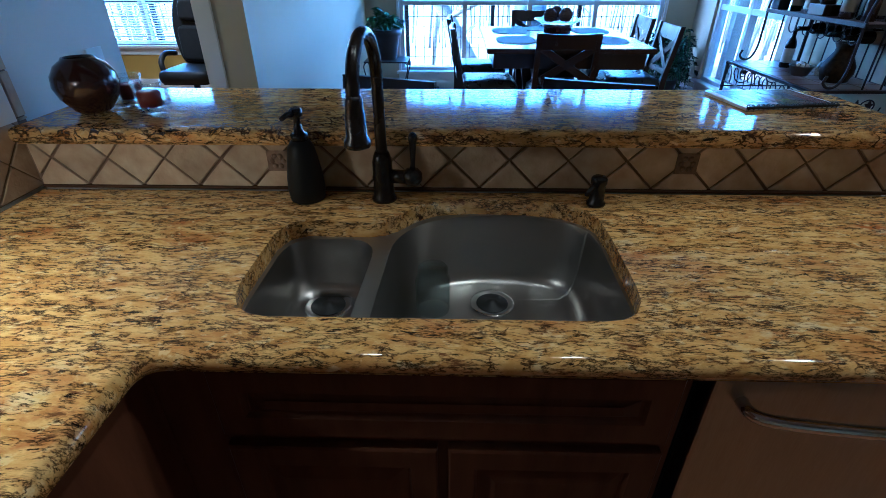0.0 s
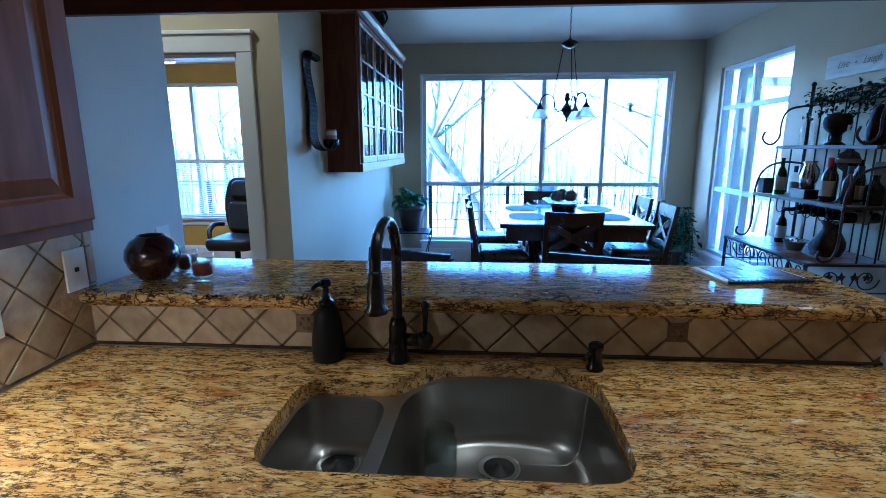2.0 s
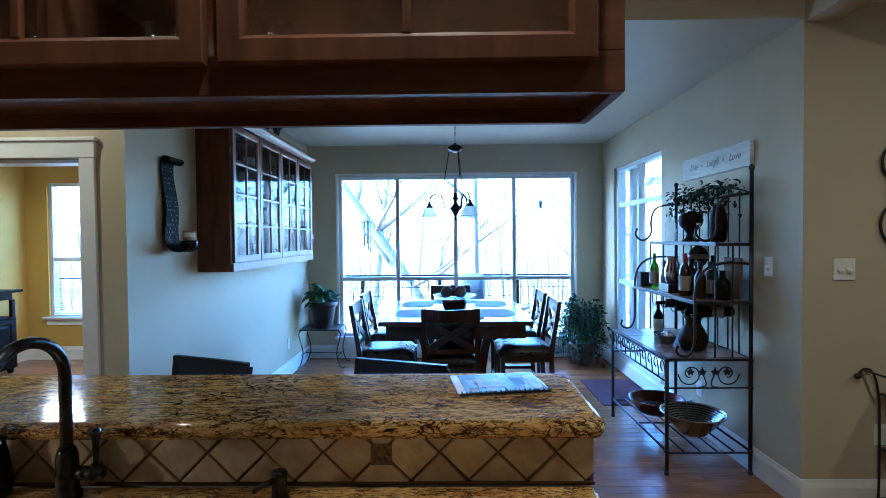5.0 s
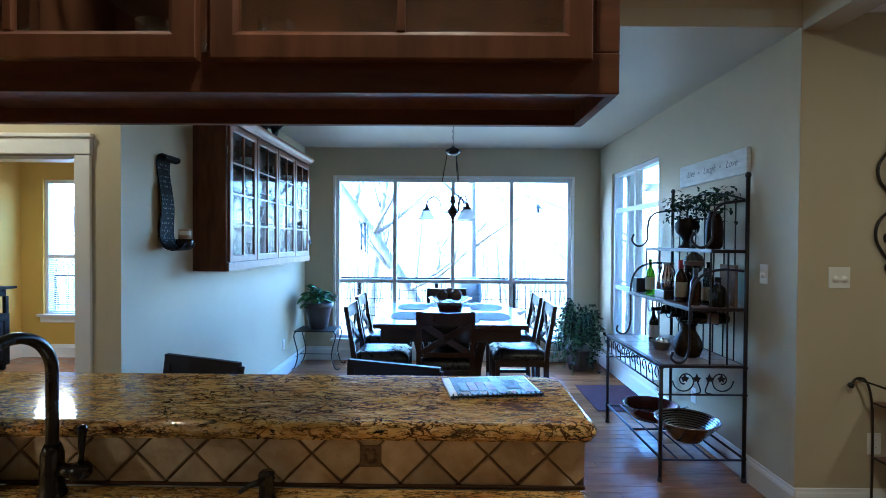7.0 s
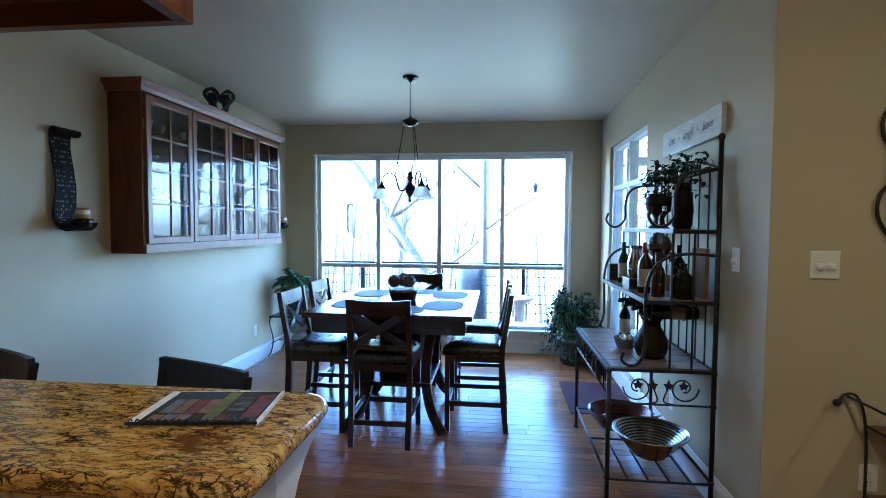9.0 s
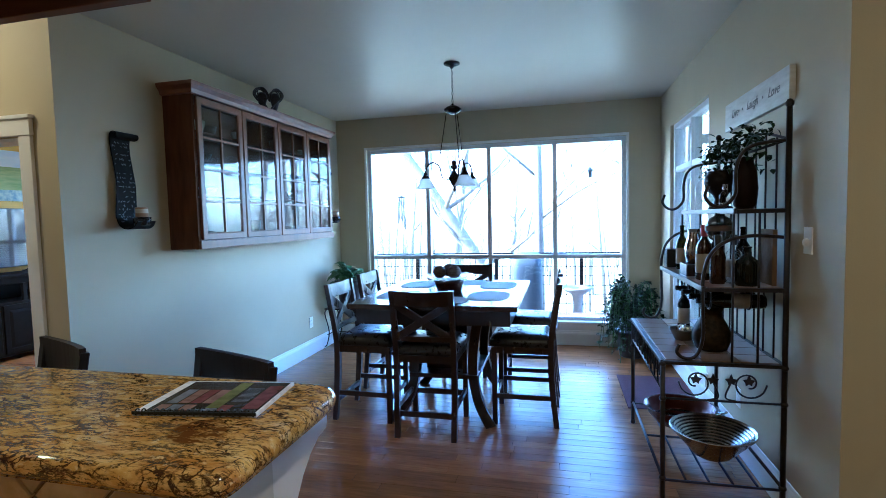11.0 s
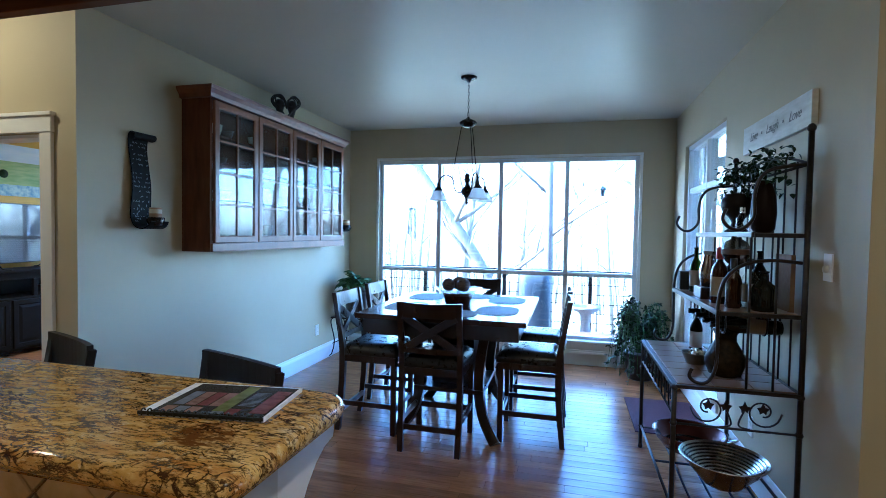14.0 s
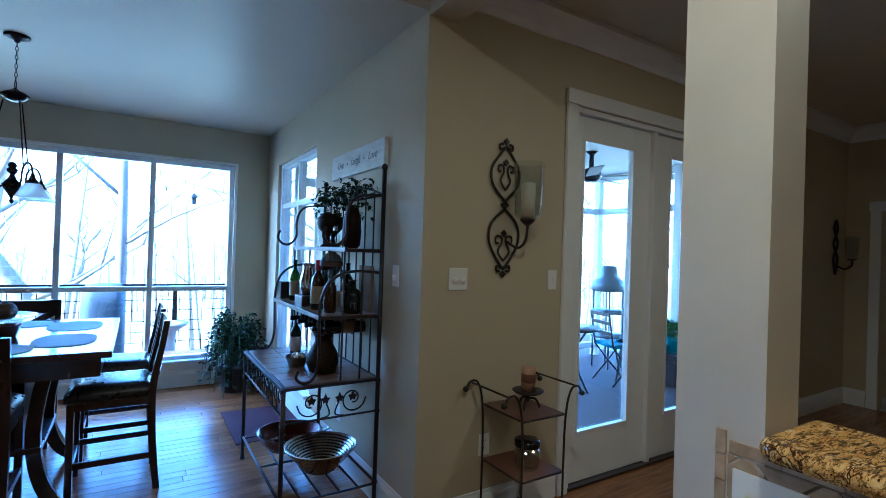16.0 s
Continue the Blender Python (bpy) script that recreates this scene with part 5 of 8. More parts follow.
# tabletop: iron frame with cross planks
bm = NB()
for b in ((RX0 - 0.012, RX0 + 0.012, RY0, RY1, 0.732, 0.75), (RX1 - 0.012, RX1 + 0.012, RY0, RY1, 0.732, 0.75), (RX0, RX1, RY0 - 0.012, RY0 + 0.012, 0.7325, 0.7495), (RX0, RX1, RY1 - 0.012, RY1 + 0.012, 0.7325, 0.7495)):
    box(bm, *b, bev=0.003)
part("shelf_frame", bm, M_IRON, rk)
n = 7
for k in range(n):
    a, b = RY0 + 0.014 + (RY1 - RY0 - 0.028) * k / n, RY0 + 0.014 + (RY1 - RY0 - 0.028) * (k + 1) / n
    for j in range(3):
        c, d = RX0 + 0.013 + (RX1 - RX0 - 0.026) * j / 3, RX0 + 0.013 + (RX1 - RX0 - 0.026) * (j + 1) / 3
        solid("tile", M_SHELF, rk, (c + 0.002, d - 0.002, a + 0.002, b - 0.002, 0.734, 0.752), bev=0.002)
MX0, MZ, UX0, UZ = 2.34, 1.115, 2.475, 1.487
for x0, z, nm in ((MX0, MZ, 6), (UX0, UZ, 6)):
    bm = NB()
    box(bm, x0 - 0.010, x0 + 0.010, RY0, RY1, z - 0.022, z + 0.004, bev=0.003)
    box(bm, x0, RX1, RY0 - 0.008, RY0 + 0.008, z - 0.0215, z - 0.002, bev=0.002)
    box(bm, x0, RX1, RY1 - 0.008, RY1 + 0.008, z - 0.0215, z - 0.002, bev=0.002)
    part("shelf_frame", bm, M_IRON, rk)
    for k in range(nm):
        a, b = RY0 + 0.009 + (RY1 - RY0 - 0.018) * k / nm, RY0 + 0.009 + (RY1 - RY0 - 0.018) * (k + 1) / nm
        solid("plank", M_SHELF, rk, (x0 + 0.011, RX1 - 0.013, a + 0.0015, b - 0.0015, z - 0.018, z), bev=0.002)
# lower rod shelf
for k in range(6):
    x = RX0 + (RX1 - RX0) * k / 5
    bm = NB()
    tube(bm, [(x, RY0, 0.152), (x, RY1, 0.152)], 0.006 if 0 < k < 5 else 0.008, 8)
    part("shelf_rod", bm, M_IRON, rk)
for y in (RY0, RY1, (RY0 + RY1) / 2):
    bm = NB()
    tube(bm, [(RX0, y, 0.142), (RX1, y, 0.142)], 0.007, 8)
    part("shelf_rod", bm, M_IRON, rk)
# apron scrolls under the tabletop
for y in (RY0, RY1):
    bm = NB()
    tube(bm, [(RX0, y, 0.56), (RX1, y, 0.56)], 0.006, 8)
    part("rail", bm, M_IRON, rk)
    for cx, s in ((RX0 + 0.15, 1), (RX1 - 0.15, -1)):
        bm = NB()
        wire(bm, [(cx + s * u, y, 0.65 + v) for u, v in spiral(0, 0, 0.078, 0.02, 180, 1.25)], 0.0045, 6, 2)
        wire(bm, [(cx + s * 0.078, y, 0.65), (cx + s * 0.10, y, 0.58), (cx + s * 0.05, y, 0.563)], 0.0045, 6)
        part("scroll", bm, M_IRON, rk)
    for cx in (RX0 + 0.15, RX1 - 0.15, (RX0 + RX1) / 2 - 0.04, (RX0 + RX1) / 2 + 0.04):
        bm = NB()
        loop = [(cx + r * math.cos(a) * 0.9, 0.66 + r * math.sin(a)) for r, a in [((0.036, 0.017, 0.031, 0.018, 0.024, 0.010, 0.024, 0.018, 0.031, 0.017)[k], 2 * math.pi * k / 10 + math.pi / 2) for k in range(10)]]
        f = [bm.verts.new((u, y - 0.003, v)) for u, v in loop]
        g = [bm.verts.new((u, y + 0.003, v)) for u, v in loop]
        bm.faces.new(f)
        bm.faces.new(g[::-1])
        for k in range(10):
            bm.faces.new((f[k], g[k], g[(k + 1) % 10], f[(k + 1) % 10]))
        bmesh.ops.recalc_face_normals(bm, faces=bm.faces)
        part("iron_leaf", bm, M_IRON, rk)
bm = NB()
tube(bm, [(RX0, RY0, 0.60), (RX0, RY1, 0.60)], 0.006, 8)
part("rail", bm, M_IRON, rk)
for k in range(10):
    y = RY0 + 0.06 + (RY1 - RY0 - 0.12) * k / 9
    bm = NB()
    wire(bm, [(RX0, y - 0.04, 0.605), (RX0, y - 0.02, 0.70), (RX0, y + 0.02, 0.72), (RX0, y + 0.035, 0.68), (RX0, y + 0.01, 0.655)], 0.004, 6, 4)
    part("scroll", bm, M_IRON, rk)
# side irons: hooks that sweep up to the shelves and arch to the back posts
for y in (RY0 + 0.012, RY1 - 0.012):
    bm = NB()
    wire(bm, [(2.235, y, 0.83), (2.225, y, 0.79), (2.26, y, 0.762), (2.31, y, 0.775), (MX0, y, 0.86), (MX0, y, 1.02), (MX0, y, 1.16), (2.37, y, 1.27), (2.44, y, 1.335), (2.55, y, 1.36), (RX1, y, 1.35)], 0.0085, 8)
    part("side_iron", bm, M_IRON, rk)
    bm = NB()
    wire(bm, [(2.36, y, 1.60), (2.345, y, 1.55), (2.38, y, 1.507), (2.43, y, 1.505), (UX0, y, 1.56), (UX0, y, 1.66), (2.50, y, 1.745), (2.56, y, 1.785), (RX1, y, 1.80)], 0.0085, 8)
    part("side_iron", bm, M_IRON, rk)
    bm = NB()
    tube(bm, [(2.47, y, 0.75), (2.47, y, 1.47)], 0.006, 8)
    part("side_bar", bm, M_IRON, rk)
    bm = NB()
    tube(bm, [(2.58, y, 0.75), (2.58, y, 1.47)], 0.006, 8)
    part("side_bar", bm, M_IRON, rk)
for k in range(1, 8):
    y = RY0 + (RY1 - RY0) * k / 8
    bm = NB()
    tube(bm, [(RX1, y, 0.75), (RX1, y, 1.80 + 0.09 * math.sin(math.pi * k / 8))], 0.005, 8)
    part("back_bar", bm, M_IRON, rk)
bm = NB()
wire(bm, [(RX1, RY0 + (RY1 - RY0) * k / 8, 1.80 + 0.09 * math.sin(math.pi * k / 8)) for k in range(9)], 0.007, 8, 3)
tube(bm, [(RX1, RY0, 1.80), (RX1, RY1, 1.80)], 0.007, 8)
part("back_arch", bm, M_IRON, rk)

# things on the rack
def turned(name, label, cat, x, y, z, prof, material, group="", n=24, pname="body"):
    t = thing(name, label, cat, (x, y, z), group)
    bm = NB()
    lathe(bm, [(r, z + h) for r, h in prof], (x, y, 0), n)
    part(pname, bm, material, t)
    return t


M_STEELPAN = mat("polished_steel", (0.74, 0.72, 0.69), 0.22, 1.0, scale=10, amount=0.2)
M_COPPER = mat("copper_red_enamel", (0.13, 0.035, 0.025), 0.25, 0.3, scale=12, amount=0.4)
zz = 0.159
ribs = []
for k in range(11):
    f = k / 10
    r, h = 0.085 + 0.118 * f, 0.012 + 0.134 * f
    ribs += [(r, h), (r + 0.0105, h + 0.001)]
t = turned("steel_bowl", "wide ribbed stainless steel bowl on the lower shelf", "bowl", 2.46, 3.33, zz,
           [(0.07, 0.0), (0.08, 0.003)] + ribs + [(0.213, 0.152), (0.208, 0.154)] + [(r - 0.006, h + 0.003) for r, h in ribs[::-1]] + [(0.07, 0.012), (0.0, 0.010)], M_STEELPAN, n=40)
# Dark rings put the shade between the bowl's ribs into colour.
M_RIB_SHADE = mat("shaded_steel_ring", (0.16, 0.15, 0.14), 0.25, 1.0, scale=20, amount=0.3)
for k in range(10):
    f = (k + 0.5) / 10
    rr, hh = 0.085 + 0.118 * f - 0.004, zz + 0.012 + 0.134 * f + 0.004
    bm = NB()
    tube(bm, [(2.46 + rr * math.cos(a), 3.33 + rr * math.sin(a), hh) for a in [2 * math.pi * j / 40 for j in range(40)]], 0.0034, 6, closed=True)
    part("rib_shade_ring", bm, M_RIB_SHADE, t)
t = turned("red_pan", "wide maroon enamel pan with steel inside on the lower shelf", "pan", 2.39, 3.76, zz,
           [(0.12, 0.0), (0.14, 0.006), (0.185, 0.06), (0.205, 0.105), (0.209, 0.108), (0.200, 0.107), (0.18, 0.066), (0.15, 0.03), (0.0, 0.026)], M_COPPER, n=36)
bm = NB()
lathe(bm, [(0.145, zz + 0.031), (0.12, zz + 0.0305), (0.0, zz + 0.0285)], (2.39, 3.76, 0), 32)
part("pan_floor", bm, M_CHROME, t, "shiny steel pan floor")
wire_bm = NB()
wire(wire_bm, [(2.55, 3.66, zz + 0.09), (2.60, 3.63, zz + 0.12), (2.63, 3.66, zz + 0.12), (2.59, 3.70, zz + 0.09)], 0.006)
part("handle", wire_bm, M_CHROME, t)

T1 = 0.752
t = turned("wire_basket", "small pewter bowl with foil-wrapped sweets on the rack", "bowl", 2.35, 3.50, T1,
           [(0.045, 0.0), (0.05, 0.006), (0.072, 0.06), (0.078, 0.066), (0.07, 0.063), (0.05, 0.02), (0.0, 0.015)], mat("pewter", (0.30, 0.29, 0.27), 0.35, 0.9, scale=20, amount=0.4, bump=0.2))
rnd = random.Random(3)
for k in range(9):
    a = k * 2.4
    r = 0.012 + 0.004 * k
    bm = NB()
    bmesh.ops.create_icosphere(bm, subdivisions=1, radius=0.016, matrix=Matrix.LocRotScale((2.35 + r * math.cos(a), 3.50 + r * math.sin(a), T1 + 0.062 + 0.01 * (k < 3)), Euler((a, 1, a)), (1.2, 0.9, 0.8)))
    part("sweet", bm, M_PLATE if k % 2 else M_STEELPAN, t)
t = turned("vine_vase", "black figured vase with bronze leaf pattern on the rack", "vase", 2.44, 3.29, T1,
           [(0.055, 0.0), (0.075, 0.010), (0.094, 0.06), (0.092, 0.10), (0.07, 0.145), (0.05, 0.18), (0.048, 0.205), (0.064, 0.235), (0.058, 0.236), (0.040, 0.20), (0.0, 0.14)],
           mat("leaf_pattern_glaze", (0.008, 0.007, 0.006), 0.5, col2=(0.06, 0.036, 0.014), scale=45, amount=0.35, spec=0.1))
bm = NB()
lathe(bm, [(0.0, 0.0), (0.03, 0.004), (0.038, 0.04), (0.03, 0.085), (0.014, 0.10), (0.0, 0.102)], (0, 0, 0), 14)
bmesh.ops.transform(bm, matrix=Matrix.Translation((2.455, 3.455, T1 + 0.006)) @ Matrix.Rotation(radians(9), 4, "X"), verts=bm.verts)
t = thing("egg_ornament", "white ornament with dark speckles on the rack", "ornament", (2.455, 3.455, T1))
part("body", bm, mat("speckled_white_glaze", (0.62, 0.60, 0.56), 0.4, col2=(0.03, 0.03, 0.03), scale=60, amount=0.45), t)
# bottles lying in a holder under the middle shelf
M_BOTTLE = mat("dark_wine_bottle_glass", (0.009, 0.011, 0.008), 0.14, scale=10, amount=0.2, spec=0.3, coat=0.1)
M_BOTTLE_GREEN = pane_glass("green_bottle_glass", (0.16, 0.25, 0.03), 0.03, 0.8)
M_LABEL = mat("paper_label", (0.36, 0.31, 0.22), 0.6, scale=30, amount=0.3)
M_FOIL = mat("red_foil", (0.35, 0.03, 0.025), 0.35, 0.3, scale=20, amount=0.3)
hold = thing("bottle_holder", "iron bottle holder hung under the middle shelf", "bottle holder", (2.5, 3.6, 0.95))
for k, y in enumerate((3.20, 3.34, 3.50, 3.66, 3.82)):
    for x in (2.40, 2.58):
        bm = NB()
        tube(bm, [(x, y + 0.043 * math.sin(a), 1.0 + 0.043 * (1 - math.cos(a)) - 0.015) for a in [radians(-100 + 200 * j / 10) for j in range(11)]], 0.004, 6)
        tube(bm, [(x, y + 0.043, 1.035), (x, y + 0.043, MZ - 0.02)], 0.004, 6)
        tube(bm, [(x, y - 0.043, 1.035), (x, y - 0.043, MZ - 0.02)], 0.004, 6)
        part("cradle", bm, M_IRON, hold)
for k, y in enumerate((3.20, 3.34, 3.50, 3.66)):
    w = thing("wine_bottle", "dark wine bottle lying in the iron holder", "bottle", (2.47, y, 0.99), "lying wine bottles")
    bm = NB()
    lathe(bm, [(0.0, 0.0), (0.034, 0.002), (0.036, 0.02), (0.036, 0.19), (0.03, 0.22), (0.0145, 0.245), (0.0135, 0.30), (0.015, 0.302), (0.015, 0.312), (0.0, 0.313)], (2.655, y, 1.026), 18, axis="x")
    bmesh.ops.rotate(bm, cent=(2.655, y, 1.026), matrix=Matrix.Rotation(math.pi, 3, "Z"), verts=bm.verts)
    part("body", bm, M_BOTTLE, w)
    bm = NB()
    lathe(bm, [(0.0365, 0.07), (0.0368, 0.071), (0.0368, 0.15), (0.0365, 0.151)], (2.655, y, 1.026), 18, axis="x")
    bmesh.ops.rotate(bm, cent=(2.655, y, 1.026), matrix=Matrix.Rotation(math.pi, 3, "Z"), verts=bm.verts)
    part("label", bm, M_LABEL, w)


def bottle(label, x, y, z, h, r, material, lab=None, cap=None, group="bottles on the rack"):
    t = thing("bottle", label, "bottle", (x, y, z), group)
    bm = NB()
    lathe(bm, [(r * 0.9, z), (r, z + 0.008), (r, z + h * 0.55), (r * 0.85, z + h * 0.65), (r * 0.38, z + h * 0.76), (r * 0.34, z + h * 0.96), (r * 0.40, z + h * 0.965), (r * 0.40, z + h), (0.0, z + h + 0.001)], (x, y, 0), 18)
    part("body", bm, material, t)
    if lab:
        bm = NB()
        lathe(bm, [(r * 1.01, z + h * 0.13), (r * 1.02, z + h * 0.135), (r * 1.02, z + h * 0.48), (r * 1.01, z + h * 0.485)], (x, y, 0), 18)
        part("label", bm, lab, t)
    if cap:
        bm = NB()
        lathe(bm, [(r * 0.42, z + h * 0.80), (r * 0.44, z + h * 0.81), (r * 0.46, z + h + 0.004), (0.0, z + h + 0.006)], (x, y, 0), 14)
        part("cap", bm, cap, t)
    return t


bottle("dark wine bottle with a white label on the rack", 2.42, 3.80, T1, 0.27, 0.036, M_BOTTLE, M_PLATE)
T2 = MZ + 0.0005
M_AMBER = mat("amber_spirit", (0.030, 0.011, 0.004), 0.15, scale=10, amount=0.3, coat=0.2)
bx = thing("chalk_box", "small black box on the middle shelf", "box", (2.42, 4.05, T2))
solid("body", M_BLACK, bx, (2.36, 2.44, 4.0, 4.09, T2, T2 + 0.12), bev=0.003)
solid("face", mat("grey_slate", (0.06, 0.07, 0.08), 0.5, scale=20, amount=0.4), bx, (2.3585, 2.3599, 4.01, 4.08, T2 + 0.01, T2 + 0.11))
bottle("green glass bottle with a pale label on the rack", 2.43, 3.90, T2, 0.28, 0.036, M_BOTTLE_GREEN, M_LABEL)
t = turned("silver_jug", "polished silver jug on a dark wooden block", "jug", 2.43, 3.58, T2 + 0.066,
           [(0.04, 0), (0.045, 0.006), (0.055, 0.05), (0.058, 0.09), (0.045, 0.14), (0.038, 0.17), (0.044, 0.20), (0.040, 0.20), (0.034, 0.17), (0.0, 0.10)], mat("polished_silver", (0.55, 0.51, 0.49), 0.14, 1.0, scale=8, amount=0.5))
bm = NB()
wire(bm, [(2.43, 3.535, T2 + 0.10), (2.43, 3.49, T2 + 0.14), (2.43, 3.48, T2 + 0.20), (2.43, 3.52, T2 + 0.24)], 0.006)
part("handle", bm, M_RED_GLASS, t)
bm = NB()
wire(bm, [(2.43, 3.625, T2 + 0.10), (2.43, 3.67, T2 + 0.14), (2.43, 3.68, T2 + 0.20), (2.43, 3.64, T2 + 0.24)], 0.006)
part("handle", bm, M_RED_GLASS, t)
bx = thing("plinth_block", "square dark stained wooden block under the jug", "block", (2.43, 3.58, T2))
solid("body", M_DARKWOOD, bx, (2.365, 2.495, 3.50, 3.66, T2, T2 + 0.065), bev=0.004)
bottle("bourbon bottle with red wax top on the rack", 2.42, 3.36, T2, 0.29, 0.042, M_AMBER, M_LABEL, M_FOIL)
bottle("dark liquor bottle with a black cap on the rack", 2.50, 3.44, T2, 0.27, 0.036, M_BOTTLE, None, M_BLACK)
bottle("clear liquor bottle with a dark cap on the rack", 2.52, 3.22, T2, 0.24, 0.038, M_GLASS, M_LABEL, M_BLACK)
bottle("amber liquor bottle on the rack", 2.44, 3.20, T2, 0.24, 0.036, M_AMBER, None, M_BLACK)
bottle("dark squat bottle on the rack", 2.55, 3.13, T2, 0.19, 0.052, M_BOTTLE)
bottle("tall dark bottle on the rack", 2.60, 3.34, T2, 0.28, 0.036, M_BOTTLE)
bottle("clear slim bottle on the rack", 2.46, 3.78, T2, 0.22, 0.032, M_GLASS, M_LABEL, M_BLACK)
t = turned("globe_decanter", "smoky glass globe decanter with a brown band on the rack", "decanter", 2.47, 3.28, T2,
           [(0.034, 0.0), (0.036, 0.008), (0.02, 0.03), (0.017, 0.16), (0.02, 0.205), (0.045, 0.225), (0.064, 0.26), (0.066, 0.29), (0.05, 0.325), (0.025, 0.34), (0.022, 0.355), (0.0, 0.356)], pane_glass("smoky_glass", (0.30, 0.27, 0.24), 0.03, 0.8))
bm = NB()
lathe(bm, [(0.0655, T2 + 0.262), (0.067, T2 + 0.264), (0.0675, T2 + 0.288), (0.0665, T2 + 0.290)], (2.47, 3.28, 0), 24)
part("band", bm, mat("brown_band_paper", (0.12, 0.07, 0.045), 0.6, scale=30, amount=0.4), t)
bx = thing("cork_board", "small tan cork plaque standing at the back of the rack", "plaque", (2.66, 3.2, T2))
solid("body", mat("cork", (0.20, 0.115, 0.05), 0.8, scale=40, amount=0.5, bump=0.4), bx, (2.655, 2.675, 3.12, 3.30, T2, T2 + 0.27), bev=0.002)
T3 = UZ + 0.0005
t = turned("urn", "dark bronze footed urn on the top shelf", "urn", 2.55, 3.55, T3,
           [(0.06, 0), (0.062, 0.012), (0.035, 0.03), (0.028, 0.06), (0.04, 0.085), (0.075, 0.12), (0.085, 0.155), (0.08, 0.19), (0.065, 0.205), (0.072, 0.215), (0.06, 0.215), (0.05, 0.19), (0.0, 0.12)], mat("black_patina_urn", (0.014, 0.011, 0.010), 0.5, col2=(0.02, 0.014, 0.011), scale=20, amount=0.5, spec=0.12, bump=0.1))
bottle("clear square decanter on the top shelf", 2.53, 3.84, T3, 0.24, 0.04, M_GLASS)
bottle("clear small flask on the top shelf", 2.56, 3.72, T3, 0.16, 0.035, M_GLASS)
bottle("whisky bottle with pale label on the top shelf", 2.60, 3.30, T3, 0.25, 0.036, M_AMBER, M_LABEL, M_BLACK)
bottle("clear round flask on the top shelf", 2.53, 3.40, T3, 0.13, 0.03, M_GLASS, None, M_CHROME)
t = turned("tall_vase", "slim dark brown vase on the top shelf", "vase", 2.56, 3.20, T3, [(0.035, 0), (0.05, 0.02), (0.056, 0.10), (0.05, 0.18), (0.035, 0.23), (0.04, 0.25), (0.032, 0.25), (0.0, 0.15)], mat("dark_brown_glaze", (0.014, 0.007, 0.006), 0.5, scale=10, amount=0.4, spec=0.1))


def leaf_mesh(bm, base, direction, size, rnd, curl=0.25):
    d = Vector(direction).normalized()
    side = d.cross(Vector((rnd.uniform(-0.4, 0.4), rnd.uniform(-0.4, 0.4), 1))).normalized()
    up = side.cross(d)
    w = size * 0.36
    pts = [(0, 0), (0.3, 1), (0.65, 0.85), (1, 0)]
    mid = [bm.verts.new(Vector(base) + d * size * t - up * curl * size * t * t) for t, _ in pts]
    L = [bm.verts.new(Vector(base) + d * size * t + side * w * s - up * curl * size * t * t + up * 0.12 * size) for t, s in pts[1:3]]
    R = [bm.verts.new(Vector(base) + d * size * t - side * w * s - up * curl * size * t * t + up * 0.12 * size) for t, s in pts[1:3]]
    for S in (L, R):
        bm.faces.new((mid[0], mid[1], S[0]))
        bm.faces.new((mid[1], mid[2], S[1], S[0]))
        bm.faces.new((mid[2], mid[3], S[1]))


# ivy garland over the top of the rack
iv = thing("ivy_garland", "artificial ivy garland draped along the rack top", "garland", (2.62, 3.55, 1.70))
rnd = random.Random(11)
bm = NB()
wire(bm, [(2.60, 3.12 + 0.09 * k, 1.815 + 0.03 * math.sin(k * 1.7)) for k in range(10)], 0.006, 6)
part("stem", bm, M_LEAF_DARK, iv)
bm = NB()
for k in range(420):
    y = rnd.uniform(3.10, 3.95)
    hang = rnd.random() ** 2 * 0.17
    p = (2.62 + rnd.uniform(-0.09, 0.05), y, 1.85 + rnd.uniform(-0.03, 0.06) - hang)
    leaf_mesh(bm, p, (rnd.uniform(-1, 0.6), rnd.uniform(-1, 1), rnd.uniform(-0.9, 0.5)), rnd.uniform(0.022, 0.042), rnd)
part("leaves", bm, M_LEAF_DARK, iv)["kind"] = "stuff"

# wall sign
sg = thing("wall_sign", "weathered white wooden sign with black script lettering on the wall", "sign", (2.72, 3.6, 1.98))
solid("board", mat("distressed_white_board", (0.72, 0.72, 0.70), 0.6, col2=(0.50, 0.49, 0.46), scale=9, stretch=(1, 1, 4), amount=0.5, bump=0.1), sg, (2.70, 2.727, 3.09, 3.99, 1.98, 2.145), bev=0.003)
M_INK = mat("faded_lettering", (0.26, 0.26, 0.27), 0.7, scale=30, amount=0.4)
for word, wy in (("Live", 3.81), ("Laugh", 3.54), ("Love", 3.26)):
    cu = bpy.data.curves.new("lettering", "FONT")
    cu.body, cu.size, cu.extrude, cu.align_x, cu.align_y, cu.shear = word, 0.07, 0.0006, "CENTER", "CENTER", 0.4
    tmp = new("lettering", cu)
    dg = bpy.context.evaluated_depsgraph_get()
    me = bpy.data.meshes.new_from_object(tmp.evaluated_get(dg))
    bpy.data.objects.remove(tmp)
    me.transform(Matrix.Translation((2.6985, wy, 2.065)) @ Matrix.Rotation(radians(-90), 4, "Z") @ Matrix.Rotation(radians(90), 4, "X"))
    me.materials.clear()
    me.materials.append(M_INK)
    lt = new("lettering", me)
    lt.parent = sg
    lt.matrix_parent_inverse = Matrix.Translation(-Vector(sg.location))
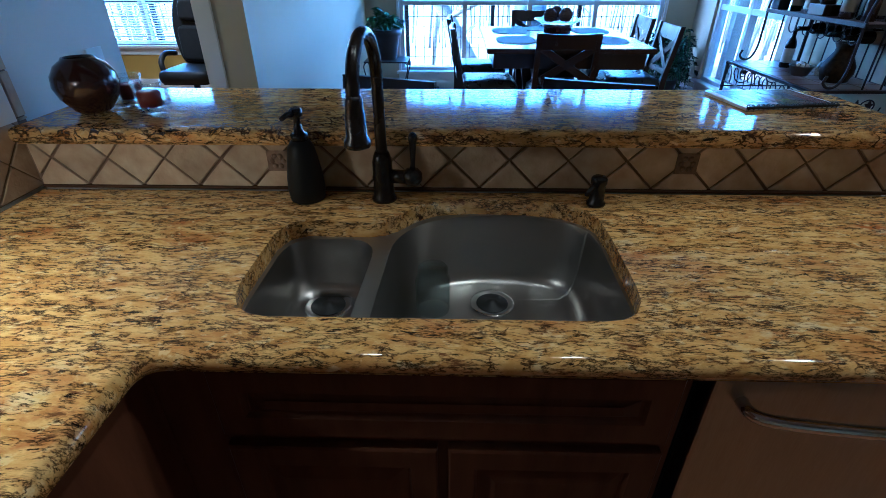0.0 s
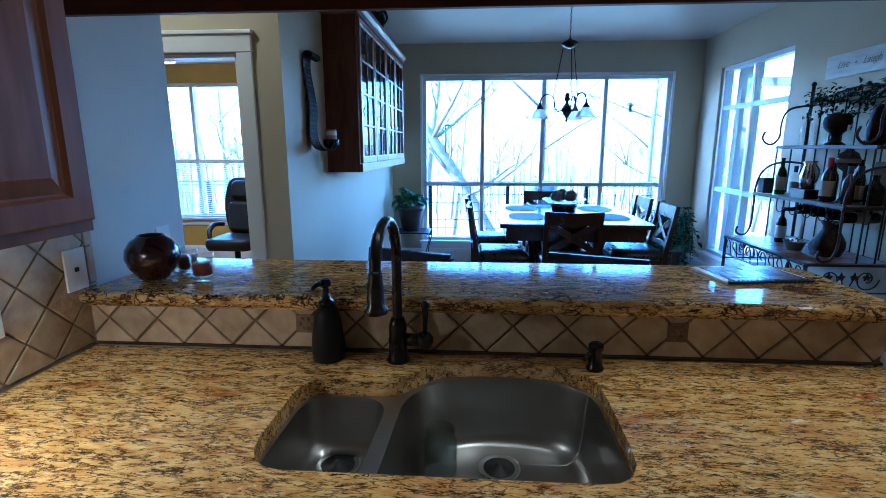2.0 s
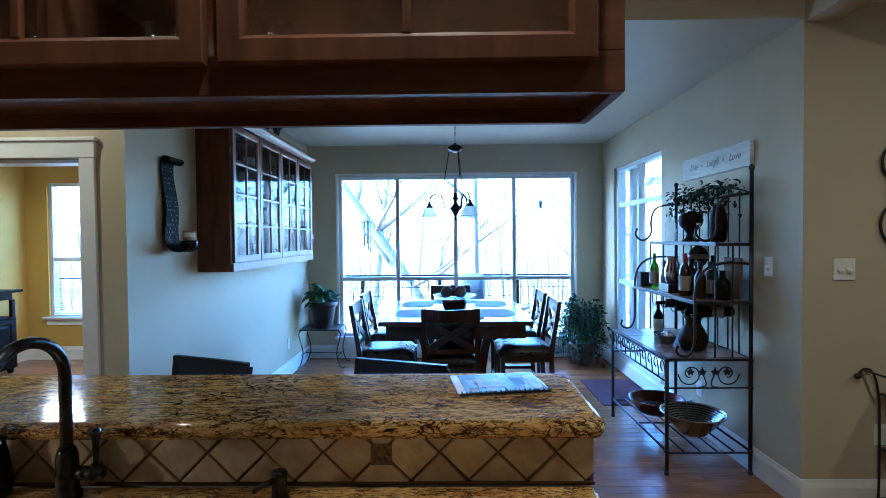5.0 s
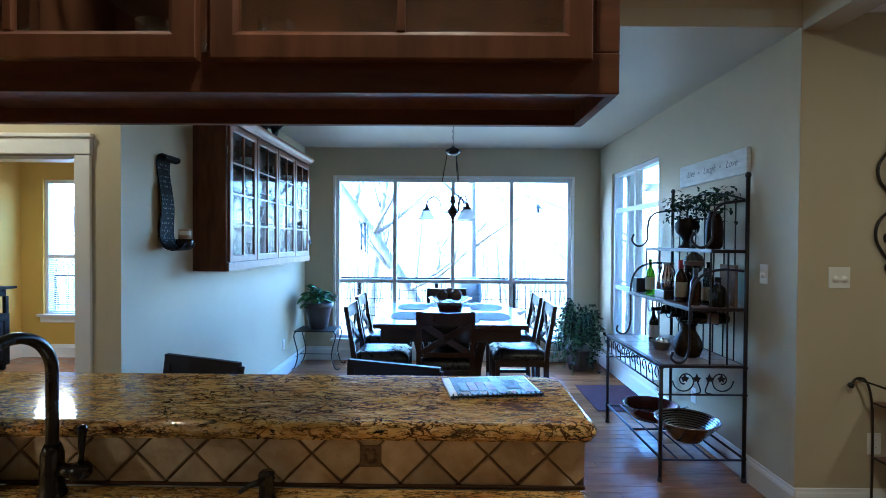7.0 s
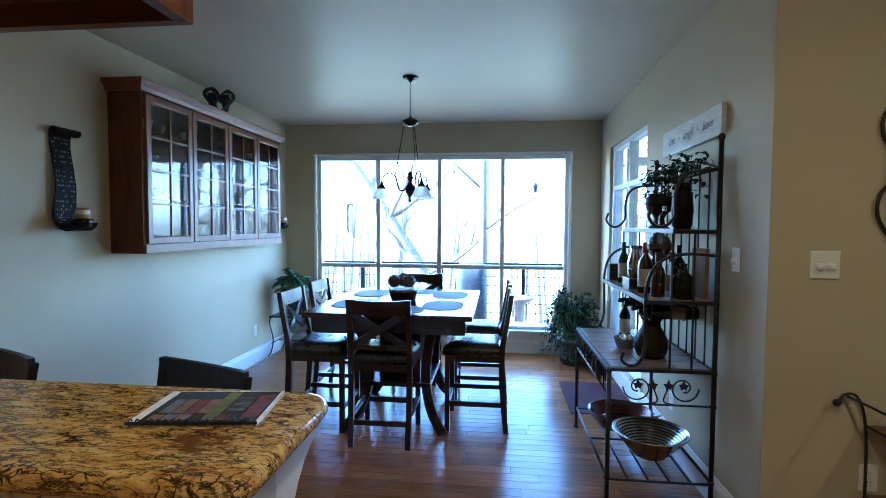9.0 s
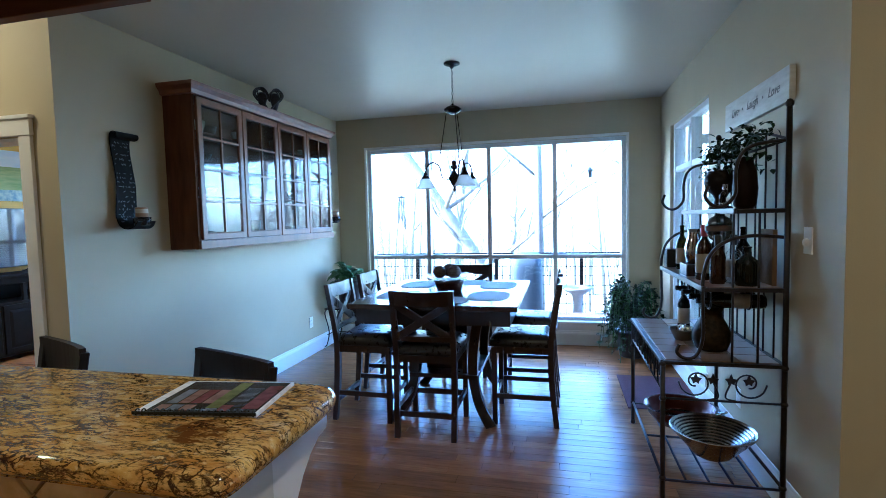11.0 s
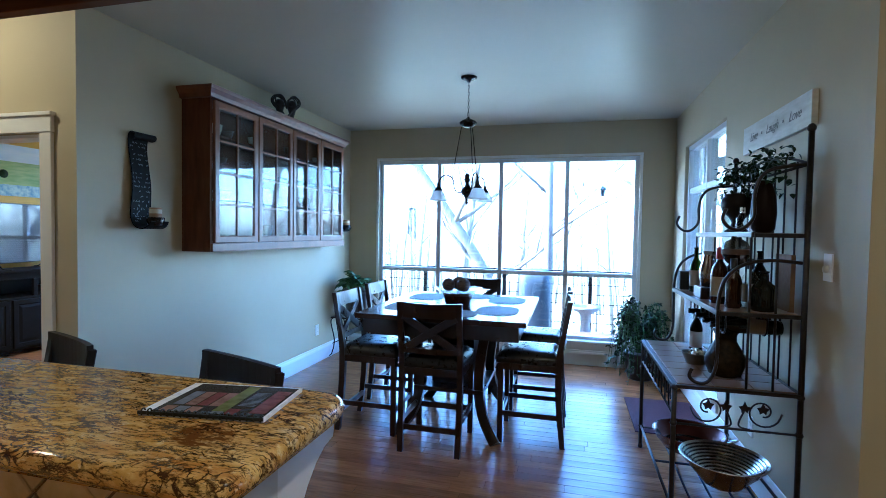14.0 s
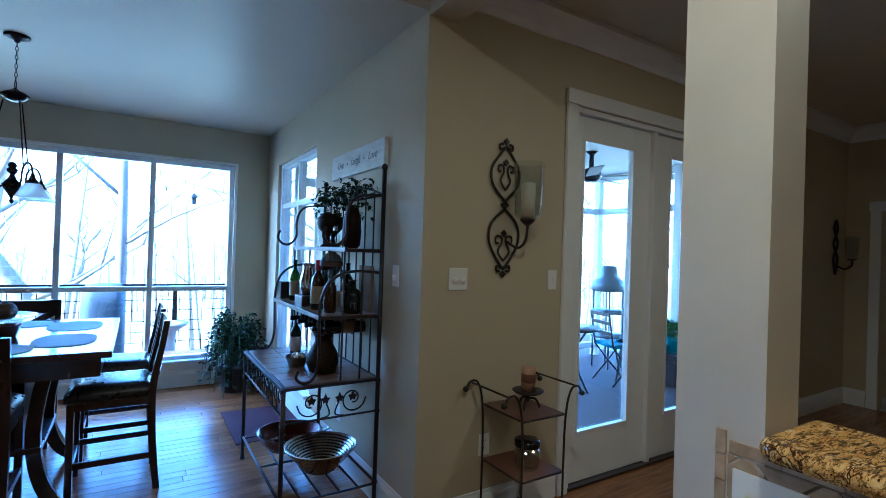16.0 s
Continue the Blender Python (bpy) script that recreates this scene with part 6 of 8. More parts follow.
for wy in (3.685, 3.395):
    solid("dot", M_INK, sg, (2.698, 2.6998, wy - 0.007, wy + 0.007, 2.058, 2.072), bev=0.0003)


# plates on walls
def plate(name, label, cx, cy, cz, nx, ny, w=0.072, h=0.118, kind="rocker", gangs=1):
    """A wall plate facing (nx, ny)."""
    p = thing(name, label, "outlet" if kind == "outlet" else "switch", (cx, cy, cz))
    m = Matrix.Translation((cx, cy, cz)) @ Matrix.Rotation(math.atan2(ny, nx), 4, "Z")

    def put(nm, mt, bs, bev=0.0015):
        bm = NB()
        for b in bs:
            box(bm, *b, bev=bev)
        bmesh.ops.transform(bm, matrix=m, verts=bm.verts)
        return part(nm, bm, mt, p)
    W = w + 0.046 * (gangs - 1)
    put("cover", M_PLATE, [(0.0005, 0.007, -W / 2, W / 2, -h / 2, h / 2)], 0.002)
    for g in range(gangs):
        o = (g - (gangs - 1) / 2) * 0.046
        if kind == "outlet":
            for dz in (0.02, -0.02):
                q = put("socket", M_PLATE, [(0.0072, 0.0095, o - 0.016, o + 0.016, dz - 0.014, dz + 0.014)])
                bm = NB()
                for dy in (-0.006, 0.006):
                    box(bm, 0.0096, 0.0100, o + dy - 0.001, o + dy + 0.001, dz - 0.002, dz + 0.007)
                bmesh.ops.transform(bm, matrix=m, verts=bm.verts)
                part("slot", bm, M_BLACK, q)
        elif kind == "knob":
            bm = NB()
            lathe(bm, [(0.017, 0.0), (0.017, 0.006), (0.014, 0.014), (0.0, 0.015)], (0, 0, 0), 18)
            bmesh.ops.transform(bm, matrix=m @ Matrix.Translation((0.0072, o, -0.008)) @ Matrix.Rotation(radians(90), 4, "Y"), verts=bm.verts)
            part("dimmer_knob", bm, M_PLATE, p)
        elif kind == "toggle":
            put("toggle", M_PLATE, [(0.0072, 0.016, o - 0.005, o + 0.005, -0.004, 0.012)])
        elif kind == "jack":
            put("jack", M_BLACK, [(0.0072, 0.0085, o - 0.007, o + 0.007, -0.006, 0.006)])
    return p


plate("light_switch", "white dimmer switch plate on the nook wall", XR, 2.942, 1.341, -1, 0, kind="knob")
plate("double_switch", "white double dimmer switch plate on the tan wall", 2.955, YC, 1.341, 0, -1, kind="knob", gangs=2)
plate("door_switch", "white single switch plate beside the patio door", 3.645, YC, 1.335, 0, -1, kind="toggle")
plate("wall_outlet", "white duplex outlet above the baseboard", XR, 3.77, 0.337, -1, 0, kind="outlet")
plate("wall_outlet", "white duplex outlet low on the nook wall", XL, 5.38, 0.36, 1, 0, kind="outlet")
plate("wall_outlet", "white duplex outlet behind the iron stand", 3.165, YC, 0.42, 0, -1, kind="outlet")
plate("wall_outlet", "white duplex outlet low on the nook wall", XL, 2.95, 0.34, 1, 0, kind="outlet")
plate("tile_outlet", "white duplex outlet on the tiled backsplash", -1.0185, 0.85, 1.098, 1, 0, kind="outlet", gangs=2)
plate("phone_plate", "white phone jack plate on the tiled backsplash", -1.0185, 1.14, 1.146, 1, 0, kind="jack")
plate("hall_switch", "white plate on the pale kitchen wall", XL + 0.01, 1.55, 1.145, 1, 0, kind="toggle")
plate("triple_switch", "white triple toggle switch plate on the tiled half wall", 2.7695, 1.04, 0.912, -1, 0, kind="toggle", gangs=3)


# ---------- wall sconces ----------
M_RIBBON = mat("matte_black_metal", (0.008, 0.008, 0.008), 0.5, 0.0, col2=(0.014, 0.013, 0.012), scale=20, amount=0.4, spec=0.06, bump=0.1, bscale=60)
M_FLECK = mat("antique_silver_leaf", (0.11, 0.105, 0.095), 0.45, 0.5, scale=30, amount=0.4)
def ribbon_sconce(y, z0, label):
    s = thing("wall_sconce", label, "sconce", (XL + 0.05, y, z0), "ribbon sconces by the display cabinet")
    w = 0.075
    prof = [(0.045, 0.565), (0.07, 0.575), (0.068, 0.60), (0.035, 0.605), (0.012, 0.58), (0.010, 0.50), (0.028, 0.38), (0.040, 0.27), (0.032, 0.15), (0.034, 0.08), (0.06, 0.025), (0.11, 0.004), (0.155, 0.018), (0.18, 0.05)]
    path = smooth_path([(XL + a, y, z0 + b) for a, b in prof], 4)
    bm = NB()
    prev = None
    for i, p in enumerate(path):
        d = (path[min(i + 1, len(path) - 1)] - path[max(i - 1, 0)]).normalized()
        nrm = Vector((0, 1, 0)).cross(d) * 0.0025
        ww = w * (1 + 0.1 * math.sin(i * 0.2))
        q = [bm.verts.new(p + nrm * sx + Vector((0, sy * ww, 0))) for sx, sy in ((-1, -1), (1, -1), (1, 1), (-1, 1))]
        if prev:
            for k in range(4):
                bm.faces.new((prev[k], prev[(k + 1) % 4], q[(k + 1) % 4], q[k]))
        else:
            bm.faces.new(q)
        prev = q
    bm.faces.new(prev[::-1])
    bmesh.ops.recalc_face_normals(bm, faces=bm.faces)
    part("ribbon", bm, M_RIBBON, s)
    rf = random.Random(5)
    bm = NB()
    for k in range(110):
        i = rf.randrange(18, len(path) - 14)
        p, d = path[i], (path[i + 1] - path[i - 1]).normalized()
        nrm = Vector((0, 1, 0)).cross(d) * 0.0032
        if nrm.x < 0:
            nrm = -nrm
        oy = rf.uniform(-0.8, 0.8) * w
        ang = rf.uniform(0, math.pi)
        e = (d * math.cos(ang) + Vector((0, math.sin(ang), 0))) * rf.uniform(0.006, 0.012)
        q = (Vector((0, math.cos(ang), 0)) - d * math.sin(ang)) * rf.uniform(0.002, 0.0045)
        c = p + nrm + Vector((0, oy, 0))
        bm.faces.new([bm.verts.new(v) for v in (c - e - q * 0.3, c - e * 0.2 + q, c + e + q * 0.3, c + e * 0.2 - q)])
    ob = part("silver_pattern", bm, M_FLECK, s, "worn silver leaf pattern")
    ob["kind"] = "stuff"
    bm = NB()
    lathe(bm, [(0.0, z0 + 0.02), (0.042, z0 + 0.024), (0.05, z0 + 0.05), (0.052, z0 + 0.075), (0.046, z0 + 0.076), (0.04, z0 + 0.06), (0.0, z0 + 0.058)], (XL + 0.145, y, 0), 22)
    part("cup", bm, M_BRONZE, s)
    bm = NB()
    lathe(bm, [(0.036, z0 + 0.0605), (0.036, z0 + 0.135), (0.030, z0 + 0.138), (0.0, z0 + 0.134)], (XL + 0.145, y, 0), 20)
    c = part("candle", bm, M_WAX_TAN, s, "tan banded pillar candle")
    bm = NB()
    lathe(bm, [(0.0365, z0 + 0.10), (0.0368, z0 + 0.101), (0.0368, z0 + 0.125), (0.0365, z0 + 0.126)], (XL + 0.145, y, 0), 20)
    part("band", bm, M_WAX, c)


ribbon_sconce(3.055, 1.455, "black embossed ribbon sconce holding a banded candle")
ribbon_sconce(5.80, 1.455, "black embossed ribbon sconce beyond the display cabinet")

sc = thing("scroll_sconce", "black iron scroll sconce with glass hurricane and white candle", "sconce", (3.23, YC - 0.02, 1.36))
yy = YC - 0.012
cx, cz = 3.252, 1.745


def wall_wire(pts, r=0.0075, nm="scroll"):
    bm = NB()
    wire(bm, [(cx + u, yy, cz + v) for u, v in pts], r, 8, 4)
    part(nm, bm, M_IRON, sc)


for s in (-1, 1):
    wall_wire([(0, 0.345), (s * 0.05, 0.29), (s * 0.10, 0.21), (s * 0.085, 0.12), (0, 0.035), (-s * 0.02, 0.015)])
    wall_wire([(0, -0.345), (s * 0.05, -0.29), (s * 0.105, -0.19), (s * 0.09, -0.09), (0, -0.005), (-s * 0.025, 0.02)])
    wall_wire([(0, 0.10), (s * 0.035, 0.15), (s * 0.015, 0.20), (s * 0.02, 0.235), (s * 0.05, 0.235), (s * 0.05, 0.205), (s * 0.035, 0.205)], 0.006)
    wall_wire([(0, -0.30), (s * 0.04, -0.25), (s * 0.015, -0.20), (s * 0.02, -0.165), (s * 0.055, -0.165), (s * 0.055, -0.20), (s * 0.035, -0.20)], 0.006)
    wall_wire([(0, 0.345), (s * 0.018, 0.335), (s * 0.045, 0.33), (s * 0.045, 0.355), (s * 0.022, 0.36)], 0.007)
    wall_wire([(0, -0.345), (s * 0.018, -0.335), (s * 0.045, -0.33), (s * 0.045, -0.355), (s * 0.022, -0.36)], 0.007)
for v in (0.375, -0.375, 0.255, -0.145):
    bm = NB()
    turned_box(bm, Matrix.Translation((cx, yy, cz + v)) @ Matrix.Rotation(radians(45), 4, "Y"), 0.03, 0.010, 0.03, 0.003)
    part("finial", bm, M_IRON, sc)
bm = NB()
wire(bm, [(cx + 0.02, yy, cz - 0.19), (cx + 0.06, yy - 0.05, cz - 0.225), (cx + 0.078, yy - 0.09, cz - 0.19), (cx + 0.085, yy - 0.10, cz - 0.12), (cx + 0.085, yy - 0.10, cz - 0.075)], 0.0075)
lathe(bm, [(0.012, cz - 0.10), (0.03, cz - 0.085), (0.042, cz - 0.072), (0.044, cz - 0.062), (0.0, cz - 0.060)], (cx + 0.085, yy - 0.10, 0), 18)
part("arm", bm, M_IRON, sc)
bm = NB()
lathe(bm, [(0.05, cz - 0.0615), (0.072, cz - 0.04), (0.078, cz + 0.10), (0.085, cz + 0.25), (0.0825, cz + 0.25), (0.0755, cz + 0.10), (0.069, cz - 0.038), (0.0, cz - 0.056)], (cx + 0.085, yy - 0.10, 0), 28)
part("hurricane", bm, M_GLASS, sc, "clear glass hurricane shade")
bm = NB()
lathe(bm, [(0.04, cz - 0.053), (0.04, cz + 0.135), (0.03, cz + 0.139), (0.0, cz + 0.135)], (cx + 0.085, yy - 0.10, 0), 22)
part("candle", bm, M_WAX, sc, "ivory pillar candle")

# ---------- iron plant stand with candle ----------
ct = thing("iron_side_table", "small two-tier iron stand with wooden shelves by the wall", "stand", (3.28, 2.47, 0))
AX0, AX1, AY0, AY1 = 3.135, 3.42, 2.305, 2.63
M_STANDWOOD = mat("reddish_stand_wood", (0.13, 0.055, 0.03), 0.4, scale=8, stretch=(1, 5, 1), amount=0.5, bump=0.05)
for z in (0.66, 0.36, 0.08):
    solid("shelf", M_STANDWOOD, ct, (AX0, AX1, AY0, AY1, z - 0.012, z), bev=0.002)
    bm = NB()
    for a, b in (((AX0, AY0), (AX1, AY0)), ((AX1, AY0), (AX1, AY1)), ((AX1, AY1), (AX0, AY1)), ((AX0, AY1), (AX0, AY0))):
        tube(bm, [(*a, z - 0.006), (*b, z - 0.006)], 0.0055, 6)
    part("shelf_rim", bm, M_IRON, ct)
for x, s in ((AX0, -1), (AX1, 1)):
    for y in (AY0, AY1):
        bm = NB()
        wire(bm, [(x + s * 0.03, y, 0.0), (x + s * 0.005, y, 0.06), (x, y, 0.2), (x, y, 0.42), (x + s * 0.004, y, 0.60), (x + s * 0.02, y, 0.72), (x + s * 0.05, y, 0.785), (x + s * 0.095, y, 0.79), (x + s * 0.12, y, 0.76)], 0.006)
        bmesh.ops.create_uvsphere(bm, u_segments=12, v_segments=8, radius=0.016, matrix=Matrix.Translation((x + s * 0.125, y, 0.752)))
        part("post", bm, M_IRON, ct)
    bm = NB()
    tube(bm, [(x + s * 0.095, AY0, 0.788), (x + s * 0.095, AY1, 0.788)], 0.0055, 8)
    part("handle", bm, M_IRON, ct)
ch = thing("candle_holder", "black iron footed plate holding a brown pillar candle", "candle holder", (3.30, 2.46, 0.66))
bm = NB()
lathe(bm, [(0.008, 0.70), (0.006, 0.735), (0.075, 0.745), (0.085, 0.755), (0.083, 0.757), (0.0, 0.750)], (3.30, 2.46, 0), 22)
for k in range(3):
    a = radians(90 + 120 * k)
    wire(bm, [(3.30, 2.46, 0.715), (3.30 + 0.04 * math.cos(a), 2.46 + 0.04 * math.sin(a), 0.71), (3.30 + 0.06 * math.cos(a), 2.46 + 0.06 * math.sin(a), 0.68), (3.30 + 0.065 * math.cos(a), 2.46 + 0.065 * math.sin(a), 0.664)], 0.006)
part("holder", bm, M_IRON, ch)
bm = NB()
lathe(bm, [(0.038, 0.7572), (0.038, 0.875), (0.032, 0.88), (0.0, 0.872)], (3.30, 2.46, 0), 22)
c = part("candle", bm, M_WAX_TAN, ch, "brown pillar candle with a darker band")
bm = NB()
lathe(bm, [(0.0385, 0.80), (0.039, 0.801), (0.039, 0.845), (0.0385, 0.846)], (3.30, 2.46, 0), 22)
part("band", bm, M_STANDWOOD, c)
jl = thing("jar_lantern", "glass jar lantern with two small lights on the lower shelf", "lantern", (3.27, 2.42, 0.36))
bm = NB()
lathe(bm, [(0.052, 0.361), (0.062, 0.37), (0.068, 0.42), (0.066, 0.455), (0.056, 0.478), (0.052, 0.478), (0.062, 0.453), (0.064, 0.42), (0.058, 0.375), (0.0, 0.368)], (3.27, 2.42, 0), 26)
part("jar", bm, M_GLASS, jl)
bm = NB()
lathe(bm, [(0.066, 0.4785), (0.068, 0.482), (0.068, 0.505), (0.062, 0.510), (0.02, 0.513), (0.0, 0.513)], (3.27, 2.42, 0), 26)
part("lid", bm, M_BRONZE, jl, "dark screw lid")
M_SPARK = glow("lantern_spark", (1.0, 0.55, 0.15), 1.2)
for dx in (-0.026, 0.026):
    bm = NB()
    bmesh.ops.create_icosphere(bm, subdivisions=2, radius=0.006, matrix=Matrix.Translation((3.27 + dx, 2.40, 0.445)))
    part("bulb", bm, M_SPARK, jl)

# ---------- heart ornament on the cabinet ----------
ho = thing("heart_ornament", "black twisted wire heart ornament on the display cabinet", "ornament", (-0.86, 4.44, 2.460))
hx, hy, ux, uy = -0.87, 4.48, 0.70, 0.71
for s in (-1, 1):
    for k in range(6):
        bm = NB()
        o = 0.017 * (k - 2.530)
        g = 1 - 0.10 * abs(k - 2.530)
        P = lambda a, z: (hx + ux * s * a * g + uy * o, hy + uy * s * a * g - ux * o, z)
        wire(bm, [P(0, 2.466), P(0.045, 2.520), P(0.115, 2.585), P(0.135, 2.630), P(0.105, 2.670), P(0.055, 2.665), P(0.015, 2.620), P(0.02, 2.580), P(0.06, 2.580)], 0.0052)
        part("heart_wire", bm, M_IRON, ho)
    bm = NB()
    lathe(bm, [(0.0, 2.467), (0.016, 2.490), (0.04, 2.570), (0.044, 2.605), (0.03, 2.635), (0.0, 2.642)], (hx + ux * s * 0.055, hy + uy * s * 0.055, 0), 16)
    part("heart_lobe", bm, M_IRON, ho)

# ---------- chandelier ----------
HX, HY = 0.835, 4.41
ch = thing("chandelier", "dark bronze three-arm chandelier with frosted bell shades", "chandelier", (HX, HY, 1.69))
bm = NB()
lathe(bm, [(0.0, 2.675), (0.012, 2.677), (0.02, 2.692), (0.05, 2.702), (0.066, 2.710), (0.066, 2.7195)], (HX, HY, 0), 24)
part("canopy", bm, M_BRONZE, ch)
bm = NB()
for k in range(9):
    z = 2.665 - 0.0265 * k
    tube(bm, [(HX + (0.007 * math.cos(a) if k % 2 else 0), HY + (0 if k % 2 else 0.007 * math.cos(a)), z + 0.015 * math.sin(a)) for a in [2 * math.pi * j / 10 for j in range(10)]], 0.0022, 5, closed=True)
tube(bm, [(HX, HY + 0.025 * math.cos(a), 2.418 + 0.025 * math.sin(a)) for a in [2 * math.pi * j / 16 for j in range(16)]], 0.003, 6, closed=True)
part("chain", bm, M_BRONZE, ch)
bm = NB()
lathe(bm, [(0.02, 2.315), (0.045, 2.325), (0.07, 2.345), (0.072, 2.355), (0.05, 2.372), (0.02, 2.385), (0.01, 2.396)], (HX, HY, 0), 24)
part("crown_dome", bm, M_BRONZE, ch)
bm = NB()
lathe(bm, [(0.0, 1.69), (0.010, 1.70), (0.014, 1.712), (0.006, 1.722), (0.012, 1.735), (0.045, 1.79), (0.05, 1.81), (0.022, 1.845), (0.012, 1.87), (0.022, 1.88), (0.03, 1.90), (0.018, 1.912), (0.024, 1.925), (0.014, 1.945), (0.0, 1.95)], (HX, HY, 0), 20)
part("body", bm, M_BRONZE, ch)
M_FROST = frosted("frosted_shade_glass")
for ang in (183, -58, 62):
    ca, sa = math.cos(radians(ang)), math.sin(radians(ang))
    P = lambda r, z: (HX + r * ca, HY + r * sa, z)
    bm = NB()
    wire(bm, [P(0.04, 1.80), P(0.08, 1.79), P(0.105, 1.83), P(0.12, 1.90), P(0.17, 1.935), P(0.215, 1.915), P(0.235, 1.87), P(0.237, 1.845)], 0.006)
    a = part("arm", bm, M_BRONZE, ch)
    bm = NB()
    tube(bm, [P(0.055, 2.32), P(0.125, 1.915)], 0.004, 6)
    part("rod", bm, M_BRONZE, ch)
    bm = NB()
    lathe(bm, [(0.037, 1.805), (0.034, 1.815), (0.018, 1.835), (0.012, 1.85), (0.010, 1.865), (0.0, 1.87)], P(0.237, 0), 18)
    part("shade_cap", bm, M_BRONZE, a)
    bm = NB()
    lathe(bm, [(0.085, 1.725), (0.08, 1.73), (0.062, 1.76), (0.045, 1.80), (0.036, 1.806), (0.033, 1.802), (0.042, 1.792), (0.058, 1.757), (0.077, 1.728)], P(0.237, 0), 24)
    part("shade", bm, M_FROST, a, "frosted glass bell shade")

# ceiling vent
vt = thing("ceiling_vent", "white slatted air vent in the nook ceiling", "vent", (0.46, 2.83, 2.71))
solid("frame", M_WHITE, vt, (0.32, 0.60, 2.76, 2.775, 2.708, 2.7195), (0.32, 0.60, 2.885, 2.90, 2.708, 2.7195), (0.32, 0.335, 2.775, 2.885, 2.708, 2.7195), (0.585, 0.60, 2.775, 2.885, 2.708, 2.7195))
for k in range(8):
    bm = NB()
    turned_box(bm, Matrix.Translation((0.46, 2.782 + 0.0137 * k, 2.714)) @ Matrix.Rotation(radians(35), 4, "X"), 0.25, 0.012, 0.0015)
    part("slat", bm, M_WHITE, vt)


# ---------- plants ----------
def bush(name, label, x, y, z, pot, stems, leaves, spread, height, lsize, material, seed, trail=0.0):
    t = thing(name, label, "plant", (x, y, z))
    rnd = random.Random(seed)
    bm = NB()
    lathe(bm, [(r, z + h) for r, h in pot], (x, y, 0), 26)
    part("pot", bm, M_POT, t, "dark ceramic pot")
    rim = z + max(h for _, h in pot)
    bm = NB()
    lathe(bm, [(pot[-1][0] * 0.9 if pot[-1][0] > 0.02 else 0.1, rim - 0.03), (0.0, rim - 0.02)], (x, y, 0), 16)
    part("soil", bm, M_SOIL, t)
    bs, bl = NB(), NB()
    for k in range(stems):
        a = rnd.uniform(0, 2 * math.pi)
        rr = spread * rnd.uniform(0.35, 1.0)
        top = Vector((x + rr * math.cos(a), y + rr * math.sin(a), rim + height * rnd.uniform(0.3, 1.0) * (1 - 0.4 * rr / spread)))
        end = Vector((x + rr * 1.25 * math.cos(a), y + rr * 1.25 * math.sin(a), top.z - trail * rnd.random()))
        pts = smooth_path([(x + 0.03 * math.cos(a), y + 0.03 * math.sin(a), rim - 0.03), (x + rr * 0.4 * math.cos(a), y + rr * 0.4 * math.sin(a), rim + (top.z - rim) * 0.7), top, end], 5)
        tube(bs, pts, 0.003, 4)
        for j in range(leaves):
            p = pts[rnd.randrange(4, len(pts))]
            leaf_mesh(bl, p, (math.cos(a) + rnd.uniform(-1, 1), math.sin(a) + rnd.uniform(-1, 1), rnd.uniform(-0.6, 0.7)), lsize * rnd.uniform(0.6, 1.25), rnd)
    part("stem", bs, M_LEAF, t)["kind"] = "stuff"
    part("leaves", bl, material, t)["kind"] = "stuff"
    return t


bush("potted_ivy", "bushy trailing ivy in a dark floor pot by the window", 2.38, 5.83, 0, [(0.11, 0), (0.12, 0.01), (0.15, 0.22), (0.165, 0.24), (0.165, 0.27), (0.15, 0.27)], 150, 14, 0.26, 0.68, 0.05, M_LEAF_DARK, 21, 0.55)
ps = thing("plant_stand", "black iron plant stand with curled feet", "stand", (-0.76, 5.82, 0))
for y in (5.65, 5.98):
    for x, s in ((-0.98, -1), (-0.54, 1)):
        bm = NB()
        wire(bm, [(x, y, 0.455), (x + s * 0.025, y, 0.40), (x - s * 0.02, y, 0.20), (x + s * 0.01, y, 0.05), (x + s * 0.05, y, 0.012), (x + s * 0.075, y, 0.03)], 0.007)
        part("leg", bm, M_IRON, ps)
solid("top", M_IRON, ps, (-1.0, -0.52, 5.63, 6.0, 0.455, 0.470), bev=0.004)
bm = NB()
for x in (-0.98, -0.54):
    tube(bm, [(x, 5.65, 0.16), (x, 5.98, 0.16)], 0.005, 6)
tube(bm, [(-0.98, 5.815, 0.16), (-0.54, 5.815, 0.16)], 0.005, 6)
part("brace", bm, M_IRON, ps)
bush("potted_plant", "leafy green plant in a dark pot on an iron stand", -0.76, 5.82, 0.4705, [(0.10, 0), (0.11, 0.008), (0.15, 0.24), (0.175, 0.26), (0.175, 0.31), (0.16, 0.31)], 26, 5, 0.14, 0.24, 0.11, M_LEAF, 8, 0.1)

# floor mat by the side window
rg = thing("door_mat", "small plum coloured mat on the floor", "mat", (2.45, 4.75, 0))
solid("mat", mat("plum_pile", (0.07, 0.02, 0.03), 0.95, scale=60, amount=0.5, bump=0.6, bscale=200), rg, (2.16, 2.70, 4.35, 5.15, 0.001, 0.009), bev=0.003)

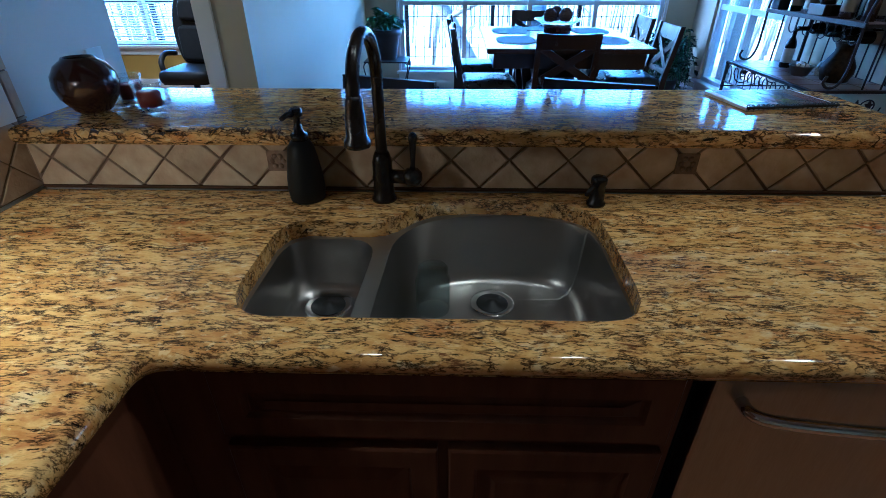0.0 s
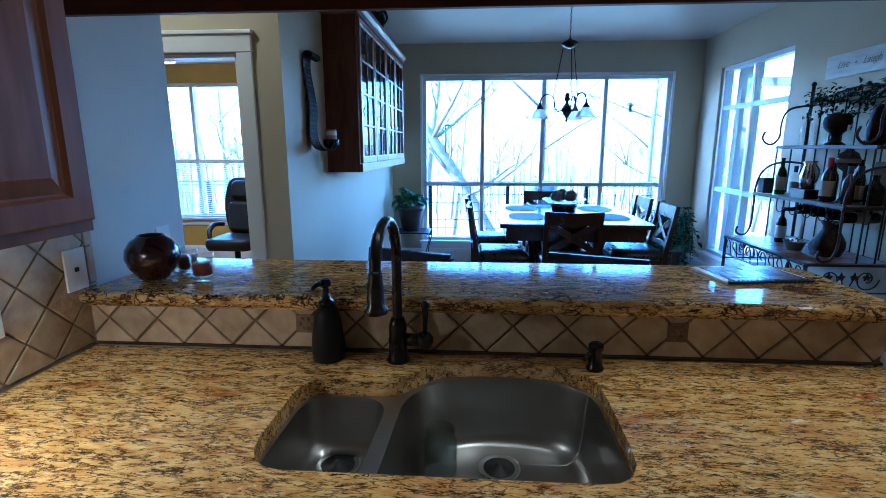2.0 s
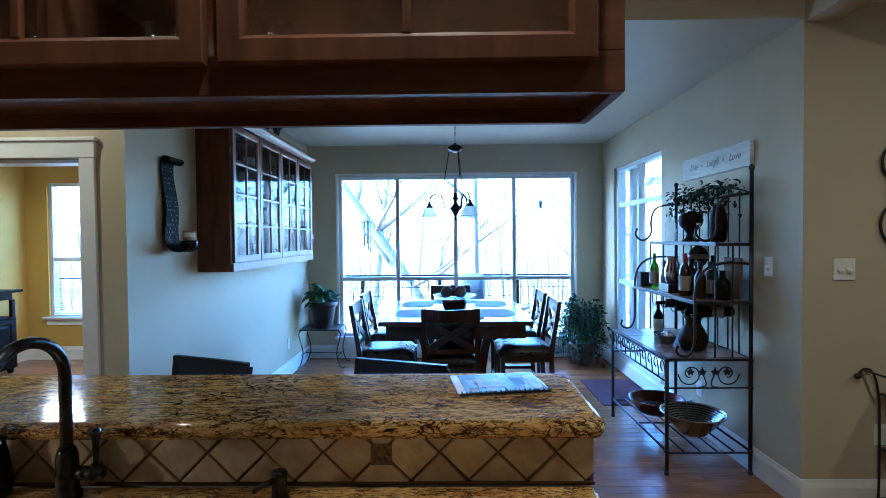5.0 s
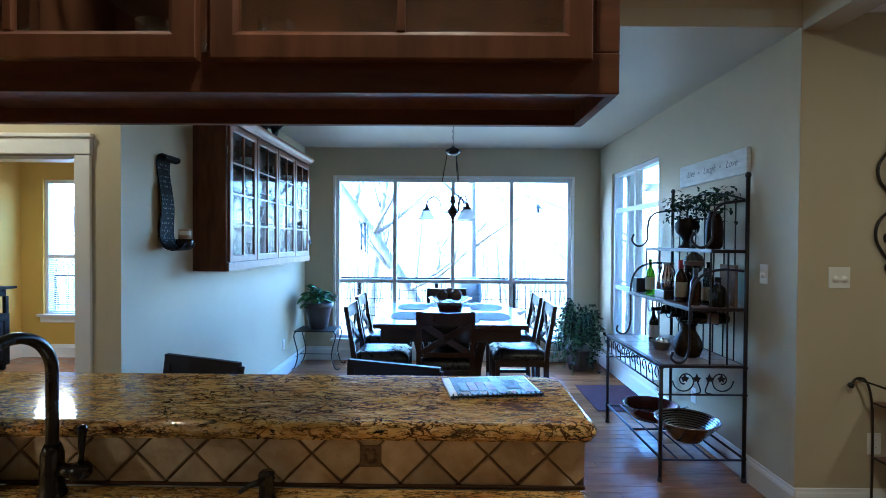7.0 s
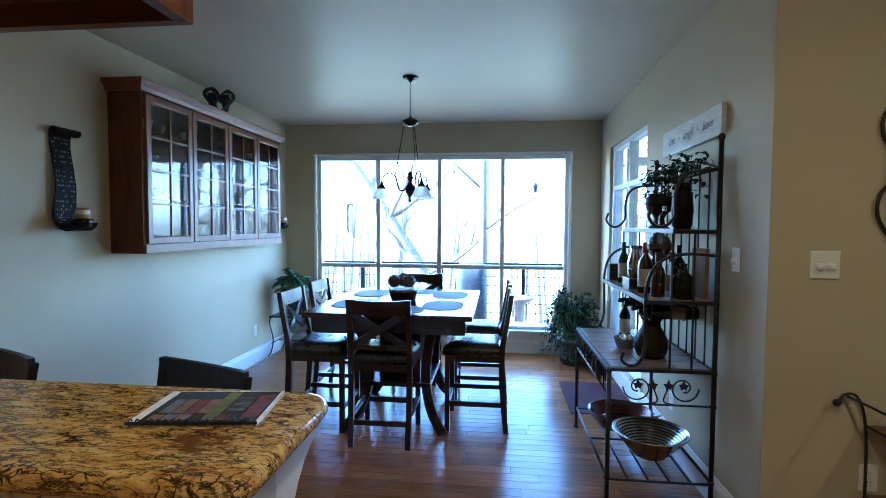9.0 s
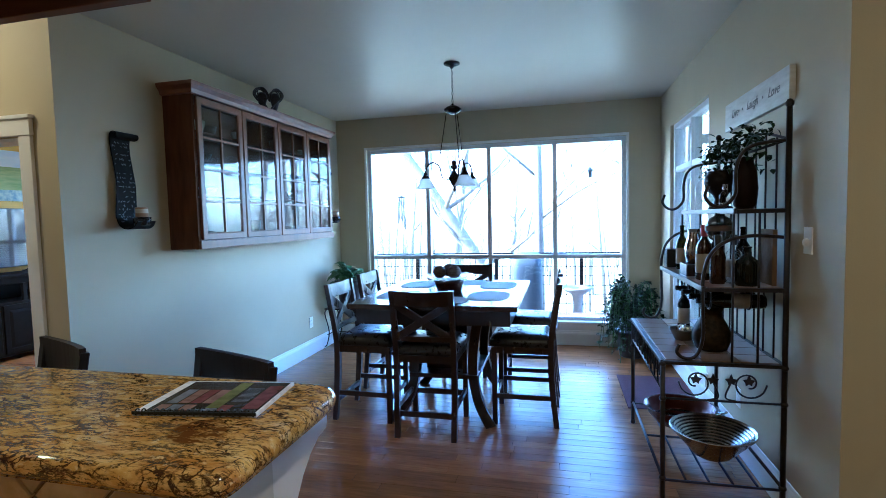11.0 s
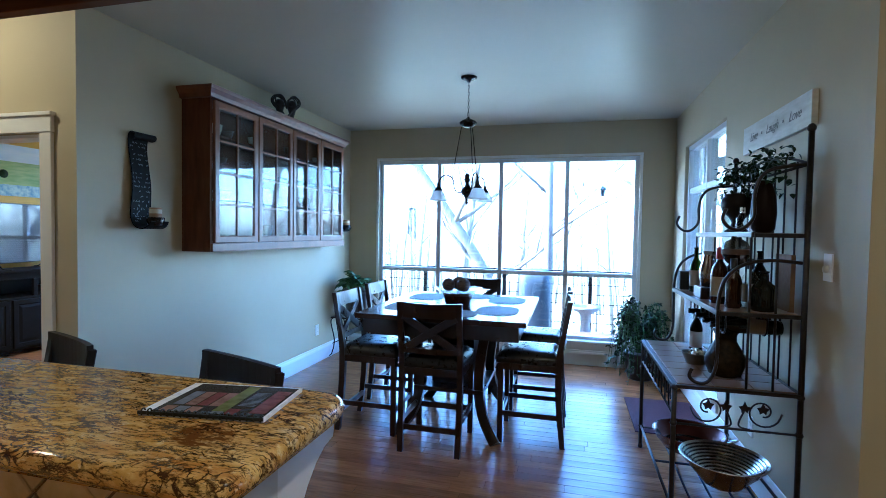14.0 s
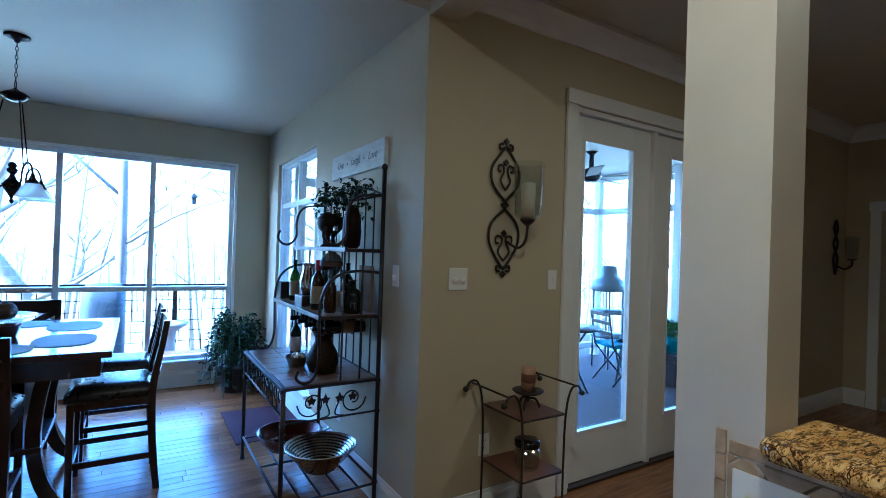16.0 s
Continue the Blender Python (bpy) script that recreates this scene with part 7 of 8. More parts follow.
# ---------- patio doors ----------
pd = thing("door_1", "white glazed patio doors with a moulded casing", "door", (4.6, YC, 0))
pd["kind"] = "structure"
bm = NB()
box(bm, PX0 - 0.09, PX0 - 0.001, YC - 0.024, YC - 0.001, 0, PH + 0.002, bev=0.005)
box(bm, PX1 + 0.001, PX1 + 0.09, YC - 0.024, YC - 0.001, 0, PH + 0.002, bev=0.005)
box(bm, PX0 - 0.095, PX1 + 0.095, YC - 0.028, YC - 0.001, PH + 0.004, PH + 0.095, bev=0.005)
part("casing", bm, M_WHITE, pd)
bm = NB()
for b in ((PX0, PX0 + 0.03, YC, YC + 0.13, 0.02, PH - 0.032), (PX1 - 0.03, PX1, YC, YC + 0.13, 0.02, PH - 0.032), (PX0, PX1, YC, YC + 0.13, PH - 0.03, PH)):
    box(bm, *b)
part("jamb", bm, M_WHITE, pd)
solid("threshold", M_DARKWOOD, pd, (PX0, PX1, YC - 0.01, YC + 0.13, 0.0, 0.018), bev=0.003)
for k, (a, b) in enumerate(((PX0 + 0.032, 4.625), (4.675, PX1 - 0.032))):
    g0, g1 = a + 0.085, b - 0.19 if k == 0 else b - 0.11
    if k:
        g0, g1 = a + 0.19, b - 0.085
    bm = NB()
    for q in ((a, g0, 0.022, PH - 0.034), (g1, b, 0.022, PH - 0.034), (g0, g1, 0.022, 0.34), (g0, g1, 2.24, PH - 0.034)):
        box(bm, q[0], q[1], YC + 0.035, YC + 0.08, q[2], q[3], bev=0.003)
    d = part("door_leaf", bm, M_WHITE, pd)
    bm = NB()
    for q in ((g0 - 0.012, g0 + 0.008, 0.328, 2.252), (g1 - 0.008, g1 + 0.012, 0.328, 2.252), (g0 + 0.008, g1 - 0.008, 0.328, 0.348), (g0 + 0.008, g1 - 0.008, 2.232, 2.252)):
        box(bm, q[0], q[1], YC + 0.027, YC + 0.0345, q[2], q[3], bev=0.002)
    part("bead", bm, M_WHITE, d)
    bm = NB()
    box(bm, g0, g1, YC + 0.055, YC + 0.06, 0.34, 2.24)
    part("pane", bm, M_PANE, d).visible_shadow = False
solid("mullion", M_WHITE, pd, (4.628, 4.672, YC + 0.005, YC + 0.10, 0.02, PH - 0.034), bev=0.004)

# ---------- study ----------
M_CONSOLE = mat("black_lacquered_wood", (0.006, 0.0055, 0.005), 0.5, col2=(0.010, 0.009, 0.008), scale=8, amount=0.5, spec=0.08)
cs = thing("media_console", "black wooden media console with turned corner posts in the study", "console", (-4.5, 4.8, 0))
solid("body", M_CONSOLE, cs, (-4.70, -4.32, 4.0, 5.6, 0.06, 0.66), bev=0.004)
solid("upper_case", M_CONSOLE, cs, (-4.70, -4.34, 4.02, 5.58, 0.86, 0.94), bev=0.004)
solid("top", M_CONSOLE, cs, (-4.705, -4.28, 3.95, 5.66, 0.941, 0.97), bev=0.006)
solid("back", M_CONSOLE, cs, (-4.70, -4.68, 4.02, 5.58, 0.661, 0.859))
for y in (4.03, 4.8, 5.57):
    solid("post", M_CONSOLE, cs, (-4.36, -4.32, y - 0.02, y + 0.02, 0.661, 0.859), bev=0.003)
for y in (4.05, 5.55):
    for x in (-4.66, -4.36):
        bm = NB()
        lathe(bm, [(0.02, 0.0), (0.035, 0.03), (0.03, 0.06)], (x, y, 0), 12)
        part("foot", bm, M_CONSOLE, cs)
for k in range(3):
    raised_door(cs, lambda u, v, d: (-4.319 + d, u, v), 4.03 + 0.52 * k, 4.52 + 0.52 * k, 0.09, 0.63, material=M_CONSOLE)
rc = thing("av_receiver", "black media box in the console opening", "media player", (-4.5, 5.2, 0.66))
solid("body", M_BLACK, rc, (-4.62, -4.38, 5.02, 5.40, 0.664, 0.75), bev=0.004)
solid("display", mat("display_grey", (0.15, 0.16, 0.17), 0.3, scale=20, amount=0.2), rc, (-4.3795, -4.378, 5.10, 5.30, 0.70, 0.725))
tv = thing("television", "flat black television on the media console", "television", (-4.45, 4.75, 0.97))
solid("screen", mat("dark_glossy_screen", (0.010, 0.012, 0.015), 0.05, scale=5, amount=0.2, coat=0.5), tv, (-4.452, -4.42, 4.23, 5.30, 1.05, 1.705), bev=0.004)
solid("bezel", M_BLACK, tv, (-4.47, -4.4525, 4.22, 5.31, 1.04, 1.715), bev=0.003)
for y in (4.45, 5.05):
    bm = NB()
    wire(bm, [(-4.45, y, 1.03), (-4.40, y, 0.985), (-4.34, y + 0.04, 0.977)], 0.008)
    wire(bm, [(-4.46, y, 1.03), (-4.52, y, 0.985), (-4.60, y + 0.04, 0.977)], 0.008)
    part("foot", bm, M_BLACK, tv)
tv.rotation_euler.z = radians(14)
pt = thing("landscape_painting", "framed landscape of green field under blue sky", "painting", (-4.69, 4.78, 1.78))
solid("canvas", mat("painted_sky", (0.35, 0.50, 0.68), 0.6, col2=(0.62, 0.68, 0.74), scale=3, stretch=(1, 0.6, 3), amount=0.6), pt, (-4.708, -4.68, 4.47, 5.40, 1.81, 2.405), bev=0.002)
solid("field", mat("painted_field", (0.16, 0.28, 0.08), 0.6, col2=(0.34, 0.40, 0.16), scale=6, stretch=(1, 1, 6), amount=0.6), pt, (-4.6799, -4.6785, 4.471, 5.399, 1.94, 2.21))
solid("flowers", mat("painted_bluebonnets", (0.12, 0.24, 0.36), 0.6, col2=(0.40, 0.50, 0.48), scale=26, amount=0.7), pt, (-4.6799, -4.6783, 4.471, 5.399, 1.811, 1.939))
for y, r in ((4.72, 0.05), (5.15, 0.035)):
    bm = NB()
    lathe(bm, [(0.0, 0), (r * 0.9, 0.0004), (r, 0.0008), (0.0, 0.0012)], (0, 0, 0), 12)
    bmesh.ops.transform(bm, matrix=Matrix.Translation((-4.6784, y, 2.06)) @ Matrix.Rotation(radians(90), 4, "Y"), verts=bm.verts)
    part("painted_tree", bm, M_LEAF_DARK, pt)
M_CHAIR_HIDE = mat("black_chair_hide", (0.010, 0.010, 0.011), 0.45, col2=(0.018, 0.018, 0.019), scale=20, amount=0.5, bump=0.2, spec=0.25)
oc = thing("office_chair", "black leather high-back office chair in the study", "chair", (-2.54, 4.9, 0))
ox, oy = -2.54, 4.9
bm = NB()
slab(bm, round_poly([(ox - 0.25, oy - 0.25), (ox + 0.25, oy - 0.25), (ox + 0.23, oy + 0.25), (ox - 0.23, oy + 0.25)], [0.1, 0.1, 0.06, 0.06]), 0.42, 0.54, edge=0.04)
part("seat", bm, M_CHAIR_HIDE, oc)


def chair_pad(name, pts, radii, thick, out):
    bm = NB()
    slab(bm, round_poly(pts, radii), -thick / 2, thick / 2, edge=0.035)
    lean = Matrix.Translation((ox, oy + 0.24, 0.52)) @ Matrix.Rotation(radians(-12), 4, "Z") @ Matrix.Rotation(radians(-10), 4, "X") @ Matrix.Translation((0, out, 0)) @ Matrix.Rotation(radians(90), 4, "X")
    bmesh.ops.transform(bm, matrix=lean, verts=bm.verts)
    part(name, bm, M_CHAIR_HIDE, oc)


chair_pad("back_shell", [(-0.2, 0.0), (0.2, 0.0), (0.30, 0.30), (0.24, 0.64), (-0.24, 0.64), (-0.30, 0.30)], [0.08, 0.08, 0.15, 0.12, 0.12, 0.15], 0.11, 0.0)
chair_pad("lumbar_cushion", [(-0.16, 0.03), (0.16, 0.03), (0.20, 0.36), (-0.20, 0.36)], [0.06, 0.06, 0.08, 0.08], 0.09, -0.06)
chair_pad("headrest", [(-0.17, 0.40), (0.17, 0.40), (0.16, 0.60), (-0.16, 0.60)], [0.06, 0.06, 0.08, 0.08], 0.09, -0.06)
for s in (-1, 1):
    bm = NB()
    wire(bm, [(ox + s * 0.22, oy - 0.12, 0.50), (ox + s * 0.25, oy - 0.08, 0.60), (ox + s * 0.25, oy + 0.03, 0.66), (ox + s * 0.24, oy + 0.20, 0.64)], 0.025)
    part("armrest", bm, M_CHAIR_HIDE, oc)
bm = NB()
tube(bm, [(ox, oy, 0.09), (ox, oy, 0.42)], 0.03, 12)
part("column", bm, M_BLACK, oc)
for k in range(5):
    a = radians(72 * k)
    bm = NB()
    wire(bm, [(ox, oy, 0.12), (ox + 0.15 * math.cos(a), oy + 0.15 * math.sin(a), 0.10), (ox + 0.29 * math.cos(a), oy + 0.29 * math.sin(a), 0.07)], 0.02)
    bmesh.ops.create_uvsphere(bm, u_segments=10, v_segments=8, radius=0.028, matrix=Matrix.Translation((ox + 0.29 * math.cos(a), oy + 0.29 * math.sin(a), 0.032)))
    part("foot", bm, M_BLACK, oc)
cf = thing("ceiling_fan", "white ceiling fan with a glowing frosted dome light", "ceiling fan", (-2.82, 4.4, 2.25))
bm = NB()
lathe(bm, [(0.10, 2.34), (0.11, 2.36), (0.11, 2.42), (0.06, 2.44), (0.05, 2.5195)], (-2.82, 4.4, 0), 20)
part("motor", bm, M_WHITE, cf)
bm = NB()
lathe(bm, [(0.0, 2.235), (0.08, 2.245), (0.14, 2.28), (0.16, 2.325), (0.12, 2.339)], (-2.82, 4.4, 0), 24)
part("dome", bm, glow("warm_dome", (1.0, 0.80, 0.52), 0.7), cf, "lit frosted glass dome")
for k in range(5):
    a = radians(72 * k + 20)
    bm = NB()
    turned_box(bm, Matrix.Translation((-2.82 + 0.38 * math.cos(a), 4.4 + 0.38 * math.sin(a), 2.40)) @ Matrix.Rotation(a, 4, "Z") @ Matrix.Rotation(radians(10), 4, "X"), 0.50, 0.13, 0.008, 0.002)
    part("blade", bm, M_WHITE, cf)
area_lamp("study_glow", -2.82, 4.4, 2.228, 0.25, 1.6, (1.0, 0.78, 0.5))
for k in range(26):
    bm = NB()
    turned_box(bm, Matrix.Translation(((SWX0 + SWX1) / 2, YW + 0.01, SWZ0 + 0.03 + 0.027 * k)) @ Matrix.Rotation(radians(25), 4, "X"), SWX1 - SWX0 - 0.1, 0.022, 0.0015)
    part("slat", bm, M_WHITE, bpy.data.objects["window_3"])

# ---------- living room and the room past it ----------
sf = thing("armchair", "black leather armchair in the dim living room", "armchair", (6.2, 1.7, 0))
solid("base", M_LEATHER, sf, (5.80, 6.60, 0.73, 1.63, 0.05, 0.42), bev=0.05)
solid("back", M_LEATHER, sf, (5.85, 6.55, 1.43, 1.70, 0.40, 0.85), bev=0.07)
solid("armrest", M_LEATHER, sf, (5.72, 5.90, 0.73, 1.58, 0.30, 0.60), bev=0.06)
solid("armrest", M_LEATHER, sf, (6.50, 6.68, 0.73, 1.58, 0.30, 0.60), bev=0.06)
solid("cushion", M_LEATHER, sf, (5.93, 6.47, 0.73, 1.42, 0.40, 0.50), bev=0.04)
bm = NB()
for b in ((7.975, 7.999, 1.36, 1.449, 0, 2.05), (7.975, 7.999, 2.361, 2.45, 0, 2.05), (7.97, 7.999, 1.35, 2.46, 2.052, 2.15)):
    box(bm, *b, bev=0.004)
structure("trim_living", bm, M_WHITE, "white door casing in the living room", "trim")
ns = thing("dresser", "dark wooden dresser in the far room", "dresser", (9.9, 2.1, 0))
solid("body", M_DARKWOOD, ns, (9.70, 10.18, 1.75, 2.48, 0.08, 0.895), bev=0.006)
solid("top", M_DARKWOOD, ns, (9.67, 10.19, 1.72, 2.49, 0.896, 0.925), bev=0.006)
for x in (9.73, 10.15):
    for y in (1.78, 2.45):
        solid("foot", M_DARKWOOD, ns, (x - 0.025, x + 0.025, y - 0.025, y + 0.025, 0.004, 0.079))
for z in (0.12, 0.37, 0.62):
    solid("drawer", M_DARKWOOD, ns, (9.682, 9.699, 1.79, 2.44, z, z + 0.23), bev=0.004)
tl = thing("table_lamp", "lit table lamp with a pale drum shade on the dresser", "lamp", (9.92, 2.25, 0.925))
bm = NB()
lathe(bm, [(0.07, 0.926), (0.075, 0.94), (0.03, 0.965), (0.05, 1.035), (0.055, 1.095), (0.02, 1.175), (0.012, 1.20)], (9.92, 2.25, 0), 18)
part("base", bm, M_BRONZE, tl)
bm = NB()
lathe(bm, [(0.16, 1.23), (0.12, 1.45), (0.117, 1.45), (0.157, 1.23)], (9.92, 2.25, 0), 24)
part("shade", bm, glow("lit_lamp_shade", (1.0, 0.72, 0.45), 0.12), tl)
d = bpy.data.lights.new("lamp_bulb", "POINT")
d.energy, d.color, d.shadow_soft_size = 0.5, (1.0, 0.7, 0.4), 0.04
new("lamp_bulb", d).location = (9.92, 2.25, 1.33)
s3 = thing("iron_sconce", "black iron candle sconce on the living room wall", "sconce", (7.7, YC - 0.02, 1.4))
bm = NB()
wire(bm, [(7.7, YC - 0.014, 1.95), (7.74, YC - 0.014, 1.85), (7.65, YC - 0.014, 1.7), (7.75, YC - 0.014, 1.55), (7.7, YC - 0.014, 1.38)], 0.012)
wire(bm, [(7.7, YC - 0.014, 1.95), (7.66, YC - 0.014, 1.85), (7.75, YC - 0.014, 1.7), (7.65, YC - 0.014, 1.55), (7.7, YC - 0.014, 1.38)], 0.0118)
part("scroll", bm, M_IRON, s3)
bm = NB()
wire(bm, [(7.7, YC - 0.016, 1.48), (7.76, YC - 0.07, 1.44), (7.80, YC - 0.12, 1.48), (7.80, YC - 0.12, 1.54)], 0.01)
lathe(bm, [(0.02, 1.53), (0.05, 1.545), (0.0, 1.546)], (7.80, YC - 0.12, 0), 14)
part("arm", bm, M_IRON, s3)
bm = NB()
lathe(bm, [(0.045, 1.5465), (0.055, 1.60), (0.06, 1.78), (0.058, 1.78), (0.052, 1.60), (0.0, 1.552)], (7.80, YC - 0.12, 0), 20)
part("hurricane", bm, M_GLASS, s3)

# ---------- porch ----------
M_PORCHWHITE = mat("porch_white_paint", (0.70, 0.70, 0.68), 0.5, scale=5, amount=0.3)
M_DECK = mat("grey_deck_board", (0.34, 0.33, 0.32), 0.75, col2=(0.24, 0.235, 0.23), scale=8, stretch=(1, 6, 1), amount=0.5, bump=0.2)
QX, QY = 7.5, 5.6
bm = NB()
box(bm, XR + 0.14, QX, YC + 0.14, QY, 2.72, 2.80)
structure("ceiling_porch", bm, M_PORCHWHITE, "white boarded porch ceiling", "ceiling")
bm = NB()
box(bm, XR + 0.14, QX + 0.1, YC + 0.14, QY + 0.1, -0.16, -0.03)
structure("floor_porch", bm, M_DECK, "pale grey boarded porch floor", "floor")
pw = thing("porch_screen", "white framed porch screen wall with transoms", "screen wall", (6.0, QY, 0))
for k in range(6):
    x = XR + 0.19 + (QX - XR - 0.19) * k / 5
    solid("post", M_PORCHWHITE, pw, (x - 0.05, x + 0.05, QY - 0.05, QY + 0.05, -0.03, 2.72), bev=0.004)
for z in (0.10, 2.12, 2.62):
    solid("rail", M_PORCHWHITE, pw, (XR + 0.15, QX, QY - 0.04, QY + 0.04, z, z + 0.09), bev=0.004)
for k in range(4):
    y = YC + 0.3 + (QY - YC - 0.3) * k / 4
    solid("post", M_PORCHWHITE, pw, (QX - 0.05, QX + 0.05, y - 0.05, y + 0.05, -0.03, 2.72), bev=0.004)
for z in (0.10, 2.12, 2.62):
    solid("rail", M_PORCHWHITE, pw, (QX - 0.04, QX + 0.04, YC + 0.14, QY - 0.06, z, z + 0.09), bev=0.004)
solid("beam", M_PORCHWHITE, pw, (4.9, 5.05, YC + 0.15, QY - 0.06, 2.60, 2.72), bev=0.004)
pf = thing("porch_fan", "dark bronze porch ceiling fan with pale blades", "ceiling fan", (6.0, 4.45, 2.4))
bm = NB()
lathe(bm, [(0.06, 2.36), (0.11, 2.40), (0.12, 2.44), (0.10, 2.50), (0.03, 2.53), (0.025, 2.68), (0.07, 2.719)], (6.0, 4.45, 0), 18)
part("motor", bm, M_BRONZE, pf)
for k in range(5):
    a = radians(72 * k + 10)
    bm = NB()
    turned_box(bm, Matrix.Translation((6.0 + 0.42 * math.cos(a), 4.45 + 0.42 * math.sin(a), 2.42)) @ Matrix.Rotation(a, 4, "Z") @ Matrix.Rotation(radians(12), 4, "X"), 0.56, 0.15, 0.01, 0.003)
    part("blade", bm, M_DECK, pf)
pr = thing("porch_rug", "pale patterned outdoor rug on the porch floor", "rug", (5.4, 4.0, -0.03))
solid("rug", mat("outdoor_rug", (0.32, 0.26, 0.25), 0.9, col2=(0.42, 0.36, 0.34), scale=22, amount=0.7, bump=0.3), pr, (4.2, 6.6, 3.1, 5.0, -0.0295, -0.022))


def bistro_chair(x, y, ang):
    c = thing("bistro_chair", "black folding metal bistro chair with a blue seat pad", "chair", (0, 0, 0), "porch chairs")
    for s in (-1, 1):
        bm = NB()
        tube(bm, [(s * 0.2, 0.22, 0), (s * 0.2, -0.2, 0.45)], 0.011, 8)
        tube(bm, [(s * 0.18, -0.22, 0), (s * 0.18, 0.05, 0.29), (s * 0.18, 0.20, 0.46), (s * 0.18, 0.27, 0.86)], 0.011, 8)
        part("leg", bm, M_IRON, c)
    bm = NB()
    box(bm, -0.2, 0.2, -0.2, 0.2, 0.45, 0.49, bev=0.012)
    part("seat_pad", bm, mat("blue_cushion", (0.05, 0.16, 0.22), 0.8, scale=30, amount=0.4), c, "teal blue seat pad")
    for z in (0.62, 0.74, 0.84):
        bm = NB()
        box(bm, -0.18, 0.18, 0.225 + (z - 0.62) * 0.15, 0.24 + (z - 0.62) * 0.15, z - 0.02, z + 0.02, bev=0.003)
        part("back_slat", bm, M_IRON, c)
    c.matrix_basis = pose(x, y, -0.03, 0, 0, ang)
    return c


bistro_chair(6.45, 4.35, 75)
bistro_chair(6.7, 4.3, -60)
bt = thing("bistro_table", "round black metal bistro table on the porch", "table", (5.72, 4.45, -0.03))
bm = NB()
lathe(bm, [(0.35, 0.66), (0.355, 0.67), (0.35, 0.68), (0.0, 0.681)], (5.72, 4.45, 0), 28)
part("tabletop", bm, M_IRON, bt)
for k in range(3):
    a = radians(120 * k + 30)
    bm = NB()
    wire(bm, [(5.72 + 0.25 * math.cos(a), 4.45 + 0.25 * math.sin(a), 0.66), (5.72 + 0.08 * math.cos(a), 4.45 + 0.08 * math.sin(a), 0.35), (5.72 + 0.30 * math.cos(a), 4.45 + 0.30 * math.sin(a), -0.025)], 0.012)
    part("leg", bm, M_IRON, bt)
fh = thing("patio_lantern", "tall tiered grey metal lantern stand on the porch", "lantern", (6.98, 4.95, -0.03))
M_ZINC = mat("grey_zinc", (0.20, 0.22, 0.24), 0.5, 0.6, scale=12, amount=0.4)
bm = NB()
lathe(bm, [(0.20, 1.02), (0.24, 1.04), (0.20, 1.16), (0.12, 1.22), (0.10, 1.36), (0.0, 1.37)], (6.98, 4.95, 0), 20)
part("hood", bm, M_ZINC, fh)
for z in (0.40, 0.72):
    bm = NB()
    lathe(bm, [(0.22, z), (0.22, z + 0.05), (0.0, z + 0.051)], (6.98, 4.95, 0), 20)
    part("tier", bm, M_ZINC, fh)
for k in range(4):
    a = radians(90 * k + 45)
    bm = NB()
    tube(bm, [(6.98 + 0.19 * math.cos(a), 4.95 + 0.19 * math.sin(a), -0.03), (6.98 + 0.19 * math.cos(a), 4.95 + 0.19 * math.sin(a), 1.04)], 0.012, 8)
    part("leg", bm, M_ZINC, fh)
pp = thing("patio_planter", "blue glazed planter with green foliage on a low stand", "planter", (7.0, 4.0, -0.03))
solid("stand", M_IRON, pp, (6.85, 7.15, 3.85, 4.15, -0.03, 0.35), bev=0.01)
bm = NB()
lathe(bm, [(0.09, 0.351), (0.13, 0.50), (0.14, 0.56), (0.12, 0.56), (0.0, 0.52)], (7.0, 4.0, 0), 18)
part("pot", bm, mat("teal_glaze", (0.03, 0.18, 0.20), 0.25, scale=10, amount=0.3), pp)
rnd = random.Random(4)
bm = NB()
for k in range(80):
    leaf_mesh(bm, (7.0 + rnd.uniform(-0.08, 0.08), 4.0 + rnd.uniform(-0.08, 0.08), 0.55 + rnd.uniform(0, 0.12)), (rnd.uniform(-1, 1), rnd.uniform(-1, 1), rnd.uniform(-0.1, 1)), 0.12, rnd)
part("leaves", bm, M_LEAF, pp)["kind"] = "stuff"

# ---------- deck and garden past the window ----------
bm = NB()
box(bm, -6.5, 3.5, YW + 0.14, 8.9, -0.40, -0.25)
structure("deck", bm, M_DECK, "weathered grey timber deck outside the window", "deck")
M_RAIL = mat("black_rail_paint", (0.004, 0.004, 0.004), 0.6, scale=20, amount=0.3, spec=0.05)
rl = thing("deck_railing", "black metal deck railing with welded wire panels", "railing", (0.8, 8.8, -0.25))
for k in range(8):
    x = -6.4 + 9.8 * k / 7
    solid("post", M_RAIL, rl, (x - 0.03, x + 0.03, 8.77, 8.83, -0.25, 0.84), bev=0.004)
solid("top_rail", M_RAIL, rl, (-6.5, 3.5, 8.765, 8.835, 0.842, 0.875), bev=0.004)
solid("lower_rail", M_RAIL, rl, (-6.5, 3.5, 8.785, 8.815, -0.16, -0.13))
bm = NB()
for k in range(65):
    tube(bm, [(-6.45 + 0.152 * k, 8.8, -0.13), (-6.45 + 0.152 * k, 8.8, 0.842)], 0.0065, 4)
for k in range(6):
    tube(bm, [(-6.5, 8.8, 0.02 + 0.155 * k), (3.5, 8.8, 0.02 + 0.155 * k)], 0.0065, 4)
part("wire_panel", bm, M_RAIL, rl)["kind"] = "stuff"
gr = thing("covered_grill", "barbecue grill under a blue-grey fitted cover on the deck", "grill", (1.14, 8.35, -0.25))
bm = NB()
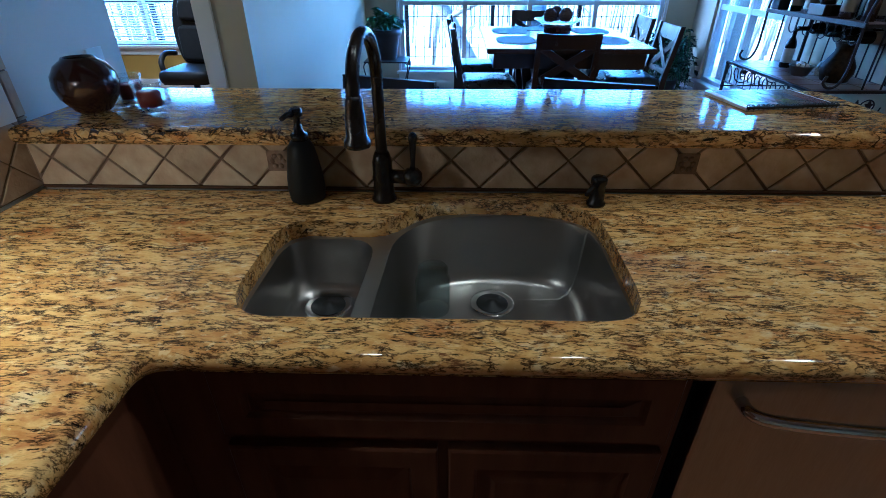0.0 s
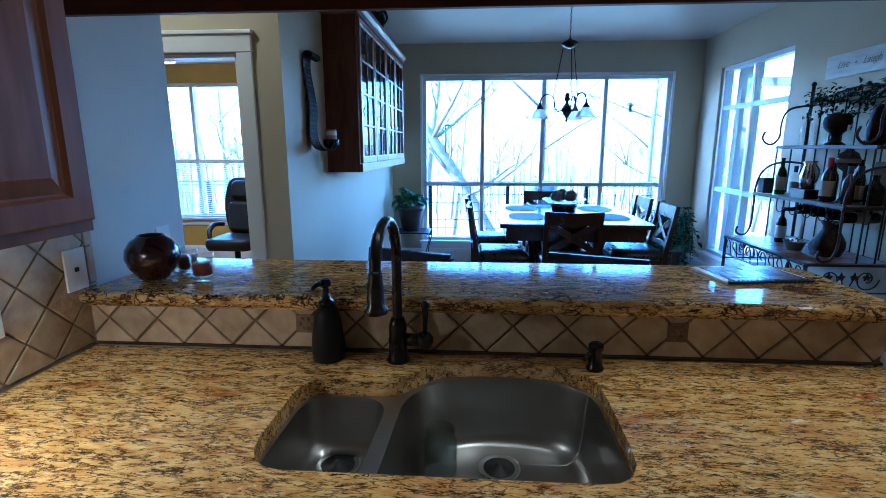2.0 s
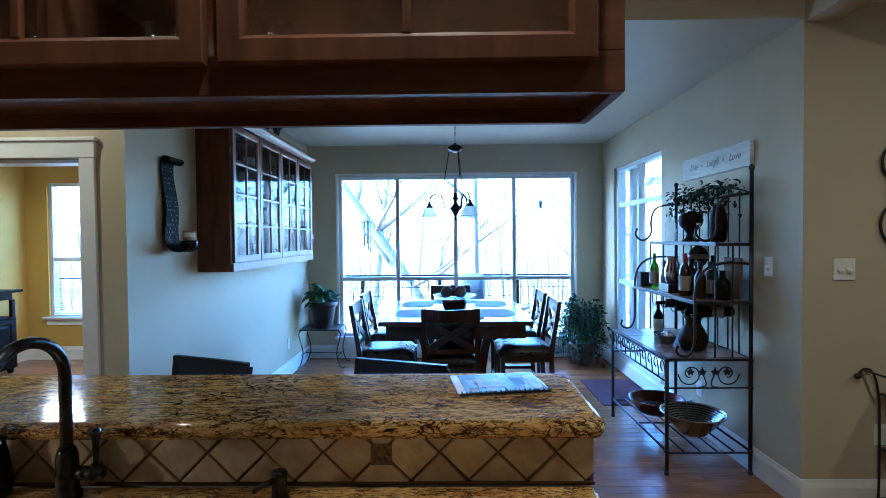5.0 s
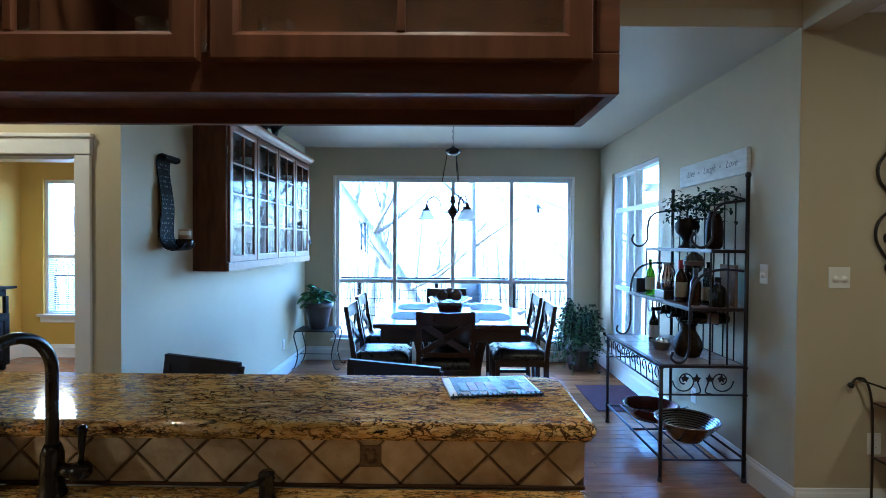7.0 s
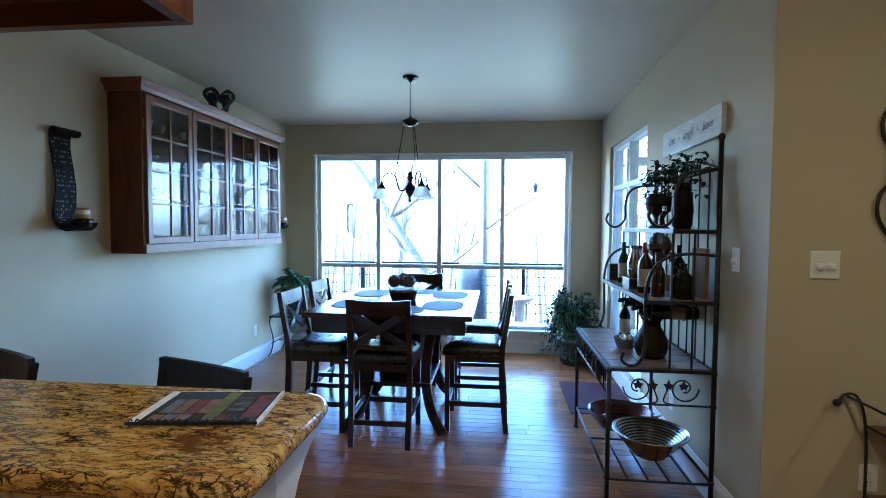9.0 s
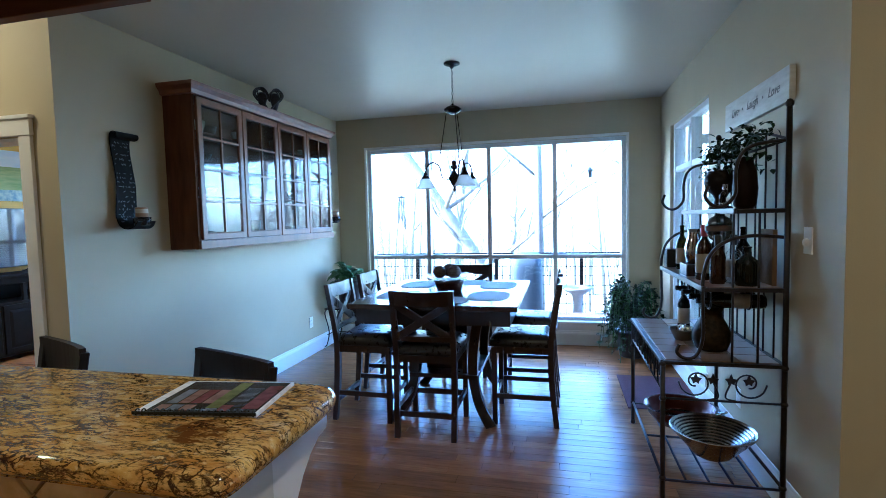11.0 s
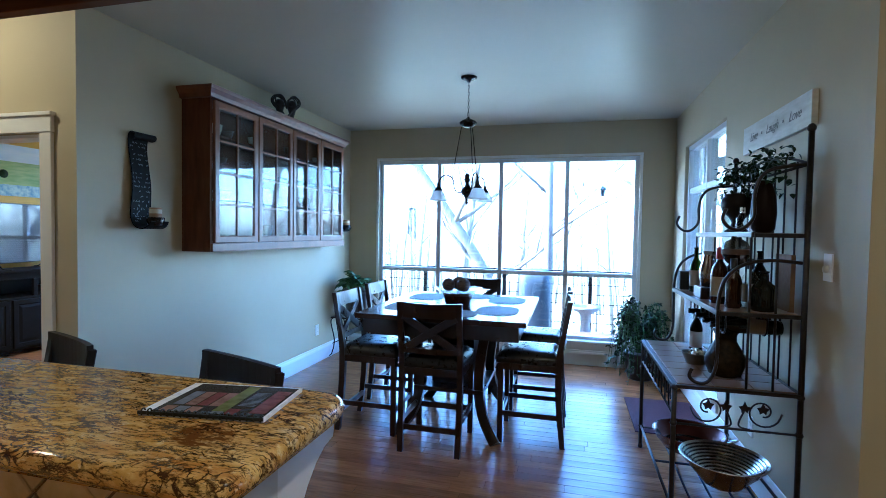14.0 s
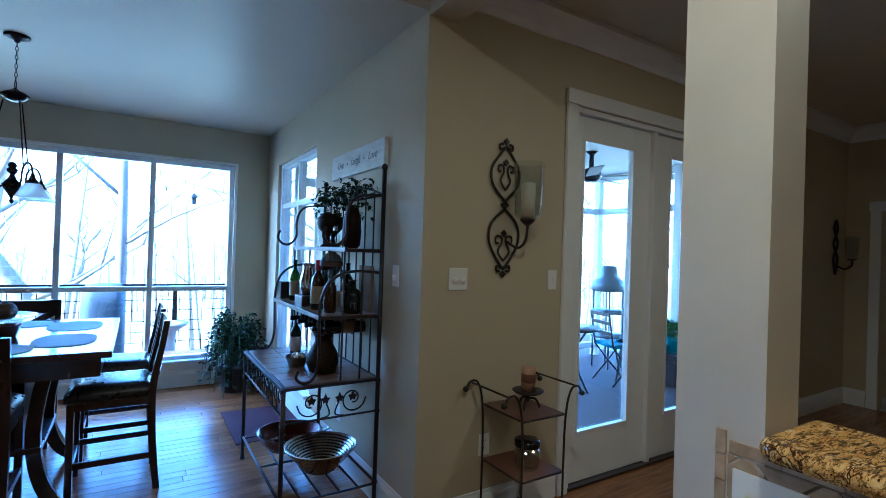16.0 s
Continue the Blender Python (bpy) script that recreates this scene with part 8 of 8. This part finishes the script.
prof = [(0.25, 0.24, -0.25), (0.245, 0.235, 0.4), (0.24, 0.225, 0.66), (0.235, 0.21, 0.82), (0.19, 0.14, 0.91), (0.07, 0.05, 0.925)]
prev = None
for hx, hy, z in prof:
    q = []
    for k in range(28):
        a = 2 * math.pi * k / 28
        e = 0.55
        fold = 1 + 0.02 * math.sin(7 * a + 3 * z)
        q.append(bm.verts.new((1.14 + hx * fold * math.copysign(abs(math.cos(a)) ** e, math.cos(a)), 8.35 + hy * fold * math.copysign(abs(math.sin(a)) ** e, math.sin(a)), z)))
    if prev:
        for k in range(28):
            bm.faces.new((prev[k], prev[(k + 1) % 28], q[(k + 1) % 28], q[k])).smooth = True
    prev = q
bm.faces.new(prev)
part("cover", bm, mat("blue_grey_canvas", (0.022, 0.034, 0.052), 0.7, scale=10, amount=0.5, bump=0.2), gr)
bb = thing("bird_bath", "grey stone bird bath on the deck", "bird bath", (1.92, 8.3, -0.25))
bm = NB()
lathe(bm, [(0.16, -0.249), (0.16, -0.20), (0.09, -0.12), (0.07, 0.10), (0.09, 0.25), (0.22, 0.33), (0.24, 0.37), (0.0, 0.33)], (1.92, 8.3, 0), 22)
part("body", bm, mat("grey_cast_stone", (0.22, 0.22, 0.23), 0.8, scale=14, amount=0.5, bump=0.3), bb)

M_BARK = mat("grey_brown_bark", (0.085, 0.07, 0.058), 0.9, col2=(0.16, 0.14, 0.12), scale=6, stretch=(3, 3, 0.7), amount=0.6, bump=0.6, bscale=20)


def bare_tree(x, y, z, h, r, lean, seed, forks=9):
    """A leafless tree: tapered trunk, forked limbs and twigs."""
    t = thing("bare_tree", "leafless grey-barked tree beyond the deck", "tree", (x, y, z), "trees beyond the deck")
    rnd = random.Random(seed)
    bt_, bl_ = NB(), NB()
    pts = smooth_path([(x, y, z), (x + lean[0] * 0.3 * h + rnd.uniform(-0.1, 0.1), y + lean[1] * 0.3 * h, z + 0.35 * h), (x + lean[0] * 0.65 * h, y + lean[1] * 0.65 * h, z + 0.7 * h), (x + lean[0] * h, y + lean[1] * h, z + h)], 5)
    tube(bt_, pts, [r * (1.15 - 0.95 * k / (len(pts) - 1)) for k in range(len(pts))], 10)
    part("trunk", bt_, M_BARK, t)

    def limb(p, d, length, rad, depth):
        q = [Vector(p)]
        dd = Vector(d).normalized()
        for _ in range(5):
            dd = (dd + Vector((rnd.uniform(-0.35, 0.35), rnd.uniform(-0.35, 0.35), rnd.uniform(-0.15, 0.3)))).normalized()
            q.append(q[-1] + dd * length / 5)
        tube(bl_, q, [rad * (1 - 0.16 * k) for k in range(6)], 5)
        if depth:
            for _ in range(3 if depth > 1 else 4):
                limb(q[rnd.randrange(2, 6)], dd + Vector((rnd.uniform(-1, 1), rnd.uniform(-1, 1), rnd.uniform(-0.3, 0.8))), length * 0.6, rad * 0.5, depth - 1)
    for k in range(forks):
        i = rnd.randrange(len(pts) // 3, len(pts))
        a = rnd.uniform(0, 2 * math.pi)
        limb(pts[i], (math.cos(a), math.sin(a) * 0.6, rnd.uniform(0.2, 0.9)), h * rnd.uniform(0.2, 0.38), r * 0.34, 2)
    part("crown", bl_, M_BARK, t)


bare_tree(1.6, 12.0, -3.0, 9.5, 0.19, (-0.66, 0.05), 2, 12)
bare_tree(1.27, 9.7, -3.0, 10.5, 0.10, (0.0, 0.0), 5, 6)
bare_tree(4.6, 13.5, -3.2, 11.0, 0.10, (0.02, 0.02), 7, 7)
bare_tree(-2.0, 16.0, -3.5, 10.0, 0.16, (0.12, 0.0), 9, 10)
bare_tree(-5.2, 14.0, -3.5, 10.0, 0.20, (0.08, 0.0), 13, 9)
bare_tree(-7.4, 17.0, -3.5, 11.0, 0.16, (-0.05, 0.0), 14, 9)
bare_tree(7.5, 16.0, -3.5, 10.0, 0.16, (-0.10, 0.0), 15, 9)
bare_tree(11.0, 10.0, -3.2, 10.0, 0.16, (-0.05, 0.0), 17, 8)
bare_tree(13.0, 5.5, -3.2, 10.0, 0.18, (0.0, 0.0), 18, 8)
# wind chime and feeder hanging from the eaves
wch = thing("wind_chime", "metal tube wind chime hanging outside the window", "wind chime", (-0.35, 6.62, 1.5))
bm = NB()
tube(bm, [(-0.35, 6.62, 3.06), (-0.35, 6.62, 1.78)], 0.002, 4)
part("cord", bm, M_IRON, wch)
for k in range(5):
    a = 2 * math.pi * k / 5
    bm = NB()
    tube(bm, [(-0.35 + 0.045 * math.cos(a), 6.62 + 0.045 * math.sin(a), 1.76), (-0.35 + 0.045 * math.cos(a), 6.62 + 0.045 * math.sin(a), 1.34 + 0.03 * k)], 0.008, 8)
    part("tube", bm, M_ZINC, wch)
bm = NB()
lathe(bm, [(0.055, 1.76), (0.055, 1.78), (0.0, 1.785)], (-0.35, 6.62, 0), 14)
part("ring", bm, M_ZINC, wch)
bf = thing("bird_feeder", "small roofed bird feeder hanging from the eaves", "bird feeder", (2.02, 6.6, 1.92))
bm = NB()
tube(bm, [(2.02, 6.6, 3.06), (2.02, 6.6, 2.05)], 0.002, 4)
part("cord", bm, M_IRON, bf)
bm = NB()
lathe(bm, [(0.0, 2.055), (0.012, 2.045), (0.05, 2.005), (0.052, 1.998), (0.03, 1.996), (0.0, 1.996)][::-1], (2.02, 6.6, 0), 14)
part("roof", bm, M_ZINC, bf)
bm = NB()
lathe(bm, [(0.040, 1.92), (0.042, 1.926), (0.026, 1.93), (0.026, 1.995), (0.0, 1.996)], (2.02, 6.6, 0), 14)
part("body", bm, M_ZINC, bf)

# ground and far woods
bm = NB()
bmesh.ops.create_grid(bm, x_segments=60, y_segments=60, size=1)
for v in bm.verts:
    x, y = v.co.x * 900, v.co.y * 900
    d = max(0.0, math.hypot(x, y) - 8)
    v.co = Vector((x, y, -0.6 - 2.6 * min(1, d / 6) - 6 * min(1, d / 120) + 10 * min(1, max(0, d - 120) / 500)))
for f in bm.faces:
    f.smooth = True
tagged(mesh_object("ground", bm, mat("dry_winter_ground", (0.26, 0.23, 0.15), 0.95, col2=(0.16, 0.17, 0.09), scale=0.6, amount=0.6, bump=0.5, bscale=3)), "dry grassy ground sloping away beyond the deck", "ground", "", "structure")
rnd = random.Random(31)
bm = NB()
for k in range(480):
    a = rnd.uniform(-1.25, 1.25)
    d = rnd.uniform(26, 95)
    x, y = d * math.sin(a), d * math.cos(a)
    g = -3.3 - 6 * min(1, d / 120)
    hh = rnd.uniform(6, 12)
    lx, ly = rnd.uniform(-0.12, 0.12), rnd.uniform(-0.1, 0.1)
    r = rnd.uniform(0.06, 0.16)
    tube(bm, [(x, y, g), (x + lx * hh * 0.5, y, g + hh * 0.5), (x + lx * hh, y + ly * hh, g + hh)], [r, r * 0.7, r * 0.2], 4)
    for j in range(7):
        f = rnd.uniform(0.35, 0.95)
        b = rnd.uniform(0, 6.28)
        q = Vector((x + lx * hh * f, y, g + hh * f))
        e = q + Vector((math.cos(b), math.sin(b), rnd.uniform(0.2, 1.1))) * hh * rnd.uniform(0.1, 0.22)
        tube(bm, [q, (q + e) / 2 + Vector((0, 0, 0.15)), e], [r * 0.35, r * 0.25, r * 0.1], 3)
tagged(mesh_object("far_woods", bm, M_BARK), "leafless winter woods on the far slope", "woods", "", "stuff")

# ---------- tiles and floor planks ----------
bs = thing("backsplash_bar", "diagonal tumbled travertine tile backsplash under the bar", "backsplash", (0.06, 1.185, CT))
bs["kind"] = "structure"
solid("grout_bed", M_GROUT, bs, (-1.02, 1.176, 1.1775, 1.1895, CT + 0.001, 1.037))
diamonds(bs, lambda u, v, o: (u, 1.1775 - o, v), -1.012, 1.176, CT + 0.002, 1.037, 0.645 + 0.073, 0.996, step=0.146, skip=())
# Added dark strip: granite lip and the shadow below the tiles in one colour.
solid("lip_shadow_strip", mat("lip_shadow_brown", (0.075, 0.042, 0.022), 0.9, scale=40, amount=0.5, spec=0.0), bs, (-1.012, 1.176, 1.1655, 1.1772, CT + 0.0005, CT + 0.009), bev=0.002)
for rx in (-0.377, 0.645):
    bm = NB()
    h = 0.027
    box(bm, rx - h, rx + h, 1.1672, 1.1712, 0.992 - h, 0.992 + h, bev=0.0015)
    q = part("rosette_tile", bm, M_ROSETTE, bs, "square antique relief accent tile")
    for k in range(6):
        a = radians(60 * k)
        bm = NB()
        lathe(bm, [(0.0, 0), (0.007, 0.0006), (0.005, 0.003), (0.0, 0.0036)], (0, 0, 0), 8)
        bmesh.ops.transform(bm, matrix=Matrix.Translation((rx + 0.015 * math.cos(a), 1.1674, 0.992 + 0.015 * math.sin(a))) @ Matrix.Rotation(radians(90), 4, "X"), verts=bm.verts)
        part("petal", bm, M_ROSETTE, q)
ls = thing("backsplash_side", "diagonal tumbled travertine tile backsplash on the side wall", "backsplash", (-1.028, 0.6, CT))
ls["kind"] = "structure"
solid("grout_bed", M_GROUT, ls, (-1.0295, -1.0235, -1.2, 1.215, CT + 0.001, 1.309))
diamonds(ls, lambda u, v, o: (-1.0235 + o * 0.6, u, v), 0.10, 1.185, CT + 0.002, 1.308, 0.60, 0.996, step=0.146)
solid("edge_tile", M_TILE, ls, (-1.0235, -1.017, 1.188, 1.214, CT + 0.17, 1.09), (-1.0235, -1.017, 1.188, 1.214, 1.094, 1.20), (-1.0235, -1.017, 1.188, 1.214, 1.204, 1.306), bev=0.002)
hs = thing("backsplash_half", "diagonal tumbled travertine tile on the half wall", "backsplash", (2.78, 0.5, 0.9))
hs["kind"] = "structure"
solid("grout_bed", M_GROUT, hs, (2.779, 2.7848, -0.2, 1.165, 0.75, 1.0365))
diamonds(hs, lambda u, v, o: (2.779 - o, u, v), -0.2, 1.14, 0.752, 1.0, 0.585, 0.93, step=0.17)
for k in range(4):
    solid("edge_tile", M_TILE, hs, (2.770, 2.7785, 1.143, 1.17, 0.80 + 0.065 * k, 0.862 + 0.065 * k), bev=0.002)
for k in range(9):
    solid("edge_tile", M_TILE, hs, (2.770, 2.7785, 1.135 - 0.12 * (k + 1) + 0.002, 1.135 - 0.12 * k, 1.004, 1.0355), bev=0.002)

rnd = random.Random(77)
PW = 0.083


def plank_mesh(length):
    bm = NB()
    box(bm, 0, length - 0.0012, 0, PW - 0.0014, -0.012, 0)
    es = [e for e in bm.edges if all(v.co.z > -0.001 for v in e.verts)]
    bmesh.ops.bevel(bm, geom=es, offset=0.0012, segments=1, affect="EDGES")
    me = bpy.data.meshes.new("plank")
    bm.to_mesh(me)
    bm.free()
    me.materials.append(M_PLANK)
    return me


LENS = [plank_mesh(q) for q in (0.62, 0.83, 1.04, 1.25)]
SIZES = (0.62, 0.83, 1.04, 1.25)
rest = NB()
count = 0
for fx0, fx1, fy0, fy1 in ((-6.2, 8.0, -3.2, YC), (XL, XR, YC, YW), (-4.71, -1.18, YC, 6.2)):
    y = fy0
    while y < fy1 - 0.01:
        w = min(PW, fy1 - y) - 0.0014
        x = fx0 - rnd.uniform(0, 0.5)
        while x < fx1:
            k = rnd.randrange(4)
            near = 1.0 < x + 0.5 < 2.75 and 2.2 < y or (-0.6 < x < 2.75 and 3.0 < y)
            if near and count < 300 and y + PW < fy1 and x > fx0 and x + SIZES[k] < fx1:
                p = new("plank", LENS[k])
                p.parent = FLOOR
                p.location = (x, y, 0)
                count += 1
            else:
                a, b = max(x, fx0), min(x + SIZES[k], fx1) - 0.0012
                vs = [rest.verts.new(q) for q in ((a, y, 0), (b, y, 0), (b, y + w, 0), (a, y + w, 0))]
                rest.faces.new(vs)
            x += SIZES[k]
        y += PW
ob = mesh_object("plank_field", rest, M_PLANK)
ob.parent = FLOOR
ob["kind"] = "stuff"

# ---------- the peninsula as it stands against the hall wall ----------
PENINSULA = ("countertop", "breakfast_bar", "wall_bar", "corbel", "wall_kitchen", "sink_cabinet", "corner_cabinet", "dishwasher", "end_panel", "sink", "glass_jar", "faucet", "soap_dispenser",
             "lotion_pump", "round_pot", "votive_candle", "brochure", "hanging_cabinet", "wine_glass", "wall_cabinet", "backsplash_bar", "backsplash_side", "tile_outlet", "phone_plate", "hall_switch")
for ob in bpy.data.objects:
    if ob.parent is None and ob.name.split(".")[0] in PENINSULA:
        ob.location += Vector((-0.045, -0.03, 0))
